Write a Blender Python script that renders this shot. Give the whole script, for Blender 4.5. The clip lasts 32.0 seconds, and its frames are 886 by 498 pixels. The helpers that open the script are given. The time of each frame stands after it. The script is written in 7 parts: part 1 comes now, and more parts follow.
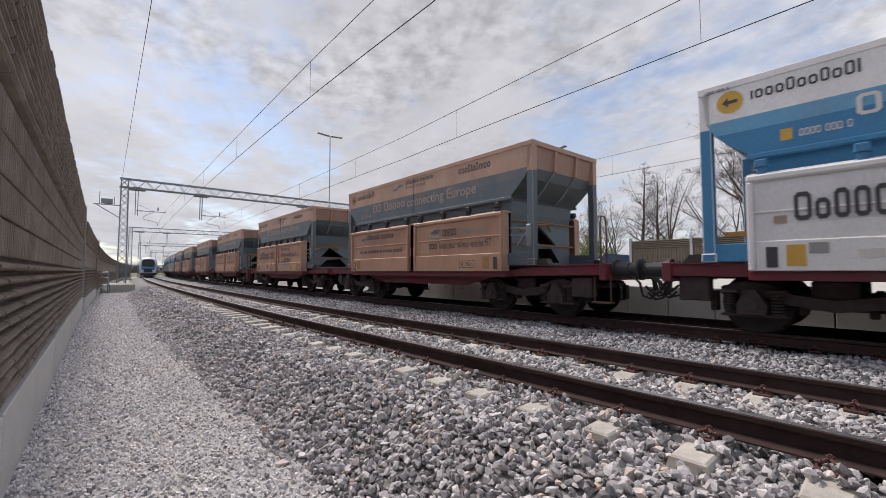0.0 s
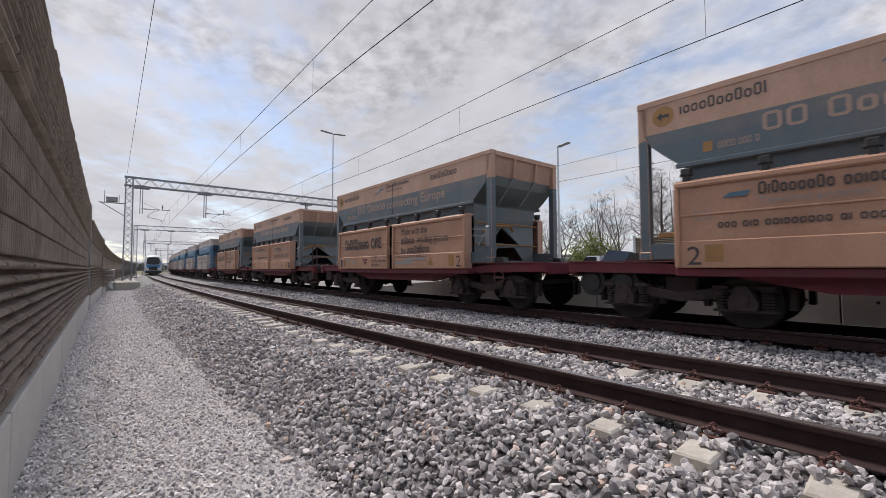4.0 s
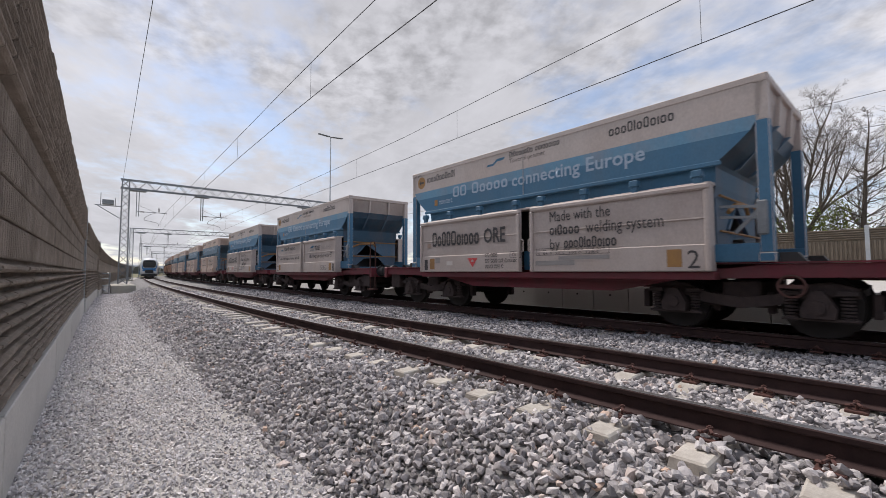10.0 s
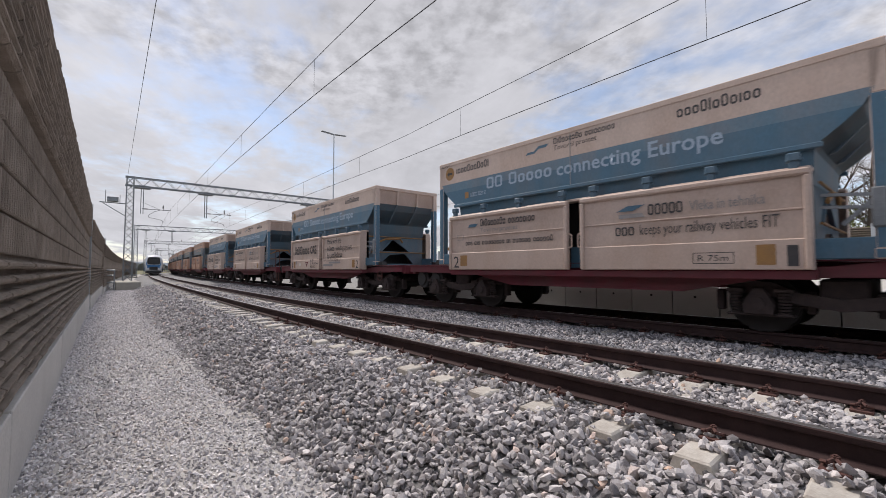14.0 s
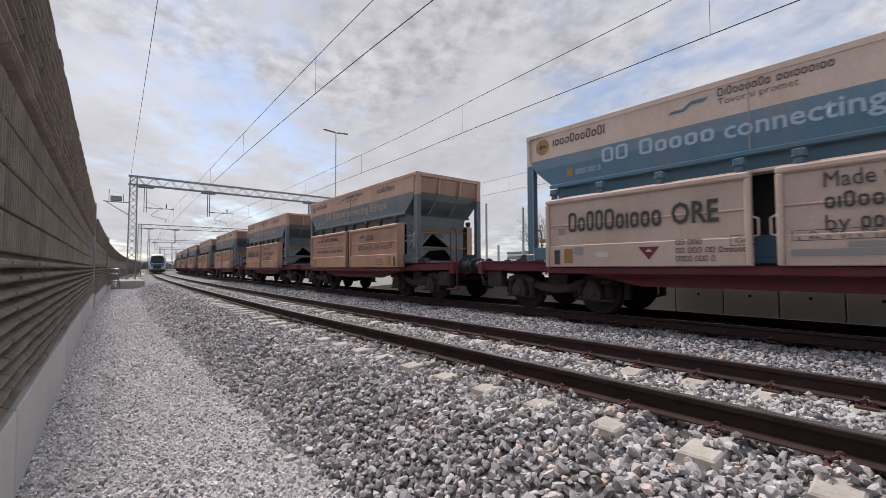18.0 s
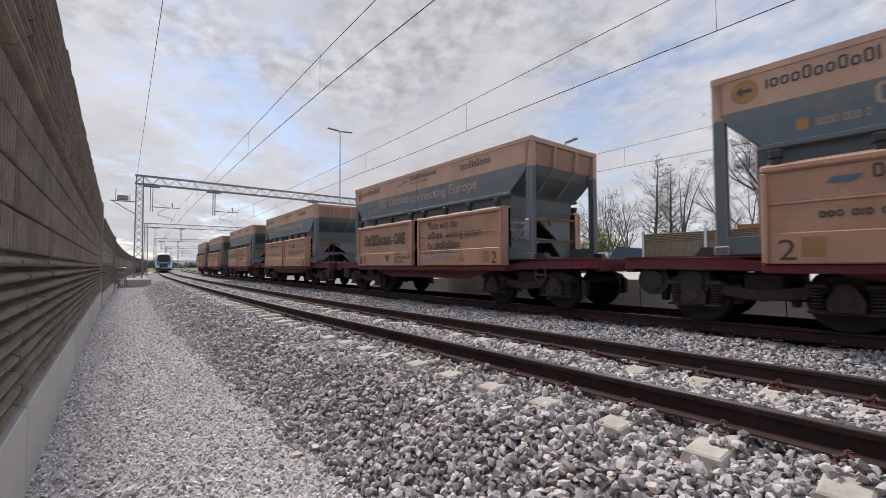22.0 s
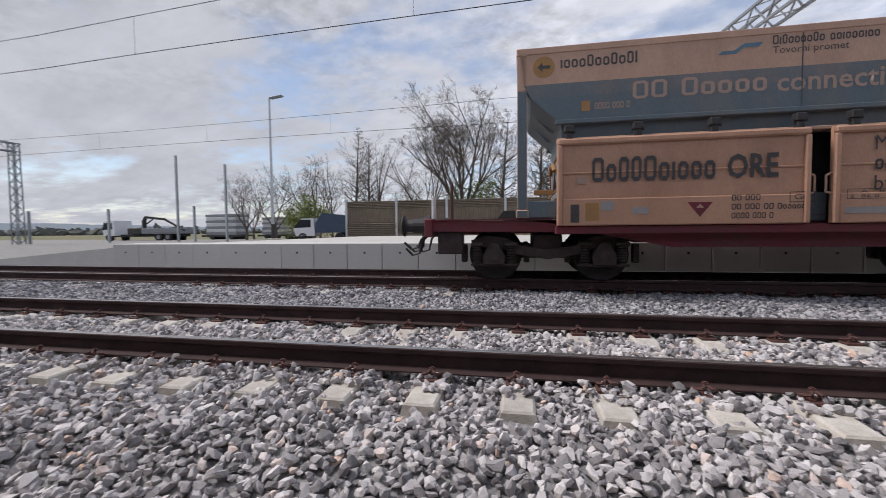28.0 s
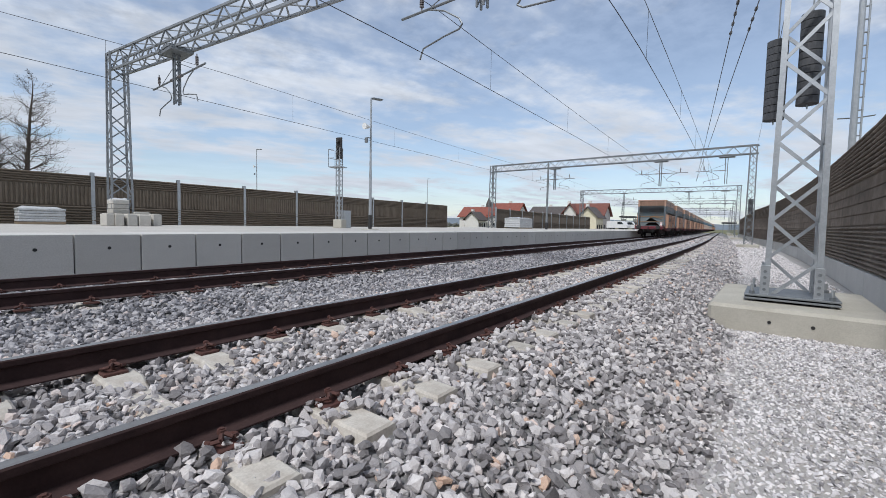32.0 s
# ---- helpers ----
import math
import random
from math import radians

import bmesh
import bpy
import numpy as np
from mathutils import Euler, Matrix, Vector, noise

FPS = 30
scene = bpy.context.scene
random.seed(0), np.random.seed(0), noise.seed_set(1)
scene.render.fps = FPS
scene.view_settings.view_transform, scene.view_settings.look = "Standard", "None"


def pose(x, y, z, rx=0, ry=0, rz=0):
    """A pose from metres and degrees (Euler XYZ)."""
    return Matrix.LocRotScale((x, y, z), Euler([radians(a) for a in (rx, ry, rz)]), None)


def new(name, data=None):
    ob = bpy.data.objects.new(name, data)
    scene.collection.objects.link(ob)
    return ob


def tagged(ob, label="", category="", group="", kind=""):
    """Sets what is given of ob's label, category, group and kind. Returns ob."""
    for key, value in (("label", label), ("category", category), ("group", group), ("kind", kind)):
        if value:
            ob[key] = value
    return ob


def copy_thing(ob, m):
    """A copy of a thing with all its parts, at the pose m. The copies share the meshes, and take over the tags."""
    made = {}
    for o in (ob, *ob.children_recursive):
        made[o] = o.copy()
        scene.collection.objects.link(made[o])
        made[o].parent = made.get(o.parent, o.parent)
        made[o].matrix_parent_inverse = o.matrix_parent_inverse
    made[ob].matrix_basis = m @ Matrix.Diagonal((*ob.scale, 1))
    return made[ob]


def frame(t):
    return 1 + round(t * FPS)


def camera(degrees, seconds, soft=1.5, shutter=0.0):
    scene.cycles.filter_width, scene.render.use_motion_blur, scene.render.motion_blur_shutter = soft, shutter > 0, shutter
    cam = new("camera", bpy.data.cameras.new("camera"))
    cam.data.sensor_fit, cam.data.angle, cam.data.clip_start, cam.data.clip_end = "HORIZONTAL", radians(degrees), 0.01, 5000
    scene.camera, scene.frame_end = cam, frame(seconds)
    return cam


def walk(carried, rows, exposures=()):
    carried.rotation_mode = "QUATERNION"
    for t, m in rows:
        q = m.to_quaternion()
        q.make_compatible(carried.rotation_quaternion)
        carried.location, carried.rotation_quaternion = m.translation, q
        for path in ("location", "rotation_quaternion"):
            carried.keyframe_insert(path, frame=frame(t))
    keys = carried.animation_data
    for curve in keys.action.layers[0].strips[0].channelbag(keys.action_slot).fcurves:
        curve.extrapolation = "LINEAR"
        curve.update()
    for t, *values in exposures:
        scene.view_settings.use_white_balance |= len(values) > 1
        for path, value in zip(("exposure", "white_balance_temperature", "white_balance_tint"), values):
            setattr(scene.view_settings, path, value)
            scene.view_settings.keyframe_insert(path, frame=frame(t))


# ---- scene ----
# camera: seconds, x, y, z, yaw, pitch, roll
PATH = [
    (0.0, 1.087, 0.009, 1.140, 50.40, 3.03, 0.09),
    (0.5, 1.087, 0.010, 1.141, 50.44, 2.97, 0.11),
    (1.0, 1.086, 0.011, 1.141, 50.51, 2.88, 0.12),
    (1.5, 1.085, 0.014, 1.140, 50.58, 2.87, 0.12),
    (2.0, 1.086, 0.012, 1.141, 50.67, 2.76, 0.08),
    (2.5, 1.086, 0.010, 1.142, 50.72, 2.74, 0.12),
    (3.0, 1.087, 0.011, 1.141, 50.81, 2.72, 0.16),
    (3.5, 1.088, 0.010, 1.142, 50.85, 2.65, 0.20),
    (5.5, 1.087, 0.017, 1.138, 50.85, 2.64, 0.25),
    (6.0, 1.087, 0.013, 1.140, 50.77, 2.64, 0.24),
    (6.5, 1.088, 0.011, 1.141, 50.75, 2.64, 0.23),
    (7.0, 1.087, 0.010, 1.142, 50.69, 2.70, 0.22),
    (7.5, 1.087, 0.012, 1.142, 50.68, 2.73, 0.24),
    (8.0, 1.088, 0.012, 1.141, 50.63, 2.82, 0.23),
    (8.5, 1.089, 0.010, 1.139, 50.59, 2.95, 0.17),
    (9.0, 1.091, 0.006, 1.142, 50.52, 2.98, 0.17),
    (9.5, 1.091, 0.005, 1.144, 50.50, 3.06, 0.18),
    (10.0, 1.091, 0.007, 1.144, 50.50, 3.08, 0.18),
    (10.5, 1.091, 0.009, 1.144, 50.56, 3.09, 0.17),
    (11.0, 1.091, 0.009, 1.145, 50.63, 3.04, 0.22),
    (11.5, 1.091, 0.009, 1.144, 50.68, 3.05, 0.19),
    (12.0, 1.090, 0.007, 1.144, 50.73, 2.97, 0.21),
    (12.5, 1.092, 0.005, 1.146, 50.78, 2.93, 0.19),
    (13.0, 1.093, 0.004, 1.148, 50.82, 2.80, 0.20),
    (13.5, 1.091, 0.006, 1.147, 50.84, 2.78, 0.04),
    (14.0, 1.088, 0.008, 1.144, 50.90, 2.76, 0.03),
    (14.5, 1.088, 0.009, 1.142, 51.00, 2.74, 0.05),
    (16.5, 1.089, 0.011, 1.143, 51.38, 2.40, 0.42),
    (17.0, 1.089, 0.012, 1.142, 51.37, 2.42, 0.38),
    (17.5, 1.088, 0.011, 1.141, 51.28, 2.44, 0.33),
    (18.0, 1.085, 0.014, 1.140, 51.24, 2.45, 0.22),
    (18.5, 1.085, 0.014, 1.140, 51.18, 2.43, 0.15),
    (19.0, 1.086, 0.012, 1.142, 51.14, 2.40, 0.12),
    (19.5, 1.086, 0.012, 1.141, 51.14, 2.39, 0.12),
    (20.0, 1.085, 0.013, 1.139, 51.17, 2.41, 0.08),
    (20.5, 1.086, 0.014, 1.138, 51.29, 2.38, 0.16),
    (21.0, 1.086, 0.013, 1.139, 51.49, 2.30, 0.23),
    (21.5, 1.084, 0.012, 1.139, 51.66, 2.28, 0.26),
    (22.0, 1.084, 0.009, 1.139, 51.83, 2.22, 0.31),
    (22.5, 1.083, 0.010, 1.139, 52.01, 2.16, 0.35),
    (23.0, 1.082, 0.011, 1.138, 52.14, 2.13, 0.42),
    (23.5, 1.083, 0.009, 1.139, 52.22, 2.04, 0.44),
    (24.0, 1.083, 0.007, 1.140, 52.25, 1.98, 0.44),
    (24.5, 1.083, 0.007, 1.139, 52.25, 1.96, 0.39),
    (26.5, 1.080, 0.010, 1.138, 49.35, 1.11, 0.28),
    (27.0, 1.053, 0.049, 1.127, 44.48, 0.33, 0.27),
    (27.5, 0.985, 0.194, 1.114, 32.51, -1.11, 0.53),
    (28.0, 0.771, 0.325, 1.097, 12.76, -2.72, 0.60),
    (28.5, 0.796, 0.531, 1.110, -11.92, -4.36, 1.28),
    (29.0, 0.907, 0.793, 1.107, -35.63, -4.70, 0.43),
    (29.5, 0.907, 1.013, 1.074, -46.67, -4.77, -1.60),
    (30.0, 0.844, 1.217, 1.084, -49.94, -4.66, -1.91),
    (30.5, 0.886, 1.302, 1.077, -50.84, -3.91, -1.49),
    (31.0, 0.956, 1.332, 1.078, -51.32, -3.42, -1.38),
    (31.5, 0.960, 1.323, 1.071, -51.59, -3.43, -1.29),
    (32.0, 0.985, 1.329, 1.057, -51.77, -3.44, -1.18),
]
cam = camera(93.7, 32.0, soft=0.65, shutter=0.1)
walk(cam, [(t, pose(x, y, z, 90 + p, r, w)) for t, x, y, z, w, p, r in PATH],
     exposures=[(0.0, 0.03, 6650, 14), (26.0, 0.03, 6650, 14), (28.0, -0.08, 6400, 14), (29.5, -0.2, 6150, 10), (32.0, -0.22, 6100, 9)])

# ---- light: thin bright cloud, soft sun high in the west ----
SUN_EL, SUN_AZ = radians(52), radians(264)   # azimuth clockwise from +y
to_sun = Vector((math.sin(SUN_AZ) * math.cos(SUN_EL), math.cos(SUN_AZ) * math.cos(SUN_EL), math.sin(SUN_EL)))
sun = new("sun", bpy.data.lights.new("sun", "SUN"))
sun.data.energy, sun.data.angle, sun.data.color = 3.2, radians(11), (1.0, 0.955, 0.90)
sun.matrix_basis = Matrix.Translation((0, 0, 60)) @ (-to_sun).to_track_quat("-Z", "Y").to_matrix().to_4x4()

world = bpy.data.worlds.new("world")
scene.world = world
world.use_nodes = True
wn, wl = world.node_tree.nodes, world.node_tree.links
wn.clear()


def wnode(kind, **values):
    n = wn.new(kind)
    for k, v in values.items():
        n.inputs[k].default_value = v
    return n


sky = wn.new("ShaderNodeTexSky")
sky.sky_type, sky.sun_disc, sky.sun_elevation, sky.sun_rotation = "NISHITA", False, SUN_EL, SUN_AZ
sky.dust_density, sky.air_density = 0.4, 1.0
coord = wn.new("ShaderNodeTexCoord")
# project the view of the sky on a flat cloud layer, so that clouds shrink towards the horizon
sep = wn.new("ShaderNodeSeparateXYZ")
wl.new(coord.outputs["Generated"], sep.inputs[0])
zup = wn.new("ShaderNodeMath"); zup.operation = "MAXIMUM"; zup.inputs[1].default_value = 0.0
wl.new(sep.outputs["Z"], zup.inputs[0])
zoff = wn.new("ShaderNodeMath"); zoff.operation = "ADD"; zoff.inputs[1].default_value = 0.12
wl.new(zup.outputs[0], zoff.inputs[0])
lay = wn.new("ShaderNodeVectorMath"); lay.operation = "DIVIDE"
wl.new(coord.outputs["Generated"], lay.inputs[0]); wl.new(zoff.outputs[0], lay.inputs[1])
flat = wn.new("ShaderNodeMapping"); flat.inputs["Scale"].default_value = (1.0, 1.0, 0.0)
flat.inputs["Rotation"].default_value = (0, 0, radians(25))
wl.new(lay.outputs[0], flat.inputs[0])
stretch = wn.new("ShaderNodeMapping"); stretch.inputs["Scale"].default_value = (0.55, 1.1, 1.0)
wl.new(flat.outputs[0], stretch.inputs[0])
big = wnode("ShaderNodeTexNoise", Scale=1.15, Detail=6.0, Roughness=0.52, Distortion=0.35)
wl.new(stretch.outputs[0], big.inputs["Vector"])
puff = wnode("ShaderNodeTexNoise", Scale=5.0, Detail=7.0, Roughness=0.58, Distortion=0.15)
wl.new(flat.outputs[0], puff.inputs["Vector"])
both = wn.new("ShaderNodeMath"); both.operation = "MULTIPLY_ADD"; both.inputs[1].default_value = 0.36
wl.new(puff.outputs["Fac"], both.inputs[0]); wl.new(big.outputs["Fac"], both.inputs[2])
cover = wn.new("ShaderNodeMapRange")
cover.inputs["From Min"].default_value, cover.inputs["From Max"].default_value = 0.52, 0.76
cover.inputs["To Min"].default_value, cover.inputs["To Max"].default_value = 0.30, 1.0
cover.interpolation_type = "SMOOTHSTEP"
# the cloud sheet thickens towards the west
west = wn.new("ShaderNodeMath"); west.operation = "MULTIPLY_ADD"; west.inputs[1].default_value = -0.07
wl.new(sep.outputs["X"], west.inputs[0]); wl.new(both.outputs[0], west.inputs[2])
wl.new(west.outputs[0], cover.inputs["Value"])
# haze thickens towards the horizon
haze = wn.new("ShaderNodeMapRange")
haze.inputs["From Min"].default_value, haze.inputs["From Max"].default_value = 0.0, 0.30
haze.inputs["To Min"].default_value, haze.inputs["To Max"].default_value = 0.55, 0.0
wl.new(sep.outputs["Z"], haze.inputs["Value"])
thick = wn.new("ShaderNodeMath"); thick.operation = "MAXIMUM"
wl.new(cover.outputs[0], thick.inputs[0]); wl.new(haze.outputs[0], thick.inputs[1])
# brightness of the cloud, brighter near the sun
sdot = wn.new("ShaderNodeVectorMath"); sdot.operation = "DOT_PRODUCT"
sdot.inputs[1].default_value = to_sun
wl.new(coord.outputs["Generated"], sdot.inputs[0])
glow = wn.new("ShaderNodeMapRange")
glow.inputs["From Min"].default_value, glow.inputs["From Max"].default_value = -0.2, 1.0
glow.inputs["To Min"].default_value, glow.inputs["To Max"].default_value = 7.9, 5.9
wl.new(sdot.outputs["Value"], glow.inputs["Value"])
shade = wnode("ShaderNodeTexNoise", Scale=2.6, Detail=5.0, Roughness=0.6)
wl.new(stretch.outputs[0], shade.inputs["Vector"])
shr = wn.new("ShaderNodeMapRange")
shr.inputs["From Min"].default_value, shr.inputs["From Max"].default_value = 0.3, 0.7
shr.inputs["To Min"].default_value, shr.inputs["To Max"].default_value = 0.86, 1.09
wl.new(shade.outputs["Fac"], shr.inputs["Value"])
cb = wn.new("ShaderNodeMath"); cb.operation = "MULTIPLY"
mott = wnode("ShaderNodeTexNoise", Scale=12.0, Detail=5.0, Roughness=0.55, Distortion=0.1)
wl.new(flat.outputs[0], mott.inputs["Vector"])
mor = wn.new("ShaderNodeMapRange")
mor.inputs["From Min"].default_value, mor.inputs["From Max"].default_value = 0.32, 0.62
mor.inputs["To Min"].default_value, mor.inputs["To Max"].default_value = 0.74, 1.09
wl.new(mott.outputs["Fac"], mor.inputs["Value"])
shm = wn.new("ShaderNodeMath"); shm.operation = "MULTIPLY"
# the small puffs stand in patches
patch_ = wnode("ShaderNodeTexNoise", Scale=1.4, Detail=2.0)
wl.new(flat.outputs[0], patch_.inputs["Vector"])
pmask = wn.new("ShaderNodeMapRange")
pmask.inputs["From Min"].default_value, pmask.inputs["From Max"].default_value = 0.40, 0.54
wl.new(patch_.outputs["Fac"], pmask.inputs["Value"])
pmix = wn.new("ShaderNodeMix"); pmix.data_type = "FLOAT"; pmix.inputs["A"].default_value = 1.0
high = wn.new("ShaderNodeMapRange")
high.inputs["From Min"].default_value, high.inputs["From Max"].default_value = 0.22, 0.42
wl.new(sep.outputs["Z"], high.inputs["Value"])
pfade = wn.new("ShaderNodeMath"); pfade.operation = "MULTIPLY"
wl.new(pmask.outputs[0], pfade.inputs[0]); wl.new(high.outputs[0], pfade.inputs[1])
wl.new(pfade.outputs[0], pmix.inputs["Factor"]); wl.new(mor.outputs[0], pmix.inputs["B"])
wl.new(shr.outputs[0], shm.inputs[0]); wl.new(pmix.outputs["Result"], shm.inputs[1])
# thinner light through the haze near the horizon
low_ = wn.new("ShaderNodeMapRange")
low_.inputs["From Min"].default_value, low_.inputs["From Max"].default_value = 0.0, 0.35
low_.inputs["To Min"].default_value, low_.inputs["To Max"].default_value = 0.84, 1.0
wl.new(sep.outputs["Z"], low_.inputs["Value"])
shl = wn.new("ShaderNodeMath"); shl.operation = "MULTIPLY"
wl.new(shm.outputs[0], shl.inputs[0]); wl.new(low_.outputs[0], shl.inputs[1])
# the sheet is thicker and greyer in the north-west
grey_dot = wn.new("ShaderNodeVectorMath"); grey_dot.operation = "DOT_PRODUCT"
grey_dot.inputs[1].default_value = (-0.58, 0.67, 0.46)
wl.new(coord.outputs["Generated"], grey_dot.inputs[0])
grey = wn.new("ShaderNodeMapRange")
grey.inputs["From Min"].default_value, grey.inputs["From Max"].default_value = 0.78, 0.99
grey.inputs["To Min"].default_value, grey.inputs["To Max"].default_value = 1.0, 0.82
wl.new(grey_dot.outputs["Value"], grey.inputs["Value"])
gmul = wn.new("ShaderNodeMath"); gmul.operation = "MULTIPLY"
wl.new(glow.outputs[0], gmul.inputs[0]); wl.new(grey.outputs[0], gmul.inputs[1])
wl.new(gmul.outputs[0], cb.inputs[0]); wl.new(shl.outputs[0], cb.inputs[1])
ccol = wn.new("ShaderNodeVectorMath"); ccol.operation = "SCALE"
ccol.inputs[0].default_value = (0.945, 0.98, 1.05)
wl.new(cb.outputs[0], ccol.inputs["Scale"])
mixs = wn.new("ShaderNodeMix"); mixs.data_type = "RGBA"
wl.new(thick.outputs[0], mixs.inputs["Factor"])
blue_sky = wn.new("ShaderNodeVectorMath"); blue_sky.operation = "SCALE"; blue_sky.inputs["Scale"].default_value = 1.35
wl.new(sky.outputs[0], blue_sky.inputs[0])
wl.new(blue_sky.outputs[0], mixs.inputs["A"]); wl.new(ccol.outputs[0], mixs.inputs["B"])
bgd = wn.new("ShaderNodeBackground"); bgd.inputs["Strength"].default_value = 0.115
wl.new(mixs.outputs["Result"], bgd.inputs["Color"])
wout = wn.new("ShaderNodeOutputWorld")
wl.new(bgd.outputs[0], wout.inputs["Surface"])


# ---- materials ----
def mat(name, c1, c2=None, scale=3.0, rough=0.8, metal=0.0, bump=0.0, fine=60.0, island=0.0, each=0.0,
        stain=None, stain_scale=0.7, stain_amount=0.5, stretch=(1, 1, 1), sharp=0.2, spec=0.5):
    """Two colours mixed by noise at two scales, optional stains, relief, and variation by island or by object."""
    m = bpy.data.materials.new(name)
    m.use_nodes = True
    n, l = m.node_tree.nodes, m.node_tree.links
    b = n["Principled BSDF"]
    b.inputs["Roughness"].default_value = rough
    b.inputs["Metallic"].default_value = metal
    b.inputs["Specular IOR Level"].default_value = spec
    tc = n.new("ShaderNodeTexCoord")
    mp = n.new("ShaderNodeMapping"); mp.inputs["Scale"].default_value = stretch
    l.new(tc.outputs["Object"], mp.inputs[0])
    big = n.new("ShaderNodeTexNoise")
    big.inputs["Scale"].default_value, big.inputs["Detail"].default_value, big.inputs["Roughness"].default_value = scale, 6, 0.65
    l.new(mp.outputs[0], big.inputs["Vector"])
    ramp = n.new("ShaderNodeMapRange")
    ramp.inputs["From Min"].default_value, ramp.inputs["From Max"].default_value = 0.5 - sharp, 0.5 + sharp
    l.new(big.outputs["Fac"], ramp.inputs["Value"])
    mix = n.new("ShaderNodeMix"); mix.data_type = "RGBA"
    mix.inputs["A"].default_value = (*c1, 1)
    mix.inputs["B"].default_value = (*(c2 or c1), 1)
    l.new(ramp.outputs[0], mix.inputs["Factor"])
    col = mix.outputs["Result"]
    grain = n.new("ShaderNodeTexNoise")
    grain.inputs["Scale"].default_value, grain.inputs["Detail"].default_value = fine, 4
    l.new(mp.outputs[0], grain.inputs["Vector"])
    if stain:
        st = n.new("ShaderNodeTexNoise")
        st.inputs["Scale"].default_value, st.inputs["Detail"].default_value, st.inputs["Roughness"].default_value = stain_scale, 7, 0.7
        l.new(mp.outputs[0], st.inputs["Vector"])
        sr = n.new("ShaderNodeMapRange")
        sr.inputs["From Min"].default_value, sr.inputs["From Max"].default_value = 0.42, 0.68
        sr.inputs["To Max"].default_value = stain_amount
        l.new(st.outputs["Fac"], sr.inputs["Value"])
        mx = n.new("ShaderNodeMix"); mx.data_type = "RGBA"
        mx.inputs["B"].default_value = (*stain, 1)
        l.new(sr.outputs[0], mx.inputs["Factor"]); l.new(col, mx.inputs["A"])
        col = mx.outputs["Result"]
    hsv = n.new("ShaderNodeHueSaturation")
    l.new(col, hsv.inputs["Color"])
    gv = n.new("ShaderNodeMapRange")
    gv.inputs["From Min"].default_value, gv.inputs["From Max"].default_value = 0.25, 0.75
    gv.inputs["To Min"].default_value, gv.inputs["To Max"].default_value = 0.9, 1.1
    l.new(grain.outputs["Fac"], gv.inputs["Value"])
    val = gv.outputs[0]
    for amount, kind, socket in ((island, "ShaderNodeNewGeometry", "Random Per Island"), (each, "ShaderNodeObjectInfo", "Random")):
        if amount:
            src = n.new(kind)
            rr = n.new("ShaderNodeMapRange")
            rr.inputs["To Min"].default_value, rr.inputs["To Max"].default_value = 1 - amount, 1 + amount
            l.new(src.outputs[socket], rr.inputs["Value"])
            mu = n.new("ShaderNodeMath"); mu.operation = "MULTIPLY"
            l.new(val, mu.inputs[0]); l.new(rr.outputs[0], mu.inputs[1])
            val = mu.outputs[0]
    l.new(val, hsv.inputs["Value"])
    l.new(hsv.outputs[0], b.inputs["Base Color"])
    if bump:
        bp = n.new("ShaderNodeBump")
        bp.inputs["Strength"].default_value, bp.inputs["Distance"].default_value = min(1.0, bump), 0.01 * max(1.0, bump)
        l.new(grain.outputs["Fac"], bp.inputs["Height"])
        l.new(bp.outputs[0], b.inputs["Normal"])
    return m


M_CONC = mat("concrete_light", (0.43, 0.41, 0.355), (0.51, 0.485, 0.425), scale=2.2, rough=0.85, bump=0.25, fine=70, stain=(0.33, 0.30, 0.25), stain_amount=0.45)
M_CONC_GREY = mat("concrete_panel", (0.50, 0.49, 0.47), (0.57, 0.56, 0.535), scale=1.6, rough=0.8, bump=0.15, fine=50, each=0.06, stain=(0.44, 0.43, 0.41), stain_amount=0.4)
M_SLEEPER = mat("sleeper_concrete", (0.47, 0.44, 0.395), (0.58, 0.55, 0.50), scale=6, rough=0.88, bump=0.3, fine=80, each=0.1, stain=(0.27, 0.21, 0.17), stain_amount=0.6, stain_scale=4)
M_RAIL = mat("rail_rust", (0.042, 0.026, 0.026), (0.070, 0.042, 0.040), scale=5, rough=0.8, bump=0.3, fine=70, spec=0.2)
M_RAILTOP = mat("rail_head_worn", (0.42, 0.41, 0.40), (0.30, 0.28, 0.27), scale=4, rough=0.32, metal=0.9)
M_CLIP = mat("rail_clip_rust", (0.11, 0.042, 0.034), (0.07, 0.035, 0.03), scale=30, rough=0.8, bump=0.4)
M_GALV = mat("galvanised_steel", (0.40, 0.42, 0.44), (0.50, 0.52, 0.54), scale=7, rough=0.45, metal=0.7, fine=40)
# two darker greys of steel; the near portal's beam and far mast take the second
M_GALV_DULL = mat("weathered_steel_lattice", (0.20, 0.215, 0.23), (0.27, 0.285, 0.30), scale=6, rough=0.55, metal=0.6)
M_GALV_MID = mat("grey_steel_lattice", (0.27, 0.285, 0.30), (0.35, 0.365, 0.38), scale=6, rough=0.5, metal=0.65)
M_WIRE = mat("wire", (0.07, 0.07, 0.075), rough=0.5, metal=0.6)
M_ROPE = mat("wire_rope", (0.11, 0.11, 0.12), rough=0.5, metal=0.6)
M_INSUL = mat("insulator_grey", (0.16, 0.14, 0.14), (0.2, 0.18, 0.18), rough=0.35)
M_WALL = mat("wood_concrete", (0.245, 0.200, 0.163), (0.37, 0.305, 0.252), scale=2.4, rough=0.95, bump=2.0, fine=95, each=0.09, stain=(0.15, 0.122, 0.10), stain_amount=0.7, stain_scale=1.3, sharp=0.14)
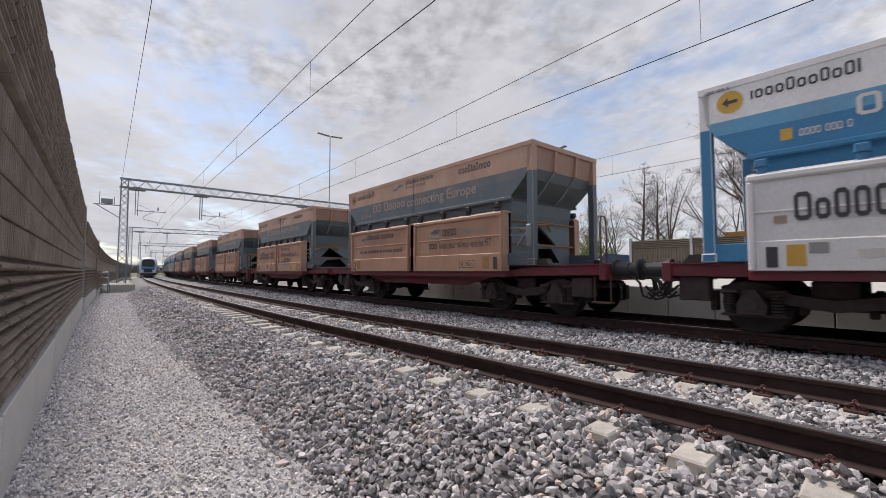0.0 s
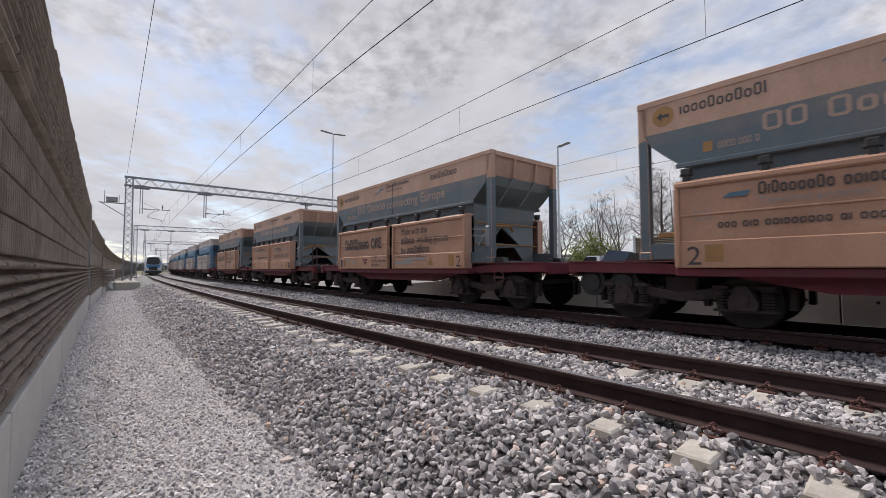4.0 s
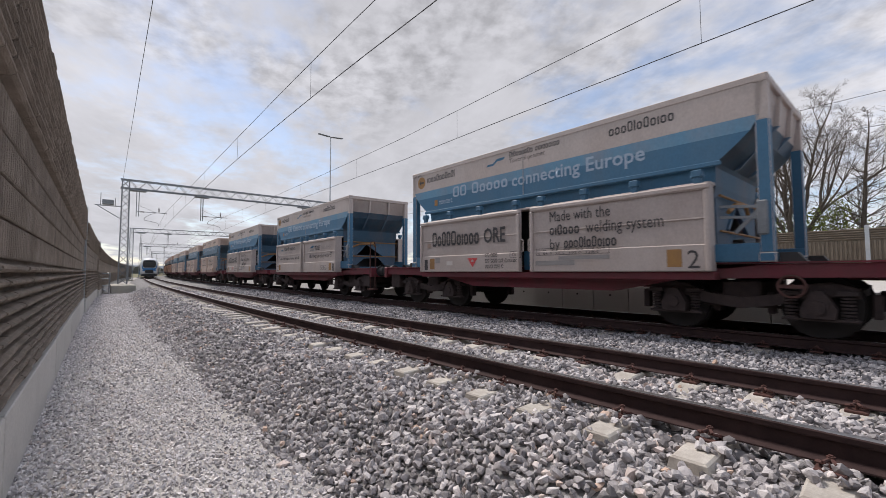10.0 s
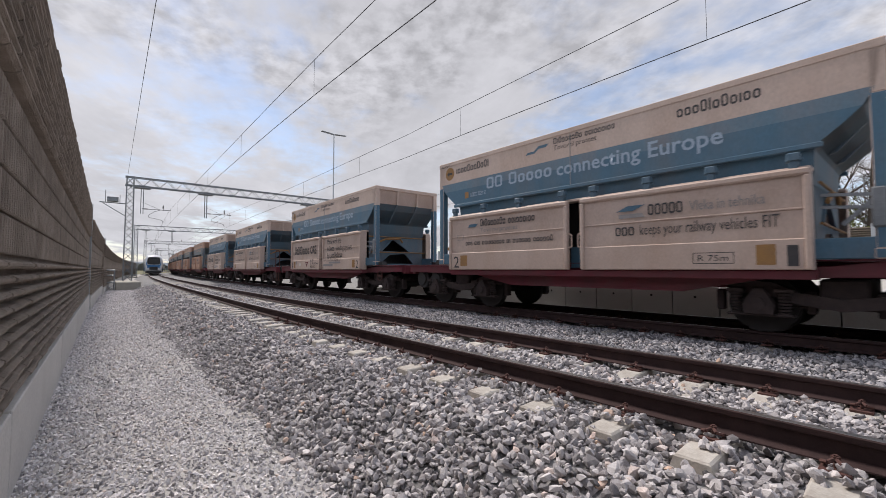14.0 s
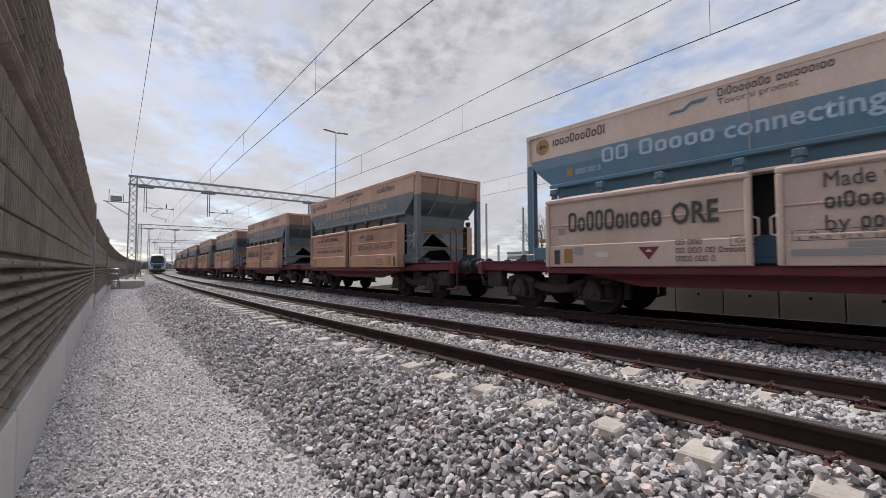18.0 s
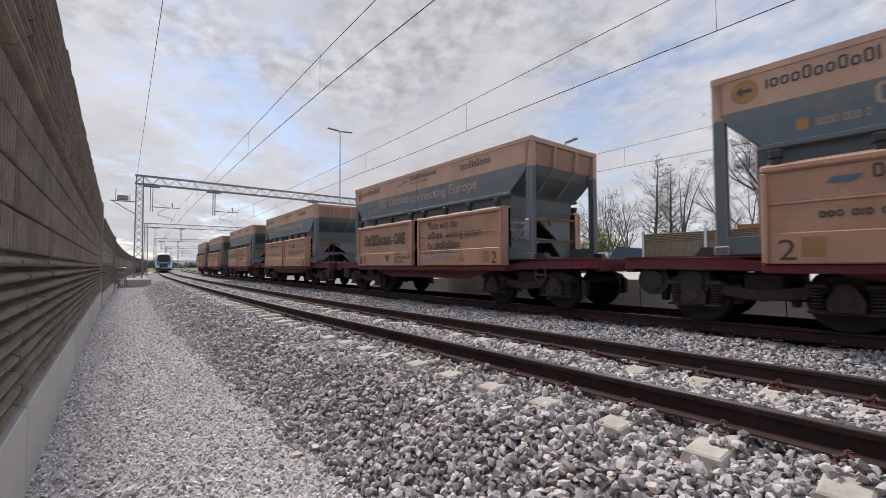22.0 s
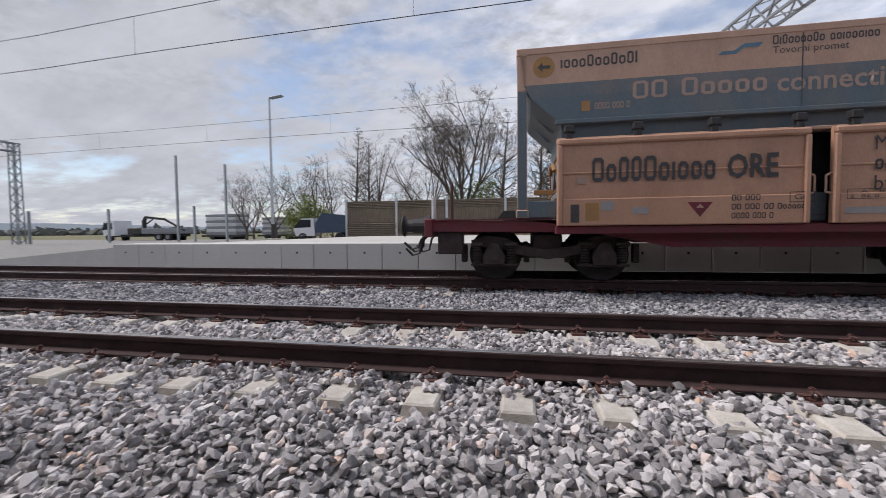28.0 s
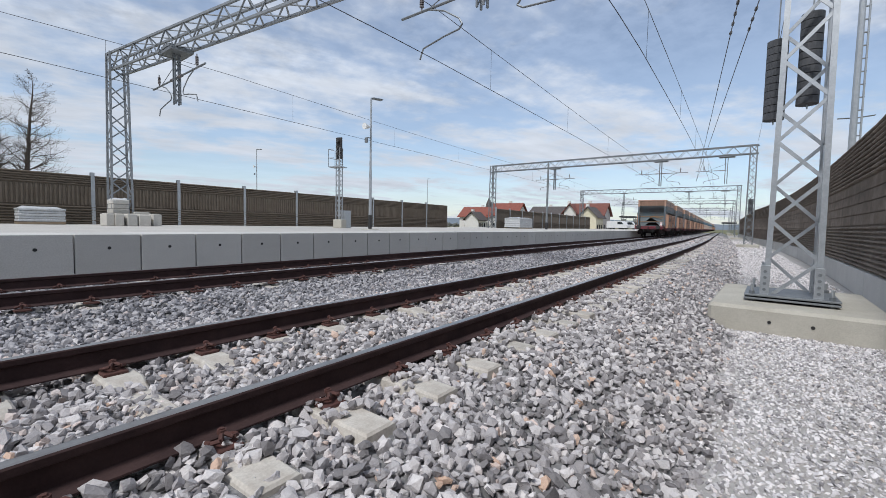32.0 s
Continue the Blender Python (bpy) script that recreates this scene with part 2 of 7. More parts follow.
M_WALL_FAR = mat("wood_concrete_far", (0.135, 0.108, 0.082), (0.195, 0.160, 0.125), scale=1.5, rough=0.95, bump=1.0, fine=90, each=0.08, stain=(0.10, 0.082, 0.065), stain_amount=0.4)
M_GRASS = mat("field_grass", (0.085, 0.115, 0.035), (0.16, 0.15, 0.07), scale=0.06, rough=1.0, fine=4, stain=(0.20, 0.155, 0.11), stain_scale=0.02, stain_amount=0.9)
M_SOIL = mat("gravel_ground", (0.19, 0.185, 0.175), (0.29, 0.28, 0.265), scale=3, rough=0.95, bump=1.0, fine=45)

# ---- the lie of the tracks ----
RAIL_Z = 0.20          # top of rail; sleeper tops lie at 0
FAR = 4.5              # distance between the two tracks


def yc(x):
    """The near track's centre line: a wide curve, straight again far to the east."""
    s = np.maximum(0.0, -(x + 6.0))
    q = np.minimum(x, 48.0)
    return 4.08 + 0.03 * q + 0.00045 * q * q + 0.0732 * (x - q) + 0.029 * s * s / (s + 6.0) / (1 + (s / 160.0) ** 2)


def bend(x):
    return np.arctan((yc(x + 0.05) - yc(x - 0.05)) / 0.1)


def along(x, off=0.0, z=0.0):
    a = bend(x)
    return Vector((x - off * math.sin(a), yc(x) + off * math.cos(a), z))


def at(x, off=0.0, z=0.0, turn=0.0):
    return pose(*along(x, off, z), 0, 0, math.degrees(bend(x)) + turn)


# ---- mesh helpers ----
def finish(name, bm, material, smooth=False):
    me = bpy.data.meshes.new(name)
    bm.to_mesh(me)
    bm.free()
    for m in (material if isinstance(material, (list, tuple)) else (material,)):
        me.materials.append(m)
    if smooth:
        for p in me.polygons:
            p.use_smooth = True
    return me


def part(name, bm, material, parent=None, label="", smooth=False, m=None):
    ob = new(name, bm if isinstance(bm, bpy.types.Mesh) else finish(name, bm, material, smooth))
    ob.parent = parent
    if m is not None:
        ob.matrix_basis = m
    if label:
        ob["label"] = label
    return ob


def thing(name, m, label, category, group="", kind=""):
    ob = new(name)
    ob.empty_display_size = 0.2
    ob.matrix_basis = m
    return tagged(ob, label, category, group, kind)


def box(bm, x0, x1, y0, y1, z0, z1, bevel=0.0, m=None, mi=0):
    """A box, its edges bevelled."""
    v = [bm.verts.new((x, y, z)) for x in (x0, x1) for y in (y0, y1) for z in (z0, z1)]
    fs = [bm.faces.new([v[i] for i in q]) for q in ((0, 1, 3, 2), (4, 6, 7, 5), (0, 4, 5, 1), (2, 3, 7, 6), (0, 2, 6, 4), (1, 5, 7, 3))]
    for fc in fs:
        fc.material_index = mi
    if bevel:
        es = {e for fc in fs for e in fc.edges}
        r = bmesh.ops.bevel(bm, geom=list(es), offset=bevel, segments=1, affect="EDGES")
        v = list({x for fc in r["faces"] for x in fc.verts})
        v = list(set(v) | {x for fc in fs if fc.is_valid for x in fc.verts})
    if m is not None:
        bmesh.ops.transform(bm, matrix=m, verts=v)
    return bm


def rod(bm, a, b, r, seg=8, r2=None, cap=True):
    a, b = Vector(a), Vector(b)
    d = b - a
    q = d.to_track_quat("Z", "Y").to_matrix()
    rings = []
    for p, rr in ((a, r), (b, r if r2 is None else r2)):
        rings.append([bm.verts.new(p + q @ Vector((rr * math.cos(2 * math.pi * i / seg), rr * math.sin(2 * math.pi * i / seg), 0))) for i in range(seg)])
    for i in range(seg):
        j = (i + 1) % seg
        bm.faces.new((rings[0][i], rings[0][j], rings[1][j], rings[1][i]))
    if cap:
        bm.faces.new(rings[0][::-1]); bm.faces.new(rings[1])
    return bm


def bar(bm, a, b, w, h=None, up=(0, 0, 1)):
    """A flat bar or angle of section w by h between two points."""
    a, b, h = Vector(a), Vector(b), h or w
    d = (b - a).normalized()
    s = d.cross(Vector(up))
    s = s.normalized() if s.length > 1e-4 else Vector((1, 0, 0))
    u = s.cross(d)
    ring = [[bm.verts.new(p + s * i * w / 2 + u * j * h / 2) for i, j in ((-1, -1), (1, -1), (1, 1), (-1, 1))] for p in (a, b)]
    for i in range(4):
        j = (i + 1) % 4
        bm.faces.new((ring[0][i], ring[0][j], ring[1][j], ring[1][i]))
    bm.faces.new(ring[0][::-1]); bm.faces.new(ring[1])
    return bm


def sweep(bm, profile, xs, off=0.0, closed=True, mi=None):
    """Extrude a profile of (offset, z) along the track's curve."""
    rings = [[bm.verts.new(along(x, off + o, z)) for o, z in profile] for x in xs]
    n = len(profile)
    for ra, rb in zip(rings, rings[1:]):
        for i in range(n if closed else n - 1):
            j = (i + 1) % n
            fc = bm.faces.new((ra[i], ra[j], rb[j], rb[i]))
            if mi:
                fc.material_index = mi[i]
    if closed:
        bm.faces.new(rings[0]); bm.faces.new(rings[-1][::-1])
    return bm


def prism(bm, outline, y0, y1, mi=0):
    """An outline in x and z, extruded along y."""
    a = [bm.verts.new((x, y0, z)) for x, z in outline]
    b = [bm.verts.new((x, y1, z)) for x, z in outline]
    fs = [bm.faces.new(a), bm.faces.new(b[::-1])]
    for i in range(len(a)):
        j = (i + 1) % len(a)
        fs.append(bm.faces.new((a[j], a[i], b[i], b[j])))
    for fc in fs:
        fc.material_index = mi
    return bm


def spread(a, b, step):
    n = max(1, round((b - a) / step))
    return [a + (b - a) * i / n for i in range(n + 1)]


# ---- ground ----
PATH_Z = -0.50
bm = bmesh.new()
bmesh.ops.create_grid(bm, x_segments=60, y_segments=60, size=2500)
for v in bm.verts:
    d = math.hypot(v.co.x, v.co.y)
    v.co.z = -0.75 + (noise.noise(v.co * 0.004) * 3.0 if d > 300 else 0)
part("ground", bm, M_GRASS, None, smooth=True)
tagged(bpy.data.objects["ground"], "flat spring fields of grass and bare soil beyond the railway", "ground", kind="structure")

# footpath of fine gravel beside the wall
xs_long = spread(-160, -14, 4) + spread(-13, 15, 0.25) + spread(16, 160, 4)


def swell(x, o):
    """The ballast's uneven surface."""
    return 0.018 * np.sin(x * 2.3 + o * 1.7) + 0.014 * np.sin(x * 5.1 - o * 3.9 + 1.0)


def sheet(name, profile, amp, material, label, category):
    """A ground strip along the tracks, from (offset, height) with uneven height."""
    rows_ = []
    for i, ((o0, z0), (o1, z1)) in enumerate(zip(profile, profile[1:])):
        k = max(1, round((o1 - o0) / 0.25))
        rows_ += [(o0 + (o1 - o0) * j / k, z0 + (z1 - z0) * j / k) for j in range(k)]
    rows_.append(profile[-1])
    bm = bmesh.new()
    grid = [[bm.verts.new(along(x, o, z + (swell(x, o) - 0.006 if amp else 0.0))) for o, z in rows_] for x in xs_long]
    for ra, rb in zip(grid, grid[1:]):
        for i in range(len(rows_) - 1):
            bm.faces.new((ra[i], rb[i], rb[i + 1], ra[i + 1]))
    ob = part(name, bm, material, None, smooth=True)
    return tagged(ob, label, category, kind="structure")


M_BED = mat("ballast_bed", (0.15, 0.148, 0.15), (0.30, 0.295, 0.295), scale=16, rough=0.95, bump=2.5, fine=24)
M_PATHBED = mat("path_bed", (0.36, 0.35, 0.345), (0.46, 0.45, 0.44), scale=5, rough=0.95, bump=1.2, fine=55, stain=(0.42, 0.36, 0.30), stain_scale=0.8, stain_amount=0.35)
sheet("pavement", [(-5.6, -0.525), (-2.50, -0.515)], 0.0, M_PATHBED, "light grey footpath of fine crushed gravel beside the wall", "path")
BALLAST = [(-2.66, -0.53), (-2.36, -0.40), (-1.75, -0.10), (-1.25, -0.045), (1.3, -0.045), (1.9, -0.12), (2.6, -0.12), (3.2, -0.045), (5.8, -0.05), (6.3, -0.1)]
sheet("ballast_bed", BALLAST, 0.02, M_BED, "bed of grey crushed stone under both tracks", "ballast")


# ---- tracks ----
RAIL_PROFILE = [(-0.075, 0.028), (-0.075, 0.038), (-0.012, 0.060), (-0.009, 0.145), (-0.034, 0.158), (-0.036, 0.190), (-0.030, 0.198),
                (-0.018, 0.200), (0.018, 0.200), (0.030, 0.198), (0.036, 0.190), (0.034, 0.158), (0.009, 0.145), (0.012, 0.060), (0.075, 0.038), (0.075, 0.028)]
RAIL_FACES = [0] * 16
for i in (6, 7, 8):
    RAIL_FACES[i] = 1
xs_rail = spread(-220, -14, 5) + spread(-13, 15, 0.7) + spread(16, 220, 5)


def sleeper_mesh():
    bm = bmesh.new()
    outline = [(-1.30, -0.14, 0.15), (-1.30, 0.0, 0.10), (-0.95, 0.006, 0.105), (-0.45, 0.006, 0.105), (-0.30, -0.04, 0.09),
               (0.30, -0.04, 0.09), (0.45, 0.006, 0.105), (0.95, 0.006, 0.105), (1.30, 0.0, 0.10), (1.30, -0.14, 0.15)]
    top = outline[1:-1]
    rings = [[bm.verts.new((-w, y, z)) for y, z, w in top], [bm.verts.new((w, y, z)) for y, z, w in top],
             [bm.verts.new((-0.15, y * (1.018 if abs(y) > 1.2 else 1), -0.17)) for y, z, w in top], [bm.verts.new((0.15, y * (1.018 if abs(y) > 1.2 else 1), -0.17)) for y, z, w in top]]
    n = len(top)
    for i in range(n - 1):
        bm.faces.new((rings[0][i], rings[1][i], rings[1][i + 1], rings[0][i + 1]))
        bm.faces.new((rings[2][i], rings[0][i], rings[0][i + 1], rings[2][i + 1]))
        bm.faces.new((rings[1][i], rings[3][i], rings[3][i + 1], rings[1][i + 1]))
    for i in (0, n - 1):
        bm.faces.new((rings[0][i], rings[2][i], rings[3][i], rings[1][i]))
    bmesh.ops.recalc_face_normals(bm, faces=bm.faces)
    top_edges = [e for e in bm.edges if all(v.co.z > -0.06 for v in e.verts) and len(e.link_faces) == 2 and e.calc_face_angle(0) > 0.5]
    bmesh.ops.bevel(bm, geom=top_edges, offset=0.012, segments=1, affect="EDGES")
    return finish("sleeper", bm, M_SLEEPER)


def clip_mesh():
    """A bent spring clip with its bolt, on one side of a rail."""
    bm = bmesh.new()
    pts = [(-0.055, 0.085, 0.035), (-0.06, 0.14, 0.05), (-0.03, 0.165, 0.06), (0.0, 0.12, 0.075), (0.03, 0.165, 0.06), (0.06, 0.14, 0.05), (0.055, 0.085, 0.035)]
    for a, b in zip(pts, pts[1:]):
        rod(bm, a, b, 0.011, 6)
    rod(bm, (0, 0.115, 0.0), (0, 0.115, 0.095), 0.012, 6)
    rod(bm, (0, 0.115, 0.07), (0, 0.115, 0.088), 0.022, 6)
    box(bm, -0.07, 0.07, 0.078, 0.19, 0.0, 0.022, 0.004)
    return finish("rail_clip", bm, M_CLIP)


SLEEPER, CLIP = sleeper_mesh(), clip_mesh()


def track(name, off, first, last, clips, label):
    t = thing(name, pose(0, 0, 0), label, "railway track", "tracks", "structure")
    for s in (-0.7535, 0.7535):
        bm = bmesh.new()
        sweep(bm, RAIL_PROFILE, xs_rail, off + s, True, RAIL_FACES)
        bmesh.ops.recalc_face_normals(bm, faces=bm.faces)
        part("rail", bm, (M_RAIL, M_RAILTOP), t, "dark rusty steel rail with a bright worn head")
    k = first
    while k <= last:
        x = 0.6 * k
        part("sleeper", SLEEPER, None, t, m=at(x + random.uniform(-0.015, 0.015), off, random.uniform(-0.004, 0.004) - (0.04 if off else 0.0), random.uniform(-0.5, 0.5)))
        if clips[0] <= k <= clips[1]:
            for s, turn in ((-0.7535, 180), (-0.7535, 0), (0.7535, 180), (0.7535, 0)):
                part("rail_clip", CLIP, None, t, m=at(x, off + s, 0.004, turn))
        k += 1
    return t


track("near_track", 0.0, -70, 90, (-14, 22), "curving railway track with concrete sleepers and rusty rail clips")
track("platform_track", FAR, -40, 50, (-10, 14), "railway track along the platform, mostly buried in ballast")


# ---- noise walls ----
def ribbed_panel(length, face, low, mid, high, material, seed=1, upright=(0.12, 0.05, 0.006)):
    """A wood-concrete wall panel in its own space: x along, ribs towards +y (face=1) or -y.
    low and high: (from, to, rows) of log-like ribs in short pieces; mid: (from, to, strips) with fine uprights."""
    r = random.Random(seed)
    bm = bmesh.new()
    f = face
    box(bm, 0, length, -0.06, 0.05, 0, high[1] - 0.01)

    def ribs(z0, z1, n):
        h = (z1 - z0) / n
        for i in range(n):
            zc, cuts = z0 + (i + 0.5) * h, [0.0]
            while cuts[-1] < length - 0.5:
                cuts.append(cuts[-1] + r.uniform(0.38, 0.52))
            cuts.append(length)
            for x0, x1 in zip(cuts, cuts[1:]):
                rr = h * 0.34 * r.uniform(0.93, 1.05)
                out = h * 0.88 * r.uniform(0.92, 1.08)
                ring = [(0.05, -rr), (0.05 + out * 0.75, -rr * 0.72), (0.05 + out, -rr * 0.2), (0.05 + out, rr * 0.3), (0.05 + out * 0.7, rr * 0.8), (0.05, rr)]
                a = [bm.verts.new((x0, f * y, zc + z)) for y, z in ring]
                b = [bm.verts.new((x1 - 0.004, f * y, zc + z)) for y, z in ring]
                for j in range(5):
                    bm.faces.new((a[j], b[j], b[j + 1], a[j + 1]))
                bm.faces.new(a); bm.faces.new(b[::-1])
    ribs(*low)
    ribs(*high)
    z0, z1, strips = mid
    n = max(4, int(length / upright[0]))
    for s in range(strips):
        za, zb = z0 + (z1 - z0) * s / strips + 0.012, z0 + (z1 - z0) * (s + 1) / strips - 0.012
        y0, y1 = sorted((f * 0.05, f * 0.082))
        box(bm, 0.01, length - 0.01, y0, y1, za, zb, 0.008)
        for i in range(n):
            x, w, up = (i + 0.5) * length / n, upright[1], 0.082 + upright[2]
            v = [bm.verts.new(q) for q in ((x - w, f * 0.082, za), (x + w, f * 0.082, za), (x + w, f * 0.082, zb), (x - w, f * 0.082, zb),
                                           (x - w * 0.6, f * up, za + 0.012), (x + w * 0.6, f * up, za + 0.012), (x + w * 0.6, f * up, zb - 0.012), (x - w * 0.6, f * up, zb - 0.012))]
            for q in ((4, 5, 6, 7), (0, 1, 5, 4), (1, 2, 6, 5), (2, 3, 7, 6), (3, 0, 4, 7)):
                bm.faces.new([v[j] for j in q])
    bmesh.ops.recalc_face_normals(bm, faces=bm.faces)
    return finish("wall_panel", bm, material)


def h_post(height, w=0.16):
    bm = bmesh.new()
    box(bm, -w / 2, w / 2, -0.10, -0.085, 0, height)
    box(bm, -w / 2, w / 2, 0.085, 0.10, 0, height)
    box(bm, -0.006, 0.006, -0.085, 0.085, 0, height)
    return finish("post", bm, M_GALV)


def noise_wall(name, off, x0, x1, pitch, base_z, plinth, face, low, mid, high, material, label, posts, upright=(0.12, 0.05, 0.006), place=along, shift=0.0):
    """A row of panels on plinth slabs between x0 and x1; the slabs' joints lie shift metres beside the panels' joints."""
    w = thing(name, pose(0, 0, 0), label, "noise wall", "noise walls", "structure")
    length = pitch * (1 - (0.0009 * off if place is along else 0)) - 0.025
    panels = [ribbed_panel(length, face, low, mid, high, material, s, upright) for s in (1, 2, 3)]
    post = h_post(plinth + high[1] + 0.35)
    bm = bmesh.new()
    box(bm, 0.012, length - 0.012, -0.07, 0.09, 0, plinth - 0.012, 0.01)
    pl = finish("plinth", bm, M_CONC_GREY)
    x, k = x0, 0
    while x < x1 - 0.1:
        a, b = place(x, off), place(x + pitch, off)
        turn = math.degrees(math.atan2(b.y - a.y, b.x - a.x))
        c = place(x + shift, off)
        part("plinth", pl, None, w, m=pose(c.x, c.y, base_z, 0, 0, turn))
        part("wall_panel", panels[k % 3], None, w, m=pose(a.x, a.y, base_z + plinth, 0, 0, turn) @ Matrix.Translation((0, -0.06 * face, 0)))
        if posts == "all" or (posts == "first" and k == 0):
            part("post", post, None, w, "light grey steel post", m=pose(a.x, a.y, base_z - 0.2, 0, 0, turn))
        x, k = x + pitch, k + 1
    return w


LOW, MID, HIGH = (0.02, 1.25, 9), (1.26, 2.68, 3), (2.70, 3.76, 8)


def straight(x, off):
    y = off + 0.003 * max(0.0, -12.0 - x) + 0.0012 * max(0.0, x - 12.0) ** 2
    return Vector((x, min(y, yc(x) - 5.0) if x > 12 else y, 0.0))


# the wall beside the path runs straight, steps down and then follows the curve
noise_wall("wall_south", -0.565, -20.82, 1.6, 4.5, -0.52, 0.66, 1, (0.02, 1.09, 10), (1.10, 2.28, 4), (2.29, 3.48, 10), M_WALL, "tall brown-grey ribbed wood-concrete noise wall on a concrete plinth", "first", (0.095, 0.03, 0.012), straight, -0.36)
noise_wall("wall_south", -4.44, -37.2, -21.0, 4.04, -0.5, 0.55, 1, LOW, (1.26, 2.24, 3), (2.26, 3.16, 7), M_WALL, "lower brown-grey ribbed noise wall beyond the step", "first")
noise_wall("wall_south", -4.36, -140.0, -37.3, 4.04, -0.6, 0.5, 1, LOW, (1.26, 2.10, 2), (2.12, 3.0, 6), M_WALL, "long brown-grey ribbed noise wall curving with the track", "")
noise_wall("wall_south", -0.565, 1.68, 131.0, 4.5, -0.52, 0.66, 1, (0.02, 1.09, 10), (1.10, 2.28, 4), (2.29, 3.48, 10), M_WALL, "tall brown ribbed noise wall on a grey plinth beside the gravel path", "", (0.095, 0.03, 0.012), straight, -0.36)
FLOW, FMID, FHIGH = (0.02, 0.95, 7), (0.97, 1.95, 1), (1.97, 2.52, 5)
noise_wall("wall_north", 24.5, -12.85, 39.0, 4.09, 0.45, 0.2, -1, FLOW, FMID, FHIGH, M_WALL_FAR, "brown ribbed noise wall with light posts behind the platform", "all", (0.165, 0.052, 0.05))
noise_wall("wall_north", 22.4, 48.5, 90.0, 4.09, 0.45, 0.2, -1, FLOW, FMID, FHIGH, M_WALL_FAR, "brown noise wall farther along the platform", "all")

# ---- platform ----
PLAT_Z, PLAT_OFF = 0.76, 6.2
platform = thing("platform", pose(0, 0, 0), "new station platform of pale concrete edge units, still unpaved", "platform", "", "structure")
bm = bmesh.new()
sweep(bm, [(PLAT_OFF + 0.02, 0.70), (PLAT_OFF + 24.0, 0.66), (PLAT_OFF + 24.0, -0.7), (PLAT_OFF + 0.3, -0.7)], spread(-11.0, 150, 3), 0.0)
bmesh.ops.recalc_face_normals(bm, faces=bm.faces)
M_FILL = mat("platform_fill", (0.44, 0.42, 0.39), (0.53, 0.51, 0.475), scale=1.2, rough=0.95, bump=0.6, fine=30, stain=(0.42, 0.40, 0.37), stain_amount=0.5)
part("surface", bm, M_FILL, platform, "pale compacted gravel and sand surface")


def edge_unit():
    """An L-shaped precast edge unit one metre long; its lifting hole is a separate dark disc."""
    bm = bmesh.new()
    box(bm, -0.462, 0.462, 0.0, 0.16, -0.35, PLAT_Z, 0.01)
    box(bm, -0.464, 0.464, 0.16, 1.2, PLAT_Z - 0.14, PLAT_Z - 0.002, 0.008)
    return finish("edge_unit", bm, M_CONC_GREY)


def hole_mesh():
    # a near-black plug, its colour standing for the shade inside a hole
    bm = bmesh.new()
    rod(bm, (0, -0.003, 0), (0, 0.05, 0), 0.028, 12)
    return finish("lifting_hole", bm, mat("hole_dark", (0.03, 0.03, 0.03), rough=0.9))


EDGE, HOLE = edge_unit(), hole_mesh()
x = -11.4
while x < 120:
    u = part("edge_unit", EDGE, None, platform, m=at(x + 0.4735, PLAT_OFF))
    if x < 40:
        part("lifting_hole", HOLE, None, u, m=pose(0.0, 0, 0.52))
    x += 0.947
# ramp down at the platform's west end
bm = bmesh.new()
a0 = -11.42
v = []
for xx, z in ((a0, 0.66), (a0 - 4.0, 0.34), (a0 - 8.0, 0.0)):
    v.append([bm.verts.new(along(xx, PLAT_OFF + 0.05 + o, z)) for o in (0.0, 4.0)] + [bm.verts.new(along(xx, PLAT_OFF + 0.05 + o, -0.7)) for o in (4.0, 0.0)])
for ra, rb in zip(v, v[1:]):
    for i in range(4):
        bm.faces.new((ra[i], ra[(i + 1) % 4], rb[(i + 1) % 4], rb[i]))
bm.faces.new(v[0]); bm.faces.new(v[-1][::-1])
bmesh.ops.recalc_face_normals(bm, faces=bm.faces)
part("ramp", bm, M_CONC_GREY, platform, "concrete ramp at the platform's end")


# ---- lattice portals that carry the wires ----
def lattice(bm, p0, p1, side, depth, width, chord, brace, bays, faces=(0, 1, 2, 3)):
    """A square lattice girder between two points: four chords, zigzag braces on the faces."""
    p0, p1 = Vector(p0), Vector(p1)
    s, u = Vector(side).normalized(), None
    d = (p1 - p0).normalized()
    u = s.cross(d).normalized()
    corners = [(-1, -1), (1, -1), (1, 1), (-1, 1)]
    pt = lambda c, t: p0 + (p1 - p0) * t + s * c[0] * width / 2 + u * c[1] * depth / 2
    for c in corners:
        bar(bm, pt(c, 0), pt(c, 1), chord, chord, up=u)
    for i in faces:
        a, b = corners[i], corners[(i + 1) % 4]
        for k in range(bays):
            t0, t1 = k / bays, (k + 1) / bays
            if (k + (i == 3)) % 2:
                a_, b_ = b, a
            else:
                a_, b_ = a, b
            bar(bm, pt(a_, t0), pt(b_, t1), brace, brace * 0.5, up=u)
    return bm


def mast_mesh(height, w0, w1, bays, material):
    """An upright lattice mast that tapers across the track."""
    bm = bmesh.new()
    corner = lambda i, t: Vector(((-1, 1, 1, -1)[i] * (w0 + (w1 - w0) * t) / 2, (-1, -1, 1, 1)[i] * (w0 + (w1 - w0) * t) * 0.42, height * t))
    for i in range(4):
        bar(bm, corner(i, 0), corner(i, 1), 0.10 if w0 > 0.8 else 0.08, None, up=(1, 0, 0))
        j = (i + 1) % 4
        for k in range(bays):
            a, b = (i, j) if (k + i) % 2 else (j, i)
            bar(bm, corner(a, k / bays), corner(b, (k + 1) / bays), 0.055, 0.02, up=(1, 0, 0) if i % 2 else (0, 1, 0))
    return finish("mast", bm, material)


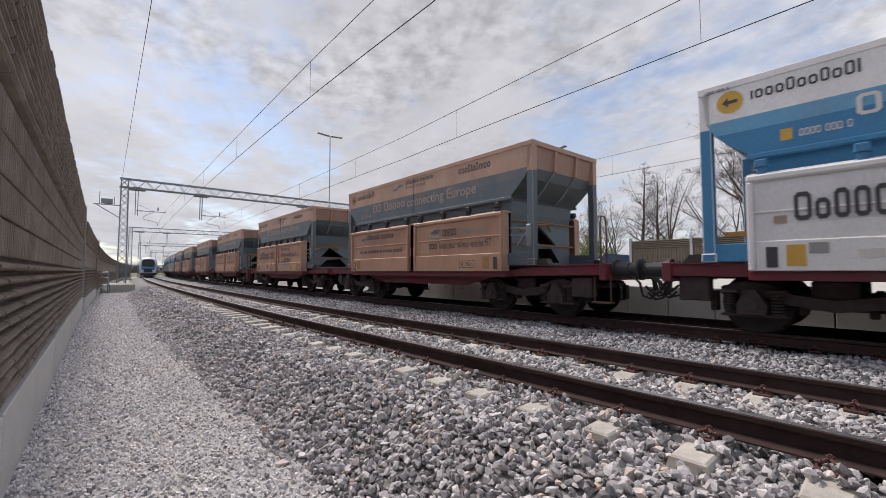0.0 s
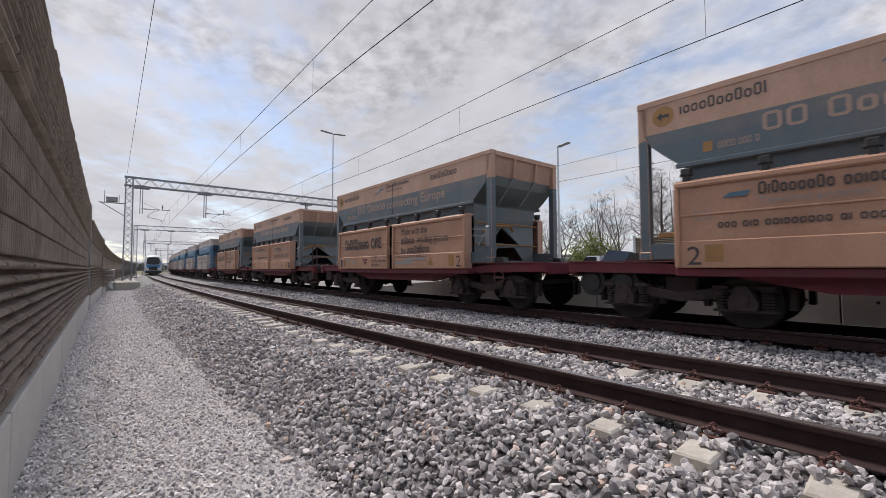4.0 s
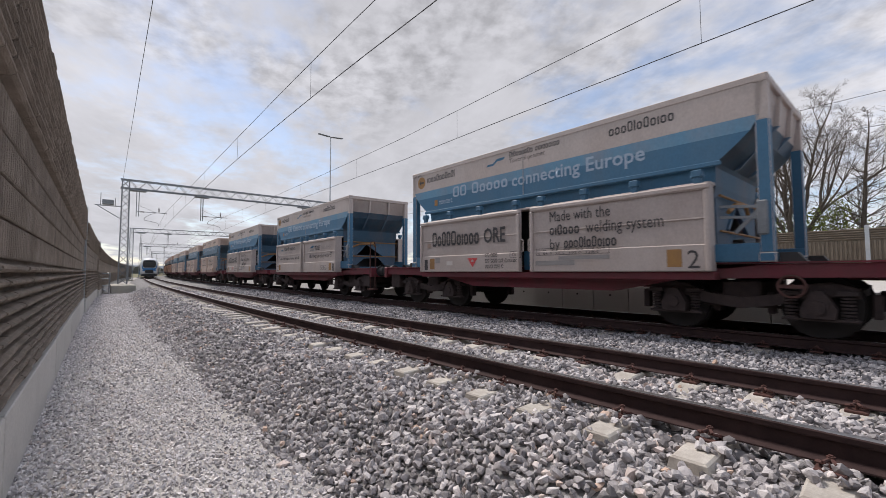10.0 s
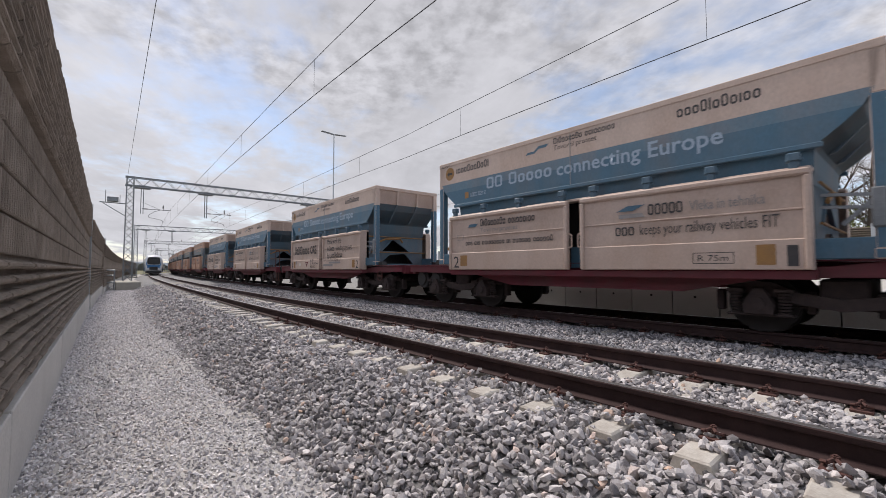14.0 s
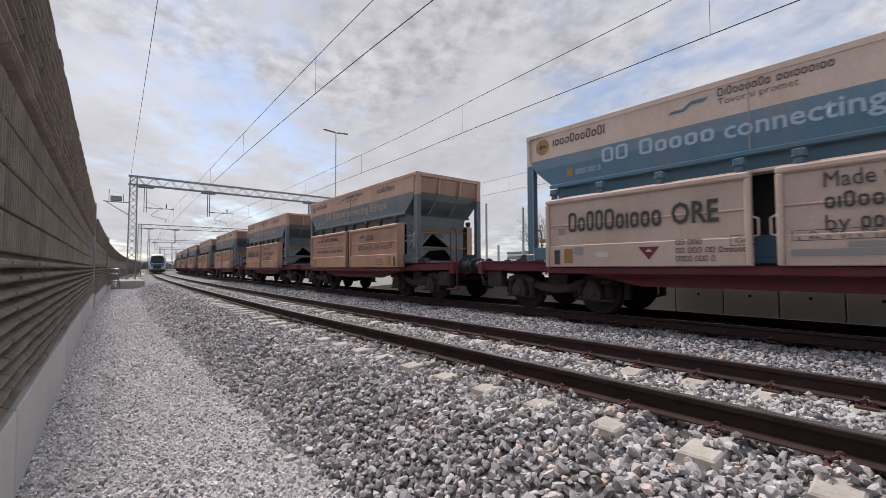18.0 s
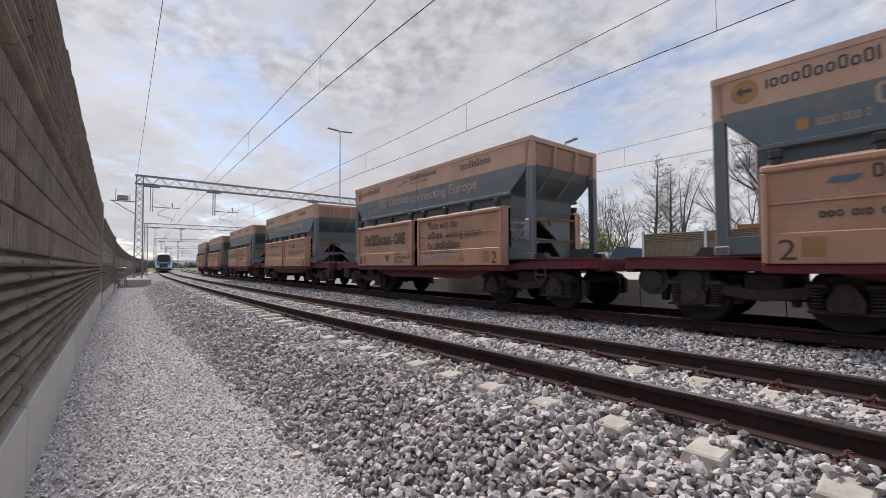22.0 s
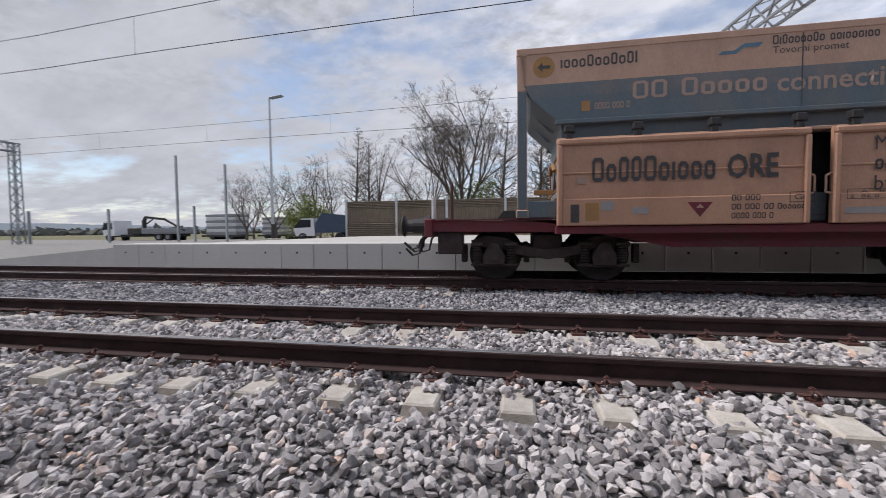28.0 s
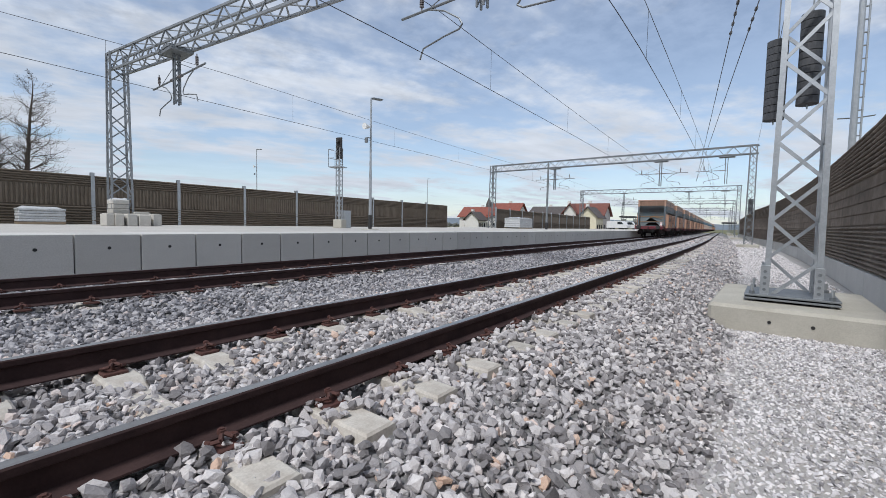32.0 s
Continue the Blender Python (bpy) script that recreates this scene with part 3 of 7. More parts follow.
def foundation_mesh(lx, ly, h):
    bm = bmesh.new()
    box(bm, -lx / 2, lx / 2, -ly / 2, ly / 2, -0.4, h, 0.04)
    return finish("foundation", bm, M_CONC)


def cantilever(parent, x, y, z_beam, z_wire, reach, drop=2.6):
    """A drop post under the beam with an arm, insulators and a steady arm to the wire."""
    if drop:
        bm = bmesh.new()
        for dx in (-0.09, 0.09):
            for dy in (-0.09, 0.09):
                bar(bm, (dx, dy, 0.0), (dx, dy, -drop), 0.05)
        for k in range(int(drop / 0.3)):
            s = 1 if k % 2 else -1
            for dy in (-0.09, 0.09):
                bar(bm, (-0.09 * s, dy, -0.3 * k), (0.09 * s, dy, -0.3 * k - 0.3), 0.025)
        box(bm, -0.42, 0.42, -0.34, 0.34, -0.02, 0.08)
        part("drop_post", bm, M_GALV_DULL, parent, m=pose(x, y, z_beam))
        bm = bmesh.new()
        box(bm, -0.40, 0.40, -0.62, 0.62, -0.16, -0.04, 0.01)
        for dy in (-0.5, 0.5):
            box(bm, -0.45, 0.45, dy - 0.05, dy + 0.05, -0.06, 0.04)
        part("clamp_plate", bm, M_GALV_DULL, parent, m=pose(x, y, z_beam))
    zc = z_wire - z_beam
    bm = bmesh.new()
    rod(bm, (0, 0, zc + 1.25), (0, reach * 1.65, zc + 1.25), 0.034, 8)
    rod(bm, (0, 0, zc + 1.85), (0, reach * 1.0, zc + 1.28), 0.014, 5)
    part("arm_tube", bm, M_GALV_DULL, parent, m=pose(x, y, z_beam))
    # the steady arm leaves the tube, swings back in a bend and runs out to the contact wire
    bm = bmesh.new()
    bend = [(1.05, 1.24), (0.72, 1.06), (0.42, 0.74), (0.36, 0.58), (0.42, 0.48), (0.72, 0.42), (1.15, 0.28), (1.22, 0.02)]
    for (a, za), (b, zb) in zip(bend, bend[1:]):
        rod(bm, (0, reach * a, zc + za), (0, reach * b, zc + zb), 0.022, 6)
    part("steady_arm", bm, M_GALV_DULL, parent, m=pose(x, y, z_beam))
    bm = bmesh.new()
    rod(bm, (0, reach * 1.2, zc + 1.25), (0, reach * 1.2, zc + 1.75), 0.022, 6)
    for k in range(5):
        rod(bm, (0, reach * 1.2, zc + 1.37 + k * 0.06), (0, reach * 1.2, zc + 1.405 + k * 0.06), 0.06, 8)
    part("insulator", bm, M_INSUL, parent, "dark ribbed insulator", m=pose(x, y, z_beam))
    bm = bmesh.new()
    for k in range(5):
        rod(bm, (0, reach * (0.14 + 0.045 * k), zc + 1.25), (0, reach * (0.14 + 0.045 * k) + 0.035, zc + 1.25), 0.062, 8)
    part("insulator", bm, M_INSUL, parent, "dark ribbed insulator", m=pose(x, y, z_beam))


def portal(x, y0, y1, top, z0, z1, arms, label, w=0.75, x1=None, material=None, foot0=True, foot1=True, mast0=None):
    """A portal across the tracks: two lattice masts and a lattice beam with drop posts. Its space: x along, y across."""
    material = material or M_GALV_DULL
    x1 = x if x1 is None else x1
    p = thing("catenary_portal", pose(0, 0, 0), label, "portal", "catenary portals")
    for xx, y, z, ft in ((x, y0, z0, foot0), (x1, y1, z1, foot1)):
        part("mast", mast_mesh(top - z, w, w * 0.8, int((top - z) / 0.62), mast0 if mast0 and ft is foot0 and y == y0 else material), None, p, m=pose(xx, y, z))
        if ft:
            part("foundation", foundation_mesh(2.2, 1.7, 0.0), None, p, "pale concrete foundation block", m=pose(xx, y, z))
    bm = bmesh.new()
    lattice(bm, (x, y0 - w / 2, top - 0.38), (x1, y1 + w / 2, top - 0.38), (1, 0, 0), 0.76, 0.6, 0.085, 0.055, int(abs(y1 - y0) / 0.62))
    part("beam", bm, material, p)
    for y, reach, drop in arms:
        xa = x + (x1 - x) * (y - y0) / (y1 - y0)
        cantilever(p, xa, y, top - 0.78, 5.42, reach, drop)
    return p


LBL = "grey lattice steel portal carrying overhead wires across the tracks"
portal(-45.5, 1.55, 29.5, 9.45, 0.115, 0.0, [(2.45, 1.35, 2.45), (7.6, 1.4, 2.45), (18.0, 1.4, 2.6), (18.0, -1.4, 0)], LBL, x1=-46.6, foot0=False)
for px, ytop in ((-98, 9.6), (-150, 9.6), (-205, 9.6), (-260, 9.7)):
    portal(px, yc(px) - 2.9, yc(px) + 18, ytop, -0.3, 0.0, [(yc(px) - 1.4, 1.3, 2.6), (yc(px) + 2.9, 1.4, 2.6)], LBL)
for px, ytop in ((48.5, 8.8), (90, 8.8), (134, 8.8), (185, 9.0), (240, 9.2)):
    y0 = yc(px) - 3.7
    portal(px, y0, y0 + 27.6, ytop, -0.25, 0.6, [(y0 + 2.0, 1.5, 2.6), (y0 + 7.6, 1.5, 2.6), (y0 + 7.6, -1.5, 0), (y0 + 19.0, 1.5, 2.6), (y0 + 19.0, -1.5, 0)], LBL)
# the portal beside the camera: its west mast stands on the platform
portal(10.35, 1.0, 25.3, 8.5, -0.1, 0.7, [(7.0, 1.6, 1.5), (7.0, -2.6, 0), (20.3, 1.6, 2.1), (20.3, -1.6, 0)], "galvanised lattice portal with a mast on a concrete block", 0.80, x1=6.98, material=M_GALV_MID, mast0=M_GALV, foot0=False, foot1=False)


# ---- overhead wires ----
def wire_run(name, stagger, z_contact, z_mess, supports, label):
    """Contact wire and sagging messenger wire; stagger: (x, offset from the near track's centre line) where the wire is held."""
    w = thing(name, pose(0, 0, 0), label, "overhead wire", "overhead wires")
    xs = spread(-260, -60, 8) + spread(-58, 58, 2) + spread(60, 260, 8)
    off = lambda x: float(np.interp(x, [a for a, _ in stagger], [o for _, o in stagger]))

    def mess(x):
        for a, b in zip(supports, supports[1:]):
            if a <= x <= b:
                t = (x - a) / (b - a)
                return z_mess - 0.50 * 4 * t * (1 - t) * ((b - a) / 55) ** 2
        return z_mess
    for nm, zf, r in (("contact_wire", lambda x: z_contact, 0.0095), ("messenger_wire", mess, 0.0085)):
        bm = bmesh.new()
        for a, b in zip(xs, xs[1:]):
            rod(bm, along(a, off(a), zf(a)), along(b, off(b), zf(b)), r, 5, cap=False)
        part(nm, bm, M_WIRE, w)
    x = -87.7
    while x < 90:
        bm = bmesh.new()
        rod(bm, along(x, off(x), z_contact), along(x, off(x), mess(x)), 0.0045, 4)
        part("dropper", bm, M_WIRE, w)
        x += 7.18
    return w


SUP = [-260, -205, -150, -98, -45.5, 9, 48.5, 90, 134, 185, 240, 260]
wire_run("overhead_line", [(-45.5, 0.0), (-4.0, 0.0), (11.0, -0.45), (48.5, -0.5)], 5.42, 6.75, SUP, "contact wire and messenger wire with droppers over the near track")
wire_run("overhead_line", [(-45.5, FAR + 0.45), (-12.0, FAR + 0.48), (9.0, FAR - 0.33), (48.5, FAR - 0.6)], 5.42, 6.75, SUP, "contact wire and messenger wire with droppers over the platform track")
wire_run("overhead_line", [(-45.5, 14.8), (48.5, 14.8)], 5.72, 7.05, SUP, "contact wire and messenger wire behind the platform")
bm = bmesh.new()
for a, b in zip([(-46, 1.36, 9.7), (-20, 1.06, 9.6), (10.3, 0.75, 9.5)], [(-20, 1.06, 9.6), (10.3, 0.75, 9.5), (48.5, 2.6, 9.2)]):
    rod(bm, a, b, 0.011, 5)
tagged(part("feeder_wire", bm, M_WIRE), "thin feeder wire strung along the mast tops", "wire")


# ---- ore train ----
def paint(name, c, dirt, amount):
    return mat(name, c, tuple(v * 0.88 for v in c), scale=1.6, rough=0.6, stain=dirt, stain_scale=1.1, stain_amount=amount, stretch=(1, 1, 0.45), bump=0.1, fine=45)


DUST = (0.33, 0.20, 0.135)
SKY_BLUE = {"fresh": (0.115, 0.33, 0.52), "clean": (0.115, 0.27, 0.40), "worn": (0.12, 0.205, 0.27), "dusty": (0.115, 0.135, 0.15)}
PAINTS = {
    "fresh": (paint("cream_paint_fresh", (0.76, 0.74, 0.73), (0.62, 0.58, 0.55), 0.3), paint("blue_paint_fresh", (0.040, 0.20, 0.38), (0.09, 0.18, 0.28), 0.25)),
    "clean": (paint("cream_paint", (0.50, 0.435, 0.405), (0.38, 0.30, 0.26), 0.55), paint("blue_paint", (0.045, 0.155, 0.265), (0.10, 0.15, 0.19), 0.35)),
    "worn": (paint("cream_paint_worn", (0.60, 0.47, 0.40), (0.40, 0.27, 0.20), 0.5), paint("blue_paint_worn", (0.07, 0.16, 0.235), (0.16, 0.15, 0.14), 0.4)),
    "dusty": (paint("cream_paint_dusty", (0.47, 0.295, 0.215), (0.31, 0.185, 0.13), 0.65), paint("blue_paint_dusty", (0.095, 0.13, 0.155), (0.19, 0.155, 0.13), 0.45)),
}
M_FLAP = {"dusty": paint("flap_ore_dust", (0.50, 0.285, 0.19), (0.33, 0.175, 0.11), 0.6)}
M_END = {k: paint("end_blue_" + k, c, DUST, 0.25) for k, c in {"fresh": (0.07, 0.19, 0.31), "clean": (0.065, 0.155, 0.245), "worn": (0.10, 0.17, 0.22), "dusty": (0.17, 0.225, 0.245)}.items()}
M_SKY_BAND = {k: paint("light_blue_" + k, c, DUST, 0.3) for k, c in SKY_BLUE.items()}
M_FRAME = mat("wagon_red", (0.19, 0.017, 0.032), (0.11, 0.018, 0.028), scale=2, rough=0.6, stain=(0.085, 0.045, 0.04), stain_amount=0.6)
M_BOGIE = mat("bogie_grime", (0.030, 0.022, 0.021), (0.066, 0.045, 0.042), scale=6, rough=0.85, bump=0.4)
M_SADDLE = mat("dark_blue_steel", (0.030, 0.040, 0.055), (0.05, 0.055, 0.065), scale=5, rough=0.7)
M_BLACK = mat("black_steel", (0.020, 0.020, 0.021), (0.036, 0.033, 0.033), scale=6, rough=0.6)
M_WHEEL = mat("wheel_steel", (0.018, 0.015, 0.014), (0.032, 0.026, 0.024), scale=5, rough=0.75)
M_DARKTXT = mat("lettering_dark", (0.035, 0.035, 0.04), (0.06, 0.055, 0.055), scale=8, rough=0.6)
M_GREYTXT = mat("lettering_grey", (0.25, 0.24, 0.24), (0.30, 0.28, 0.27), scale=8, rough=0.6)
M_WHITETXT = mat("lettering_white", (0.62, 0.60, 0.58), (0.55, 0.50, 0.46), scale=6, rough=0.6)
M_BLUETXT = mat("lettering_pale_blue", (0.34, 0.43, 0.53), (0.30, 0.38, 0.47), scale=6, rough=0.6)
M_TANTXT = mat("lettering_dusty", (0.36, 0.25, 0.20), (0.30, 0.22, 0.18), scale=6, rough=0.7)
M_YELLOW = mat("yellow_sign", (0.62, 0.36, 0.05), (0.50, 0.30, 0.06), scale=5, rough=0.6)
M_YELLOW_D = mat("yellow_sign_dusty", (0.36, 0.19, 0.06), (0.27, 0.15, 0.065), scale=5, rough=0.7)
M_WHITE = mat("white_plate", (0.75, 0.75, 0.74), rough=0.5)
M_RED = mat("red_plate", (0.55, 0.06, 0.06), rough=0.5)


def letters(text, size, bold=0.0):
    """Flat lettering that stands upright and faces -y; its origin is the lower left corner."""
    cu = bpy.data.curves.new("text", "FONT")
    cu.body, cu.size, cu.offset, cu.resolution_u = text, size, bold, 2
    ob = bpy.data.objects.new("text", cu)
    scene.collection.objects.link(ob)
    bpy.context.view_layer.update()
    me = bpy.data.meshes.new_from_object(ob)
    me.transform(Matrix.Rotation(radians(90), 4, "X"))
    bpy.data.objects.remove(ob)
    return me


def blocks(word, size):
    """Plain hollow boxes with cut corners, one for each letter of a name that is not spelled out; facing -y."""
    bm, x, t = bmesh.new(), 0.0, 0.115
    for ch in word:
        w = 0.34 if ch == " " else (0.22 if ch in "ilt1" else 0.50 if ch.islower() else 0.58)
        if ch != " ":
            h = 0.72 if (ch.isupper() or ch.isdigit() or ch in "bdfhklt") else 0.52
            e, c = w - 0.10, 0.10
            if ch in "ilt1":
                bm.faces.new([bm.verts.new((x + a * size, 0, b * size)) for a, b in ((0, 0), (e, 0), (e, h), (0, h))])
            else:
                rings = []
                for i in (0.0, t):
                    k = c - i * 0.59
                    rings.append([bm.verts.new((x + a * size, 0, b * size)) for a, b in ((i + k, i), (e - i - k, i), (e - i, i + k), (e - i, h - i - k), (e - i - k, h - i), (i + k, h - i), (i, h - i - k), (i, i + k))])
                for i in range(8):
                    j = (i + 1) % 8
                    bm.faces.new((rings[0][i], rings[0][j], rings[1][j], rings[1][i]))
        x += w * size
    me = bpy.data.meshes.new("lettering")
    bm.to_mesh(me); bm.free()
    return me


LETTER = {
    "model": blocks("OobdTaiaoa", 0.56), "ore": letters("ORE", 0.56, 0.012), "made": letters("Made with the", 0.30), "weld": letters("welding system", 0.30),
    "aiboaa": blocks("aiboaa", 0.30), "by": letters("by", 0.30), "maker_small": blocks("aaobtabaiao", 0.30),
    "carrier": blocks("OO Oaooo", 0.36), "conn": letters("connecting Europe", 0.40, 0.006), "maker": blocks("aaobtabaiao", 0.34), "owner": blocks("iaaobaobghl", 0.26),
    "rail_co": blocks("Oibooaobo aoioaaioo", 0.20), "promet": letters("Tovorni promet", 0.17), "vleka": letters("Vleka in tehnika", 0.25), "shop": blocks("OOOIO", 0.26),
    "keeps": letters("keeps your railway vehicles FIT", 0.23), "shop_short": blocks("OIO", 0.22), "web": blocks("aaa aio aoioaaaoo ai aoaoaa aoaaob", 0.15),
    "one": letters("1", 0.36), "two": letters("2", 0.36), "num": blocks("00 OOO", 0.14), "num2": blocks("00 OOO OO Oggaaa", 0.14), "num3": blocks("0000 000 0", 0.14),
    "load_head": letters("A   B1   B2   C2 C3 C4", 0.1), "load_row": letters("S  86.0  91.5  102.0  128.0", 0.1),
    "ge": letters("GE", 0.15), "r75": letters("R 75m", 0.15),
}


def disc(r, seg=20):
    bm = bmesh.new()
    vs = [bm.verts.new((r * math.cos(2 * math.pi * i / seg), 0, r * math.sin(2 * math.pi * i / seg))) for i in range(seg)]
    bm.faces.new(vs)
    return bm


def plate(pts):
    bm = bmesh.new()
    bm.faces.new([bm.verts.new((x, 0, z)) for x, z in pts])
    return bm


HALF = 4.20      # half a container's length
SIDE = 1.30
PROUD = 0.14     # by which the side flaps stand out


def wheelset_mesh():
    bm = bmesh.new()
    for s in (-1, 1):
        rod(bm, (0, s * 0.70, 0), (0, s * 0.82, 0), 0.44, 28)
        rod(bm, (0, s * 0.685, 0), (0, s * 0.70, 0), 0.47, 28)
        rod(bm, (0, s * 0.82, 0), (0, s * 0.86, 0), 0.15, 12)
    rod(bm, (0, -0.7, 0), (0, 0.7, 0), 0.085, 10)
    return finish("wheelset", bm, M_WHEEL)


def bogie_mesh():
    """Cast side frames sagging between the axles, axle boxes under bell caps, coil springs beside them, brake blocks and a bolster."""
    bm = bmesh.new()
    for s in (-1, 1):
        lo, hi = sorted((s * 0.90, s * 1.02))
        top = [(-1.30, 0.70), (-1.02, 0.78), (-0.72, 0.74), (-0.45, 0.60), (0.0, 0.53), (0.45, 0.60), (0.72, 0.74), (1.02, 0.78), (1.30, 0.70)]
        low = [(x, z - (0.16 if abs(x) < 0.6 else 0.20 if abs(x) < 1.2 else 0.12)) for x, z in top]
        prism(bm, top + low[::-1], lo, hi)
        for wx in (-0.9, 0.9):
            y0, y1 = sorted((s * 0.92, s * 1.15))
            prism(bm, [(wx - 0.17, 0.29), (wx - 0.19, 0.42), (wx - 0.12, 0.56), (wx - 0.06, 0.66), (wx + 0.06, 0.66), (wx + 0.12, 0.56), (wx + 0.19, 0.42), (wx + 0.17, 0.29)], y0, y1)
            rod(bm, (wx, s * 1.14, 0.44), (wx, s * 1.18, 0.44), 0.09, 14)
            box(bm, wx - 0.40, wx + 0.40, min(s * 0.93, s * 1.10), max(s * 0.93, s * 1.10), 0.255, 0.29, 0.01)
            for dx in (-0.29, 0.29):
                for k in range(7):
                    z = 0.29 + 0.045 * k
                    rod(bm, (wx + dx, s * 1.02, z), (wx + dx, s * 1.02, z + 0.026), 0.075, 10)
                box(bm, wx + dx - 0.11, wx + dx + 0.11, min(s * 0.93, s * 1.11), max(s * 0.93, s * 1.11), 0.60, 0.66, 0.01)
            for dx in (-0.55, 0.55):
                box(bm, wx + dx - 0.05, wx + dx + 0.05, min(s * 0.70, s * 0.86), max(s * 0.70, s * 0.86), 0.30, 0.62, 0.015)
        rod(bm, (-0.55, s * 0.80, 0.40), (0.55, s * 0.80, 0.40), 0.025, 6)
    box(bm, -0.25, 0.25, -0.95, 0.95, 0.46, 0.80, 0.03)
    box(bm, -1.30, -1.20, -0.95, 0.95, 0.56, 0.66)
    box(bm, 1.20, 1.30, -0.95, 0.95, 0.56, 0.66)
    bmesh.ops.recalc_face_normals(bm, faces=bm.faces)
    return finish("bogie", bm, M_BOGIE)


WHEELSET, BOGIE = wheelset_mesh(), bogie_mesh()


def buffer_mesh():
    bm = bmesh.new()
    rod(bm, (0.02, 0, 0), (-0.05, 0, 0), 0.19, 16)
    rod(bm, (-0.05, 0, 0), (-0.30, 0, 0), 0.135, 16)
    rod(bm, (-0.30, 0, 0), (-0.46, 0, 0), 0.115, 16)
    rod(bm, (-0.46, 0, 0), (-0.475, 0, 0), 0.15, 18, 0.195)
    rod(bm, (-0.475, 0, 0), (-0.50, 0, 0), 0.195, 18, 0.175)
    return finish("buffer", bm, M_BLACK)


BUFFER = buffer_mesh()


def wagon_frame(right_buffers):
    """Side sills, cross members and end sills; the buffer end is at -x, turned round where needed."""
    bm = bmesh.new()
    a, b = -HALF - 1.57, HALF + 1.48
    for s in (-1, 1):
        y0, y1 = sorted((s * 1.02, s * 1.20))
        prism(bm, [(a, 0.86), (a, 1.05), (-HALF + 0.2, 1.02), (-HALF + 0.6, 0.97), (HALF - 0.6, 0.97), (HALF - 0.2, 1.02), (b, 1.05), (b, 0.86),
                   (HALF - 1.2, 0.82), (HALF - 2.4, 0.58), (-HALF + 2.4, 0.58), (-HALF + 1.2, 0.82)], y0, y1)
        box(bm, a, b, min(s * 0.98, s * 1.24), max(s * 0.98, s * 1.24), 1.045, 1.065)
    box(bm, a - 0.02, a + 0.12, -1.25, 1.25, 0.76, 1.08, 0.015)
    box(bm, b - 0.12, b + 0.02, -1.10, 1.10, 0.80, 1.06, 0.015)
    for xx in spread(a + 0.6, b - 0.6, 1.2):
        box(bm, xx - 0.06, xx + 0.06, -1.03, 1.03, 0.84, 0.98)
    box(bm, a, b, -0.18, 0.18, 0.80, 1.0)
    # unseen deck plate, added to stop light falling through the frame
    box(bm, a + 0.1, b - 0.1, -1.0, 1.0, 0.985, 1.03)
    bmesh.ops.recalc_face_normals(bm, faces=bm.faces)
    if right_buffers:
        bmesh.ops.rotate(bm, verts=bm.verts, cent=(0, 0, 0), matrix=Matrix.Rotation(math.pi, 3, "Z"))
    return finish("underframe", bm, M_FRAME)


TOP, BAND, STEP, LOWZ = 3.77, 3.20, 2.60, 2.30


def side_panel_mesh(cream, blue, upper):
    """One side of the hopper: cream band, blue band, inward step. Faces -y."""
    bm = bmesh.new()
    prof = [(SIDE, TOP), (SIDE, BAND), (SIDE, STEP), (SIDE - 0.10, STEP - 0.05), (SIDE - 0.12, LOWZ - 0.03)]
    ends = [HALF - 0.03, HALF - 0.10, HALF - 0.66, HALF - 0.70, HALF - 0.72]
    mid = [(SIDE, 2.99, HALF - 0.22), (SIDE, 2.80, HALF - 0.42)]
    prof, ends = prof[:2] + [m[:2] for m in mid] + prof[2:], ends[:2] + [m[2] for m in mid] + ends[2:]
    back = [bm.verts.new((e, -y + 0.03, z)) for (y, z), e in zip(prof, ends)]
    rows_ = [[bm.verts.new((x, -y, z)) for x in (-e, -e * 0.5, 0, e * 0.5, e)] for (y, z), e in zip(prof, ends)]
    for i, (ra, rb) in enumerate(zip(rows_, rows_[1:])):
        for k in range(4):
            bm.faces.new((ra[k], rb[k], rb[k + 1], ra[k + 1])).material_index = 0 if i == 0 else 2 if i == 1 else 1
        bm.faces.new((ra[4], rb[4], back[i + 1], back[i])).material_index = 0 if i == 0 else 1
    return finish("side_panel", bm, (cream, blue, upper))


def end_wall_mesh(cream, blue):
    """One sloping end of the hopper, towards +x."""
    bm = bmesh.new()
    wall = [(HALF - 0.03, TOP, SIDE - 0.004, 0), (HALF - 0.10, BAND, SIDE - 0.004, 1), (HALF - 0.22, 2.99, SIDE - 0.004, 1), (HALF - 0.42, 2.80, SIDE - 0.004, 1), (HALF - 0.66, STEP, SIDE - 0.004, 1),
            (HALF - 0.70, STEP - 0.05, SIDE - 0.10, 1), (HALF - 0.72, LOWZ - 0.03, SIDE - 0.12, 1), (HALF - 0.76, 2.06, SIDE - 0.14, 1)]
    rows_ = [[bm.verts.new((x, t * y, z)) for t in (-1, -0.33, 0.33, 1)] for x, z, y, _ in wall]
    for (ra, rb), (_, _, _, mi) in zip(zip(rows_, rows_[1:]), wall):
        for k in range(3):
            bm.faces.new((ra[k], ra[k + 1], rb[k + 1], rb[k])).material_index = mi
    bmesh.ops.solidify(bm, geom=bm.faces[:], thickness=0.02)
    return finish("end_wall", bm, (cream, blue))


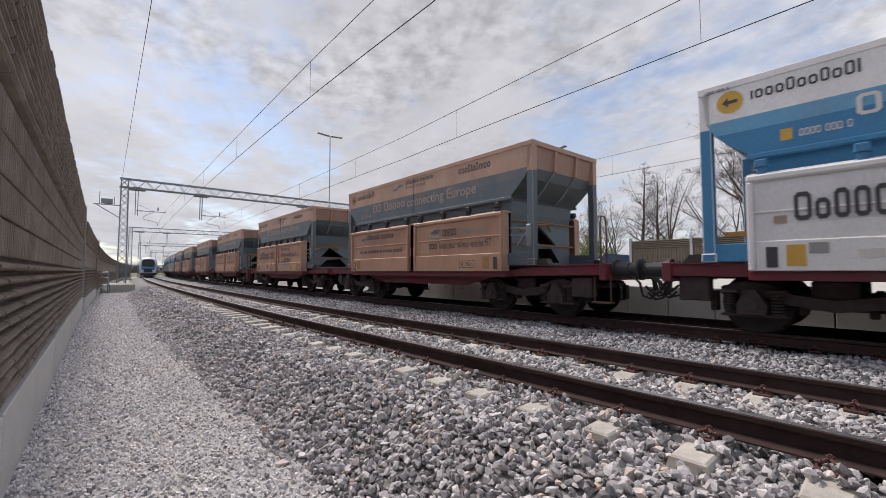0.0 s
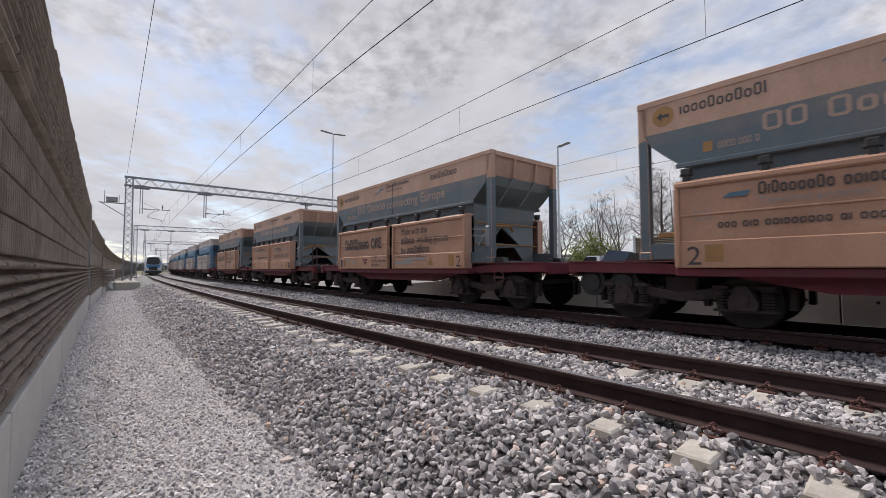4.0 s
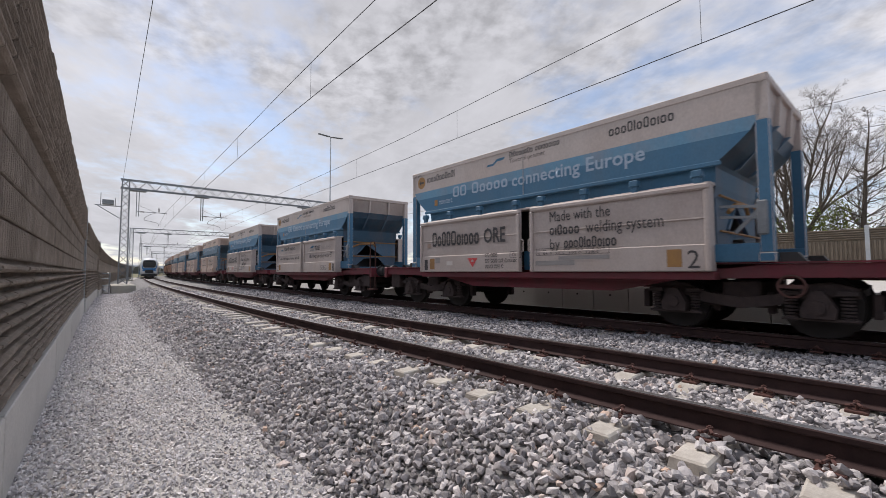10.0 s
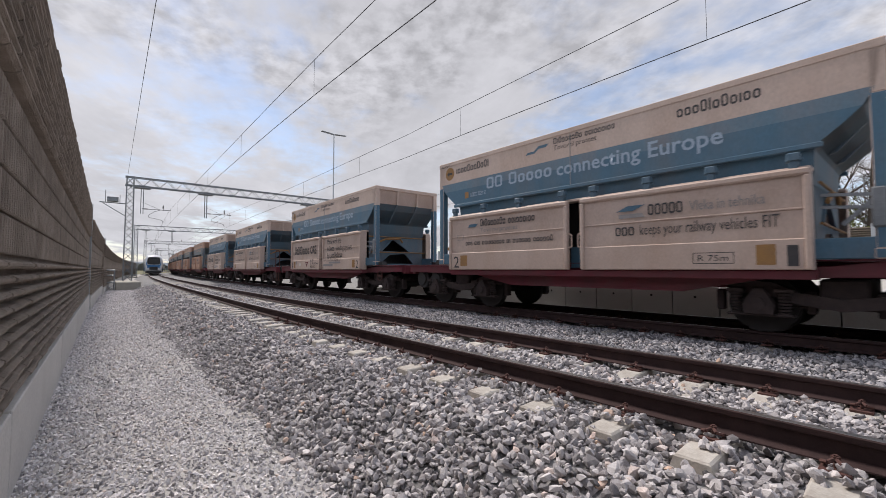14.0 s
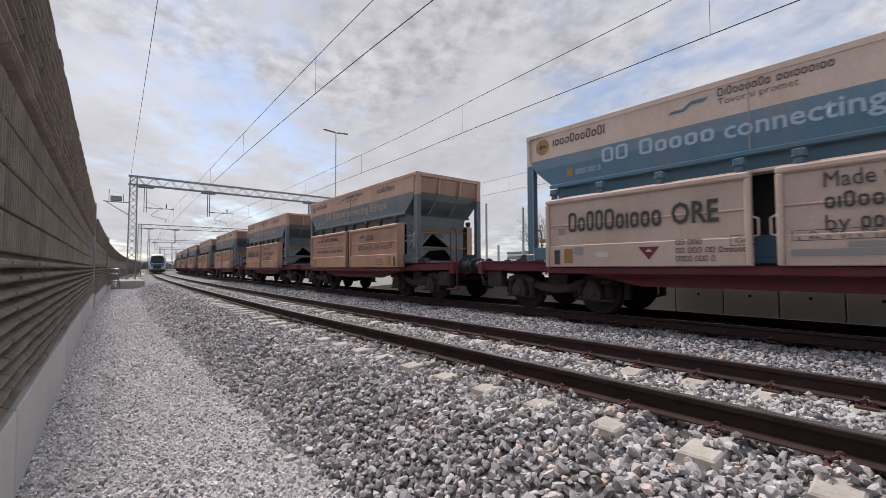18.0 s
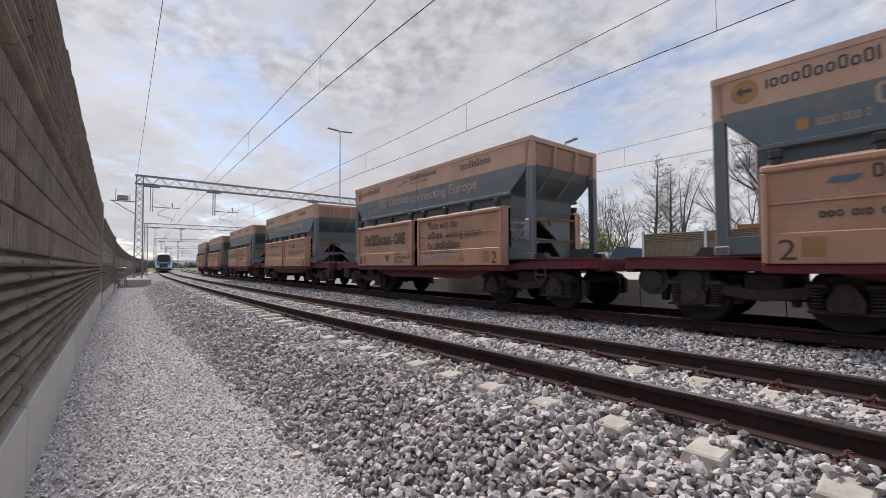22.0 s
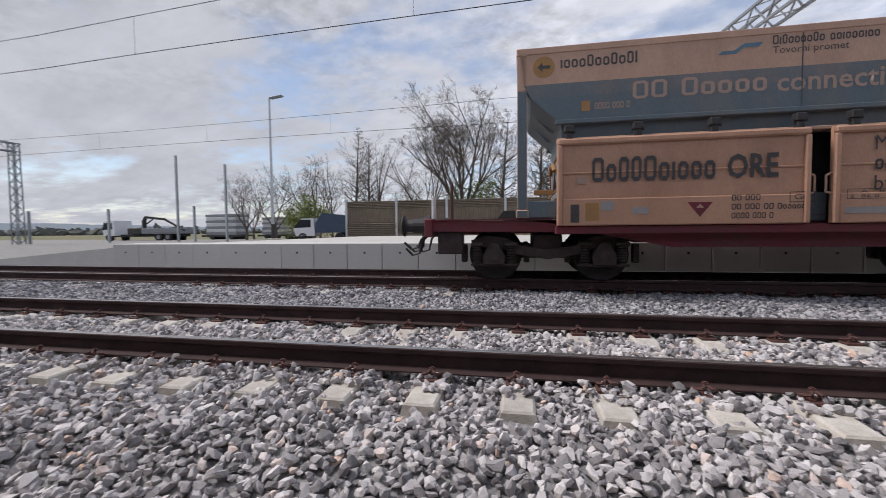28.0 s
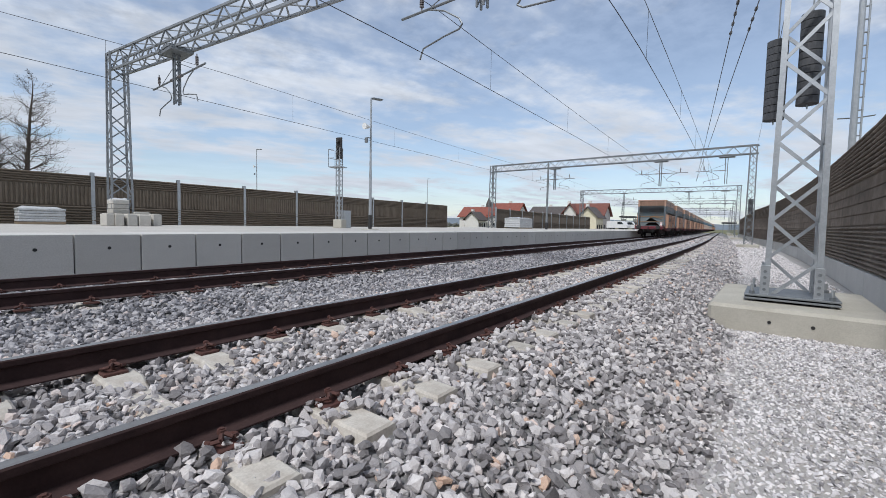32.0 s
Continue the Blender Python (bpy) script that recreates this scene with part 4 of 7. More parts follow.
def rib_mesh(cream, blue):
    bm = bmesh.new()
    prism(bm, [(HALF - 0.06, TOP - 0.05), (HALF + 0.01, TOP - 0.10), (HALF - 0.03, BAND), (HALF - 0.16, BAND)], -0.03, 0.03)
    prism(bm, [(HALF - 0.03, BAND - 0.001), (HALF - 0.56, 2.62), (HALF - 0.64, 2.60), (HALF - 0.16, BAND - 0.001)], -0.03, 0.03, 1)
    bmesh.ops.recalc_face_normals(bm, faces=bm.faces)
    return finish("rib", bm, (cream, blue))


def lining_mesh():
    """The dark inside of the hopper."""
    bm = bmesh.new()
    a = [bm.verts.new(c) for c in ((-HALF + 0.12, -SIDE + 0.07, TOP - 0.1), (HALF - 0.12, -SIDE + 0.07, TOP - 0.1), (HALF - 0.12, SIDE - 0.07, TOP - 0.1), (-HALF + 0.12, SIDE - 0.07, TOP - 0.1))]
    b = [bm.verts.new(c) for c in ((-HALF + 1.2, -0.95, LOWZ), (HALF - 1.2, -0.95, LOWZ), (HALF - 1.2, 0.95, LOWZ), (-HALF + 1.2, 0.95, LOWZ))]
    for i in range(4):
        j = (i + 1) % 4
        bm.faces.new((a[i], a[j], b[j], b[i]))
    bm.faces.new(b)
    return finish("lining", bm, M_BOGIE)


LINING = lining_mesh()


def strip_mesh(name, x0, x1, y0, y1, z0, z1, bevel, material):
    bm = bmesh.new()
    box(bm, x0, x1, y0, y1, z0, z1, bevel)
    return finish(name, bm, material)


def flap_meshes(w, cream):
    """A side flap's sheet and its raised pieces. x from 0 to w, face towards -y."""
    return [strip_mesh("sheet", 0, w, -0.03, 0.03, 0.0, 1.35, 0.006, cream),
            strip_mesh("top_roll", 0, w, -0.085, -0.03, 1.25, 1.35, 0.025, cream), strip_mesh("edge_bar", 0, 0.075, -0.085, -0.03, 0.0, 1.25, 0.015, cream),
            strip_mesh("edge_bar", w - 0.075, w, -0.085, -0.03, 0.0, 1.25, 0.015, cream), strip_mesh("kick_plate", 0.075, w - 0.075, -0.065, -0.03, 0.0, 0.42, 0.015, cream),
            strip_mesh("bead", 0.075, w - 0.075, -0.05, -0.03, 0.80, 0.83, 0.008, cream)]


def hinge_mesh(blue):
    bm = bmesh.new()
    box(bm, -0.07, 0.07, -0.13, 0.0, 0.06, 0.17, 0.012)
    box(bm, -0.05, 0.05, -0.11, -0.02, -0.06, 0.06, 0.01)
    rod(bm, (-0.09, -0.07, 0.07), (0.09, -0.07, 0.07), 0.025, 8)
    return finish("hinge", bm, blue)


def handle_mesh(cream):
    """A bent latch rod at a flap's free edge, pointing to +x."""
    bm = bmesh.new()
    pts = [(-0.04, 0, 0.16), (0.07, 0, 0.10), (0.07, 0, -0.13), (-0.04, 0, -0.16)]
    for a, b in zip(pts, pts[1:]):
        rod(bm, a, b, 0.016, 6)
    return finish("latch_handle", bm, cream)


def post_mesh(cream, blue):
    """A corner post: cream casting above, blue shank below."""
    bm = bmesh.new()
    box(bm, -0.08, 0.08, -0.08, 0.08, 3.12, 3.70, 0.008, mi=0)
    box(bm, -0.09, 0.09, -0.09, 0.09, 3.66, 3.79, 0.015, mi=0)
    box(bm, -0.08, 0.08, -0.08, 0.08, 1.20, 3.12, 0.008, mi=1)
    box(bm, -0.10, 0.10, -0.10, 0.10, 1.065, 1.20, 0.015, mi=1)
    return finish("corner_post", bm, (cream, blue))


def chute_mesh():
    """The dark discharge chute under the hopper."""
    bm = bmesh.new()
    prism(bm, [(-2.9, 1.0), (-2.2, 2.3), (2.2, 2.3), (2.9, 1.0)], -0.95, 0.95)
    bmesh.ops.recalc_face_normals(bm, faces=bm.faces)
    return finish("chute", bm, M_BLACK)


def gable_mesh(blue):
    """The lower end plate with its two open triangles, two cross rods and the foot beams. Towards +x."""
    bm = bmesh.new()
    loops = [[(-1.14, 1.07), (1.14, 1.07), (1.16, 2.08), (-1.16, 2.08)], [(-0.62, 1.60), (0.52, 1.58), (-0.18, 2.02)], [(-0.30, 1.46), (0.35, 1.50), (0.72, 1.14), (-0.72, 1.14)]]
    edges = []
    for loop in loops:
        vs = [bm.verts.new((0, y, z)) for y, z in loop]
        edges += [bm.edges.new((a, b)) for a, b in zip(vs, vs[1:] + vs[:1])]
    bmesh.ops.triangle_fill(bm, use_beauty=True, use_dissolve=False, edges=edges)
    bmesh.ops.solidify(bm, geom=bm.faces[:], thickness=0.03)
    bar(bm, (0.03, -0.66, 1.60), (0.03, -0.18, 2.06), 0.07, 0.05)
    bar(bm, (0.03, 0.56, 1.58), (0.03, -0.18, 2.06), 0.07, 0.05)
    return finish("end_plate", bm, blue)


CHUTE = chute_mesh()
STOP = finish("container_stop", prism(bmesh.new(), [(0.0, 0.0), (0.0, 0.13), (0.20, 0.13), (0.30, 0.0)], -0.09, 0.09), M_BLACK)
CROSS_ROD = finish("cross_rod", rod(bmesh.new(), (0, -1.2, 0), (0, 1.2, 0), 0.020, 8), M_YELLOW_D)


def wire_path(bm, pts, r, seg=6):
    """One bent round rod through the points."""
    pts = [Vector(p) for p in pts]
    rings = []
    for k, p in enumerate(pts):
        d = (pts[min(k + 1, len(pts) - 1)] - pts[max(k - 1, 0)]).normalized()
        q = d.to_track_quat("Z", "Y").to_matrix()
        ring = [bm.verts.new(p + q @ Vector((r * math.cos(2 * math.pi * i / seg), r * math.sin(2 * math.pi * i / seg), 0))) for i in range(seg)]
        if rings:
            # start the ring at the corner nearest to the last ring's first one
            off = min(range(seg), key=lambda i: (ring[i].co - rings[-1][0].co - (p - pts[k - 1])).length)
            ring = ring[off:] + ring[:off]
        rings.append(ring)
    for a, b in zip(rings, rings[1:]):
        for i in range(seg):
            bm.faces.new((a[i], a[(i + 1) % seg], b[(i + 1) % seg], b[i]))
    bm.faces.new(rings[0][::-1])
    bm.faces.new(rings[-1])
    return bm


def end_gear():
    hoses = []
    for y, drop in ((-0.45, 0.42), (-0.30, 0.36), (0.40, 0.40), (-0.55, 0.30)):
        bm = wire_path(bmesh.new(), [(0.1, y, 0.86), (-0.12, y, 0.80), (-0.22, y + 0.01, 0.70), (-0.28, y + 0.02, 0.86 - drop), (-0.42, y + 0.02, 0.82 - drop), (-0.55, y, 0.95 - drop)], 0.024)
        hoses.append(finish("hose", bm, M_BLACK))
    bm = bmesh.new()
    box(bm, -0.28, 0.0, -0.05, 0.05, -0.06, 0.06, 0.02)
    wire_path(bm, [(-0.25, 0, 0.0), (-0.32, 0.06, -0.2), (-0.30, -0.06, -0.42)], 0.03)
    hook = finish("coupling_hook", bm, M_BLACK)
    bm = bmesh.new()
    wire_path(bm, [(0, -0.10, 0), (0, -0.10, 0.95), (0, -0.06, 1.06), (0, 0.06, 1.06), (0, 0.10, 0.95), (0, 0.10, 0)], 0.018)
    loop = finish("grab_loop", bm, M_CLIP)
    bm = bmesh.new()
    wire_path(bm, [(-0.16, 0, 0.86), (-0.16, 0, 0.34), (0.16, 0, 0.34), (0.16, 0, 0.86)], 0.018)
    box(bm, -0.18, 0.18, -0.10, 0.10, 0.33, 0.36)
    stirrup = finish("step_frame", bm, M_CLIP)
    bm = bmesh.new()
    rod(bm, (-0.5, 0, 0), (0.5, 0, 0), 0.10, 12)
    draw = finish("drawbar", bm, M_BLACK)
    bm = bmesh.new()
    n = 20
    wire_path(bm, [(0.15 * math.cos(2 * math.pi * i / n), 0, 0.15 * math.sin(2 * math.pi * i / n)) for i in range(n + 1)], 0.018, 5)
    bar(bm, (-0.15, 0, 0), (0.15, 0, 0), 0.02, 0.05)
    rod(bm, (0, 0.02, 0), (0, 0.10, 0), 0.03, 8)
    ring = finish("hand_wheel", bm, M_CLIP)
    bm = bmesh.new()
    rod(bm, (0, -1.05, 0), (0, 1.05, 0), 0.26, 20)
    rod(bm, (0, -1.10, 0), (0, -1.05, 0), 0.17, 16)
    tank = finish("brake_tank", bm, M_BLACK)
    bm = bmesh.new()
    box(bm, -0.22, 0.22, -0.12, 0.12, -0.2, 0.2, 0.02)
    equip = finish("box", bm, M_BOGIE)
    bm = bmesh.new()
    for z in (0.0, 0.16):
        bar(bm, (-0.1, 0, z), (0.42, -0.02, z - 0.05), 0.04)
    bar(bm, (0.1, 0, -0.25), (0.42, 0, 0.1), 0.05)
    box(bm, 0.36, 0.5, -0.05, 0.05, -0.30, 0.2, 0.02)
    arm = finish("arm_bracket", bm, M_GALV_DULL)
    bm = bmesh.new()
    box(bm, -0.15, 0.15, -0.02, 0.02, -0.03, 0.05, 0.008)
    holder = finish("label_holder", bm, M_YELLOW_D)
    return hoses, hook, loop, stirrup, draw, ring, tank, equip, arm, holder


LOCK = finish("locking_bar", wire_path(bmesh.new(), [(0, -0.95, 1.86), (0, -0.55, 2.02), (0, 0.05, 2.06), (0, 0.18, 1.92)], 0.035), M_YELLOW_D)
HOSES, HOOK, LOOP, STIRRUP, DRAWBAR, WHEEL_RING, TANK, EQUIP, ARM, HOLDER = end_gear()


def train_unit(kind, state, slide=0.0):
    """One wagon half with its hopper container; kind is 'ore' or 'workshop' after its lettering."""
    cream, blue = PAINTS[state]
    buf_right = kind != "ore"
    look_ = {"fresh": "freshly painted cream and blue", "clean": "clean cream and blue", "worn": "worn cream and blue", "dusty": "dust-covered brown and grey-blue"}[state]
    u = thing("ore_wagon", pose(0, 0, 0), look_ + " ore hopper wagon", "freight wagon", "ore train wagons")
    part("underframe", wagon_frame(buf_right), None, u, "dark red steel underframe", m=pose(slide, 0, 0))
    for bx in (-3.70 + slide, 3.70 + slide):
        b = part("bogie", BOGIE, None, u, "black grimy bogie", m=pose(bx, 0, 0))
        for wx in (-0.9, 0.9):
            part("wheelset", WHEELSET, None, b, m=pose(wx, 0, 0.44))
    e = 1 if buf_right else -1
    for s in (-1, 1):
        part("buffer", BUFFER, None, u, "black round buffer", m=pose(e * (HALF + 1.57) + slide, s * 0.875, 0.96, 0, 0, 180 if e > 0 else 0))
    hop = part("hopper", LINING, None, u, "dark ore-stained hopper")
    sp, ew, rb = side_panel_mesh(cream, blue, M_SKY_BAND[state]), end_wall_mesh(cream, M_END[state]), rib_mesh(cream, M_END[state])
    rim = strip_mesh("top_rim", -HALF, HALF, -SIDE - 0.012, -SIDE + 0.10, TOP - 0.09, TOP + 0.012, 0.008, cream)
    seam = strip_mesh("seam", -0.16, -0.145, -SIDE - 0.008, -SIDE + 0.01, STEP + 0.03, TOP - 0.1, 0.003, M_SADDLE if state == "dusty" else M_GREYTXT)
    ledge = strip_mesh("ledge", -HALF + 0.60, HALF - 0.60, -SIDE - 0.03, -SIDE + 0.03, STEP - 0.05, STEP + 0.02, 0.008, blue)
    cross = strip_mesh("end_rim", HALF - 0.10, HALF + 0.01, -SIDE + 0.1, SIDE - 0.1, TOP - 0.10, TOP + 0.010, 0.008, cream)
    for turn in (0, 180):
        part("side_panel", sp, None, hop, m=pose(0, 0, 0, 0, 0, turn))
        part("top_rim", rim, None, hop, m=pose(0, 0, 0, 0, 0, turn))
        part("ledge", ledge, None, hop, m=pose(0, 0, 0, 0, 0, turn))
        part("end_rim", cross, None, hop, m=pose(0, 0, 0, 0, 0, turn))
        part("end_wall", ew, None, hop, m=pose(0, 0, 0, 0, 0, turn))
        for yy in (-0.42, 0.42):
            part("rib", rb, None, hop, m=pose(0, 0, 0, 0, 0, turn) @ Matrix.Translation((0, yy, 0)))
    part("chute", CHUTE, None, u, "dark discharge chute")
    beam_ = strip_mesh("base_beam", -0.42, 0.30, -0.08, 0.08, 0.0, 0.27, 0.012, blue)
    cp, gm = post_mesh(cream, blue), gable_mesh(M_END[state])
    for ex in (-1, 1):
        for s in (-1, 1):
            part("corner_post", cp, None, u, m=pose(ex * (HALF - 0.08), s * (SIDE - 0.08), 0))
        part("end_plate", gm, None, u, m=pose(ex * (HALF - 0.76), 0, 0, 0, 0, 0 if ex > 0 else 180))
        for s in (-1, 1):
            part("base_beam", beam_, None, u, m=pose(ex * (HALF - 0.34), s * (SIDE - 0.09), 1.07, 0, 0, 0 if ex > 0 else 180))
        for z in (1.55, 2.10):
            part("cross_rod", CROSS_ROD, None, u, "dull yellow cross rod", m=pose(ex * (HALF - 0.66), 0, z))
        part("locking_bar", LOCK, None, u, "yellow locking bar", m=pose(ex * (HALF - 0.62), 0, 0))
    skin = M_FLAP.get(state, cream)
    d1, d2, hg, hd = flap_meshes(3.46, skin), flap_meshes(3.32, skin), hinge_mesh(M_BLACK if state == "dusty" else blue), handle_mesh(cream)
    shelf_ = strip_mesh("hinge_shelf", -3.58, 3.48, -SIDE - PROUD + 0.02, -SIDE + 0.12, 2.26, 2.31, 0.008, cream)
    sill_ = strip_mesh("side_sill", -3.60, 3.50, -SIDE - PROUD, -SIDE + 0.15, 0.80, 0.925, 0.01, M_FRAME)
    gus_ = strip_mesh("flap_bracket", -0.012, 0.012, -SIDE - PROUD + 0.03, -SIDE + 0.05, 0.93, 2.26, 0.003, cream)
    for side in (0, 180):
        for me, x in ((d1, -3.58), (d2, 0.16)):
            xx, yy = (x, -SIDE - PROUD) if side == 0 else (-x, SIDE + PROUD)
            flap_ = part("side_flap", me[0], None, u, m=pose(xx, yy, 0.93, 0, 0, side))
            if side == 0:
                for piece in me[1:]:
                    part(piece.name.split(".")[0], piece, None, flap_)
        for hx, turn in ((-0.12, 0), (0.16, 180)):
            if side == 0:
                part("latch_handle", hd, None, u, m=pose(hx, -SIDE - PROUD - 0.02, 1.50, 0, 0, turn))
        for hx in (-3.40, -2.40, -1.35, -0.25, 0.42, 1.40, 2.35, 3.32):
            part("hinge", hg, None, u, m=pose(hx if side == 0 else -hx, -SIDE - 0.08 if side == 0 else SIDE + 0.08, 2.32, 0, 0, side))
        part("hinge_shelf", shelf_, None, u, m=pose(0, 0, 0, 0, 0, side))
        part("side_sill", sill_, None, u, "dark red sill under the flaps", m=pose(0, 0, 0, 0, 0, side))
        for gx in (-3.56, 3.46):
            part("flap_bracket", gus_, None, u, m=pose(gx if side == 0 else -gx, 0, 0, 0, 0, side))
    box_ = bmesh.new()
    box(box_, -0.22, 0.22, -SIDE + 0.06, SIDE - 0.06, 0.97, 1.38)
    part("middle_rib", box_, blue, u, m=pose(0.02, 0, 0))
    for side in (0, 180):
        part("seam", seam, None, hop, m=pose(0, 0, 0, 0, 0, side))

    # end gear: pipes, hoses, rail loop, brake tanks and hand wheel
    for hose in HOSES:
        part("hose", hose, None, u, "hanging black brake hoses", m=pose(e * (HALF + 1.6) + slide, 0, 0, 0, 0, 0 if e < 0 else 180))
    part("coupling_hook", HOOK, None, u, m=pose(e * (HALF + 1.6) + slide, 0, 0.96, 0, 0, 0 if e < 0 else 180))
    part("grab_loop", LOOP, None, u, "rusty steel grab loop", m=pose(e * (HALF + 1.50) + slide, 1.15 * -e, 0.9))
    if buf_right:
        part("step_frame", STIRRUP, None, u, m=pose(e * (HALF + 1.45) + slide, -1.12, 0.0))
    else:
        part("box", EQUIP, None, u, "dark equipment box under the frame", m=pose(e * (HALF + 1.16) + slide, -1.0, 0.66))
    for ex in (-1, 1):
        for sy in (-1, 1):
            part("container_stop", STOP, None, u, "dark wedge that holds the container's foot", m=pose(ex * (HALF + 0.03), sy * 1.12, 1.066, 0, 0, 0 if ex > 0 else 180))
    part("drawbar", DRAWBAR, None, u, m=pose(-e * (HALF + 1.40) + slide, 0, 0.92))
    if not buf_right:
        part("hand_wheel", WHEEL_RING, None, u, "rusty hand wheel", m=pose(HALF + 0.15, -1.22, 0.72))
    else:
        for tx in (-HALF - 1.05, -HALF - 0.42):
            part("brake_tank", TANK, None, u, "round black brake tank", m=pose(tx, 0, 0.66))
        part("box", EQUIP, None, u, "grey equipment box under the frame", m=pose(-e * 0 + HALF + 1.0, -1.0, 0.62))
    part("arm_bracket", ARM, None, u, m=pose(HALF - 0.55, -SIDE + 0.02, 1.75))
    part("label_holder", HOLDER, None, u, "black and yellow marked holder", m=pose(-HALF + 0.42, -SIDE + 0.06, 1.47))

    # lettering on the side towards the path
    dark = M_DARKTXT
    light = M_TANTXT if state == "dusty" else M_BLUETXT if state != "fresh" else M_WHITETXT
    yel = M_YELLOW if state == "fresh" else M_YELLOW_D

    flap, low = -SIDE - PROUD - 0.054, -SIDE - PROUD - 0.069

    def put(key, x0, x1, z, h, material, y=-SIDE - 0.004):
        """Lettering from x0 to x1, measured from the container's end, h high over z."""
        me = LETTER[key].copy()
        me.materials.clear(); me.materials.append(material)
        xs = [v.co.x for v in me.vertices]
        k = (x1 - x0) / (max(xs) - min(xs))
        part("lettering", me, None, u, m=pose(x0 - HALF - min(xs) * k, y, z) @ Matrix.Diagonal((k, 1, h / max(v.co.z for v in me.vertices), 1)))

    def mark(bm, x, z, material, y=-SIDE - 0.004):
        part("marking", bm, material, u, m=pose(x - HALF, y, z))

    def patch(x0, x1, z0, z1, material, y=flap):
        mark(plate([(x0, z0), (x1, z0), (x1, z1), (x0, z1)]), 0, 0, material, y)

    def outline(x0, x1, z0, z1, t, material, y=low):
        for q in ((x0, x1, z0, z0 + t), (x0, x1, z1 - t, z1), (x0, x0 + t, z0 + t, z1 - t), (x1 - t, x1, z0 + t, z1 - t)):
            patch(*q, material, y)

    mark(disc(0.17), 0.42, 3.47, yel)
    mark(plate([(-0.10, 0.0), (-0.02, 0.075), (-0.02, 0.025), (0.10, 0.025), (0.10, -0.025), (-0.02, -0.025), (-0.02, -0.075)]), 0.42, 3.47, dark, -SIDE - 0.007)
    put("owner", 0.68, 1.82, 3.43, 0.18, dark)
    mark(plate([(-0.30, -0.06), (-0.06, -0.06), (0.05, 0.02), (0.24, 0.02), (0.30, 0.08), (0.05, 0.08), (-0.08, -0.01), (-0.24, -0.01)]), 3.24, 3.50, PAINTS["worn"][1] if state == "dusty" else blue)
    put("rail_co", 3.66, 4.98, 3.53, 0.13, dark)
    put("promet", 3.66, 4.62, 3.40, 0.10, dark)
    put("maker", 6.04, 7.16, 3.42, 0.19, dark)
    put("carrier", 1.76, 3.60, 2.88, 0.27, light)
    put("conn", 3.73, 6.68, 2.86, 0.27, light)
    patch(1.00, 1.13, 2.74, 2.90, yel, -SIDE - 0.004)
    put("num3", 1.20, 1.72, 2.76, 0.10, light)
    if state != "dusty":
        put("num3", 0.10, 0.42, 3.66, 0.05, dark, -SIDE - 0.014)
    if kind == "ore":
        put("model", 1.14, 2.86, 1.60, 0.37, dark, flap)
        put("ore", 3.02, 3.68, 1.61, 0.34, dark, flap)
        put("num", 3.08, 3.45, 1.27, 0.085, dark, low); put("num2", 3.08, 4.02, 1.14, 0.085, dark, low); put("num3", 3.08, 3.62, 1.01, 0.085, dark, low)
        mark(plate([(-0.17, 0.1), (0.0, -0.12), (0.17, 0.1)]), 2.66, 1.16, M_RED if state in ("fresh", "clean") else M_FRAME, low)
        mark(plate([(-0.055, 0.035), (0.055, 0.035), (0.0, 0.095)]), 2.66, 1.14, cream, low - 0.003)
        put("one", 0.82, 0.95, 0.98, 0.28, dark, low)
        patch(1.04, 1.24, 1.00, 1.28, yel, low)
        patch(1.27, 1.46, 1.16, 1.30, M_GREYTXT, low)
        patch(1.72, 1.95, 1.10, 1.20, M_GREYTXT if state == "dusty" else M_WHITETXT, low)
        patch(0.92, 1.06, 1.58, 1.68, M_TANTXT, flap)
        put("ge", 3.88, 4.06, 1.27, 0.075, dark, low)
        outline(3.82, 4.13, 1.23, 1.38, 0.010, dark)
        put("made", 4.85, 6.12, 1.93, 0.20, dark, flap); put("aiboaa", 4.85, 5.50, 1.66, 0.20, dark, flap); put("weld", 5.64, 7.02, 1.66, 0.21, dark, flap); put("by", 4.85, 5.08, 1.38, 0.20, dark, flap); put("maker_small", 5.17, 6.22, 1.39, 0.20, dark, flap)
        # load table
        outline(4.52, 6.10, 1.26, 1.40, 0.008, dark)
        put("load_head", 4.68, 6.02, 1.345, 0.04, dark, low); put("load_row", 4.56, 5.90, 1.275, 0.045, dark, low)
        patch(4.50, 5.40, 1.06, 1.15, M_GREYTXT, low); patch(5.05, 6.10, 1.165, 1.235, M_GREYTXT, low)
        put("two", 7.36, 7.53, 0.98, 0.28, dark, low)
        patch(7.06, 7.28, 1.00, 1.28, yel, low)
        if state == "dusty":
            mark(plate([(-0.13, -0.1), (0.13, -0.1), (0.0, 0.13)]), 6.30, 1.13, yel, low - 0.003)
    else:
        mark(plate([(-0.16, -0.03), (0.12, -0.03), (0.2, 0.04), (-0.08, 0.04)]), 1.45, 1.99, PAINTS["worn"][1] if state != "fresh" else blue, flap)
        put("rail_co", 1.72, 3.30, 1.96, 0.17, dark, flap); put("promet", 1.72, 2.85, 1.82, 0.10, M_GREYTXT, flap)
        put("web", 1.22, 3.75, 1.52, 0.12, dark, flap)
        put("two", 0.80, 0.99, 0.98, 0.28, dark, low)
        patch(1.04, 1.28, 1.02, 1.28, yel, low)
        outline(0.92, 1.14, 1.66, 1.80, 0.010, M_GREYTXT, flap)
        mark(plate([(-0.25, 0.0), (0.05, 0.0), (0.25, 0.09), (-0.05, 0.09)]), 5.32, 1.94, blue, flap)
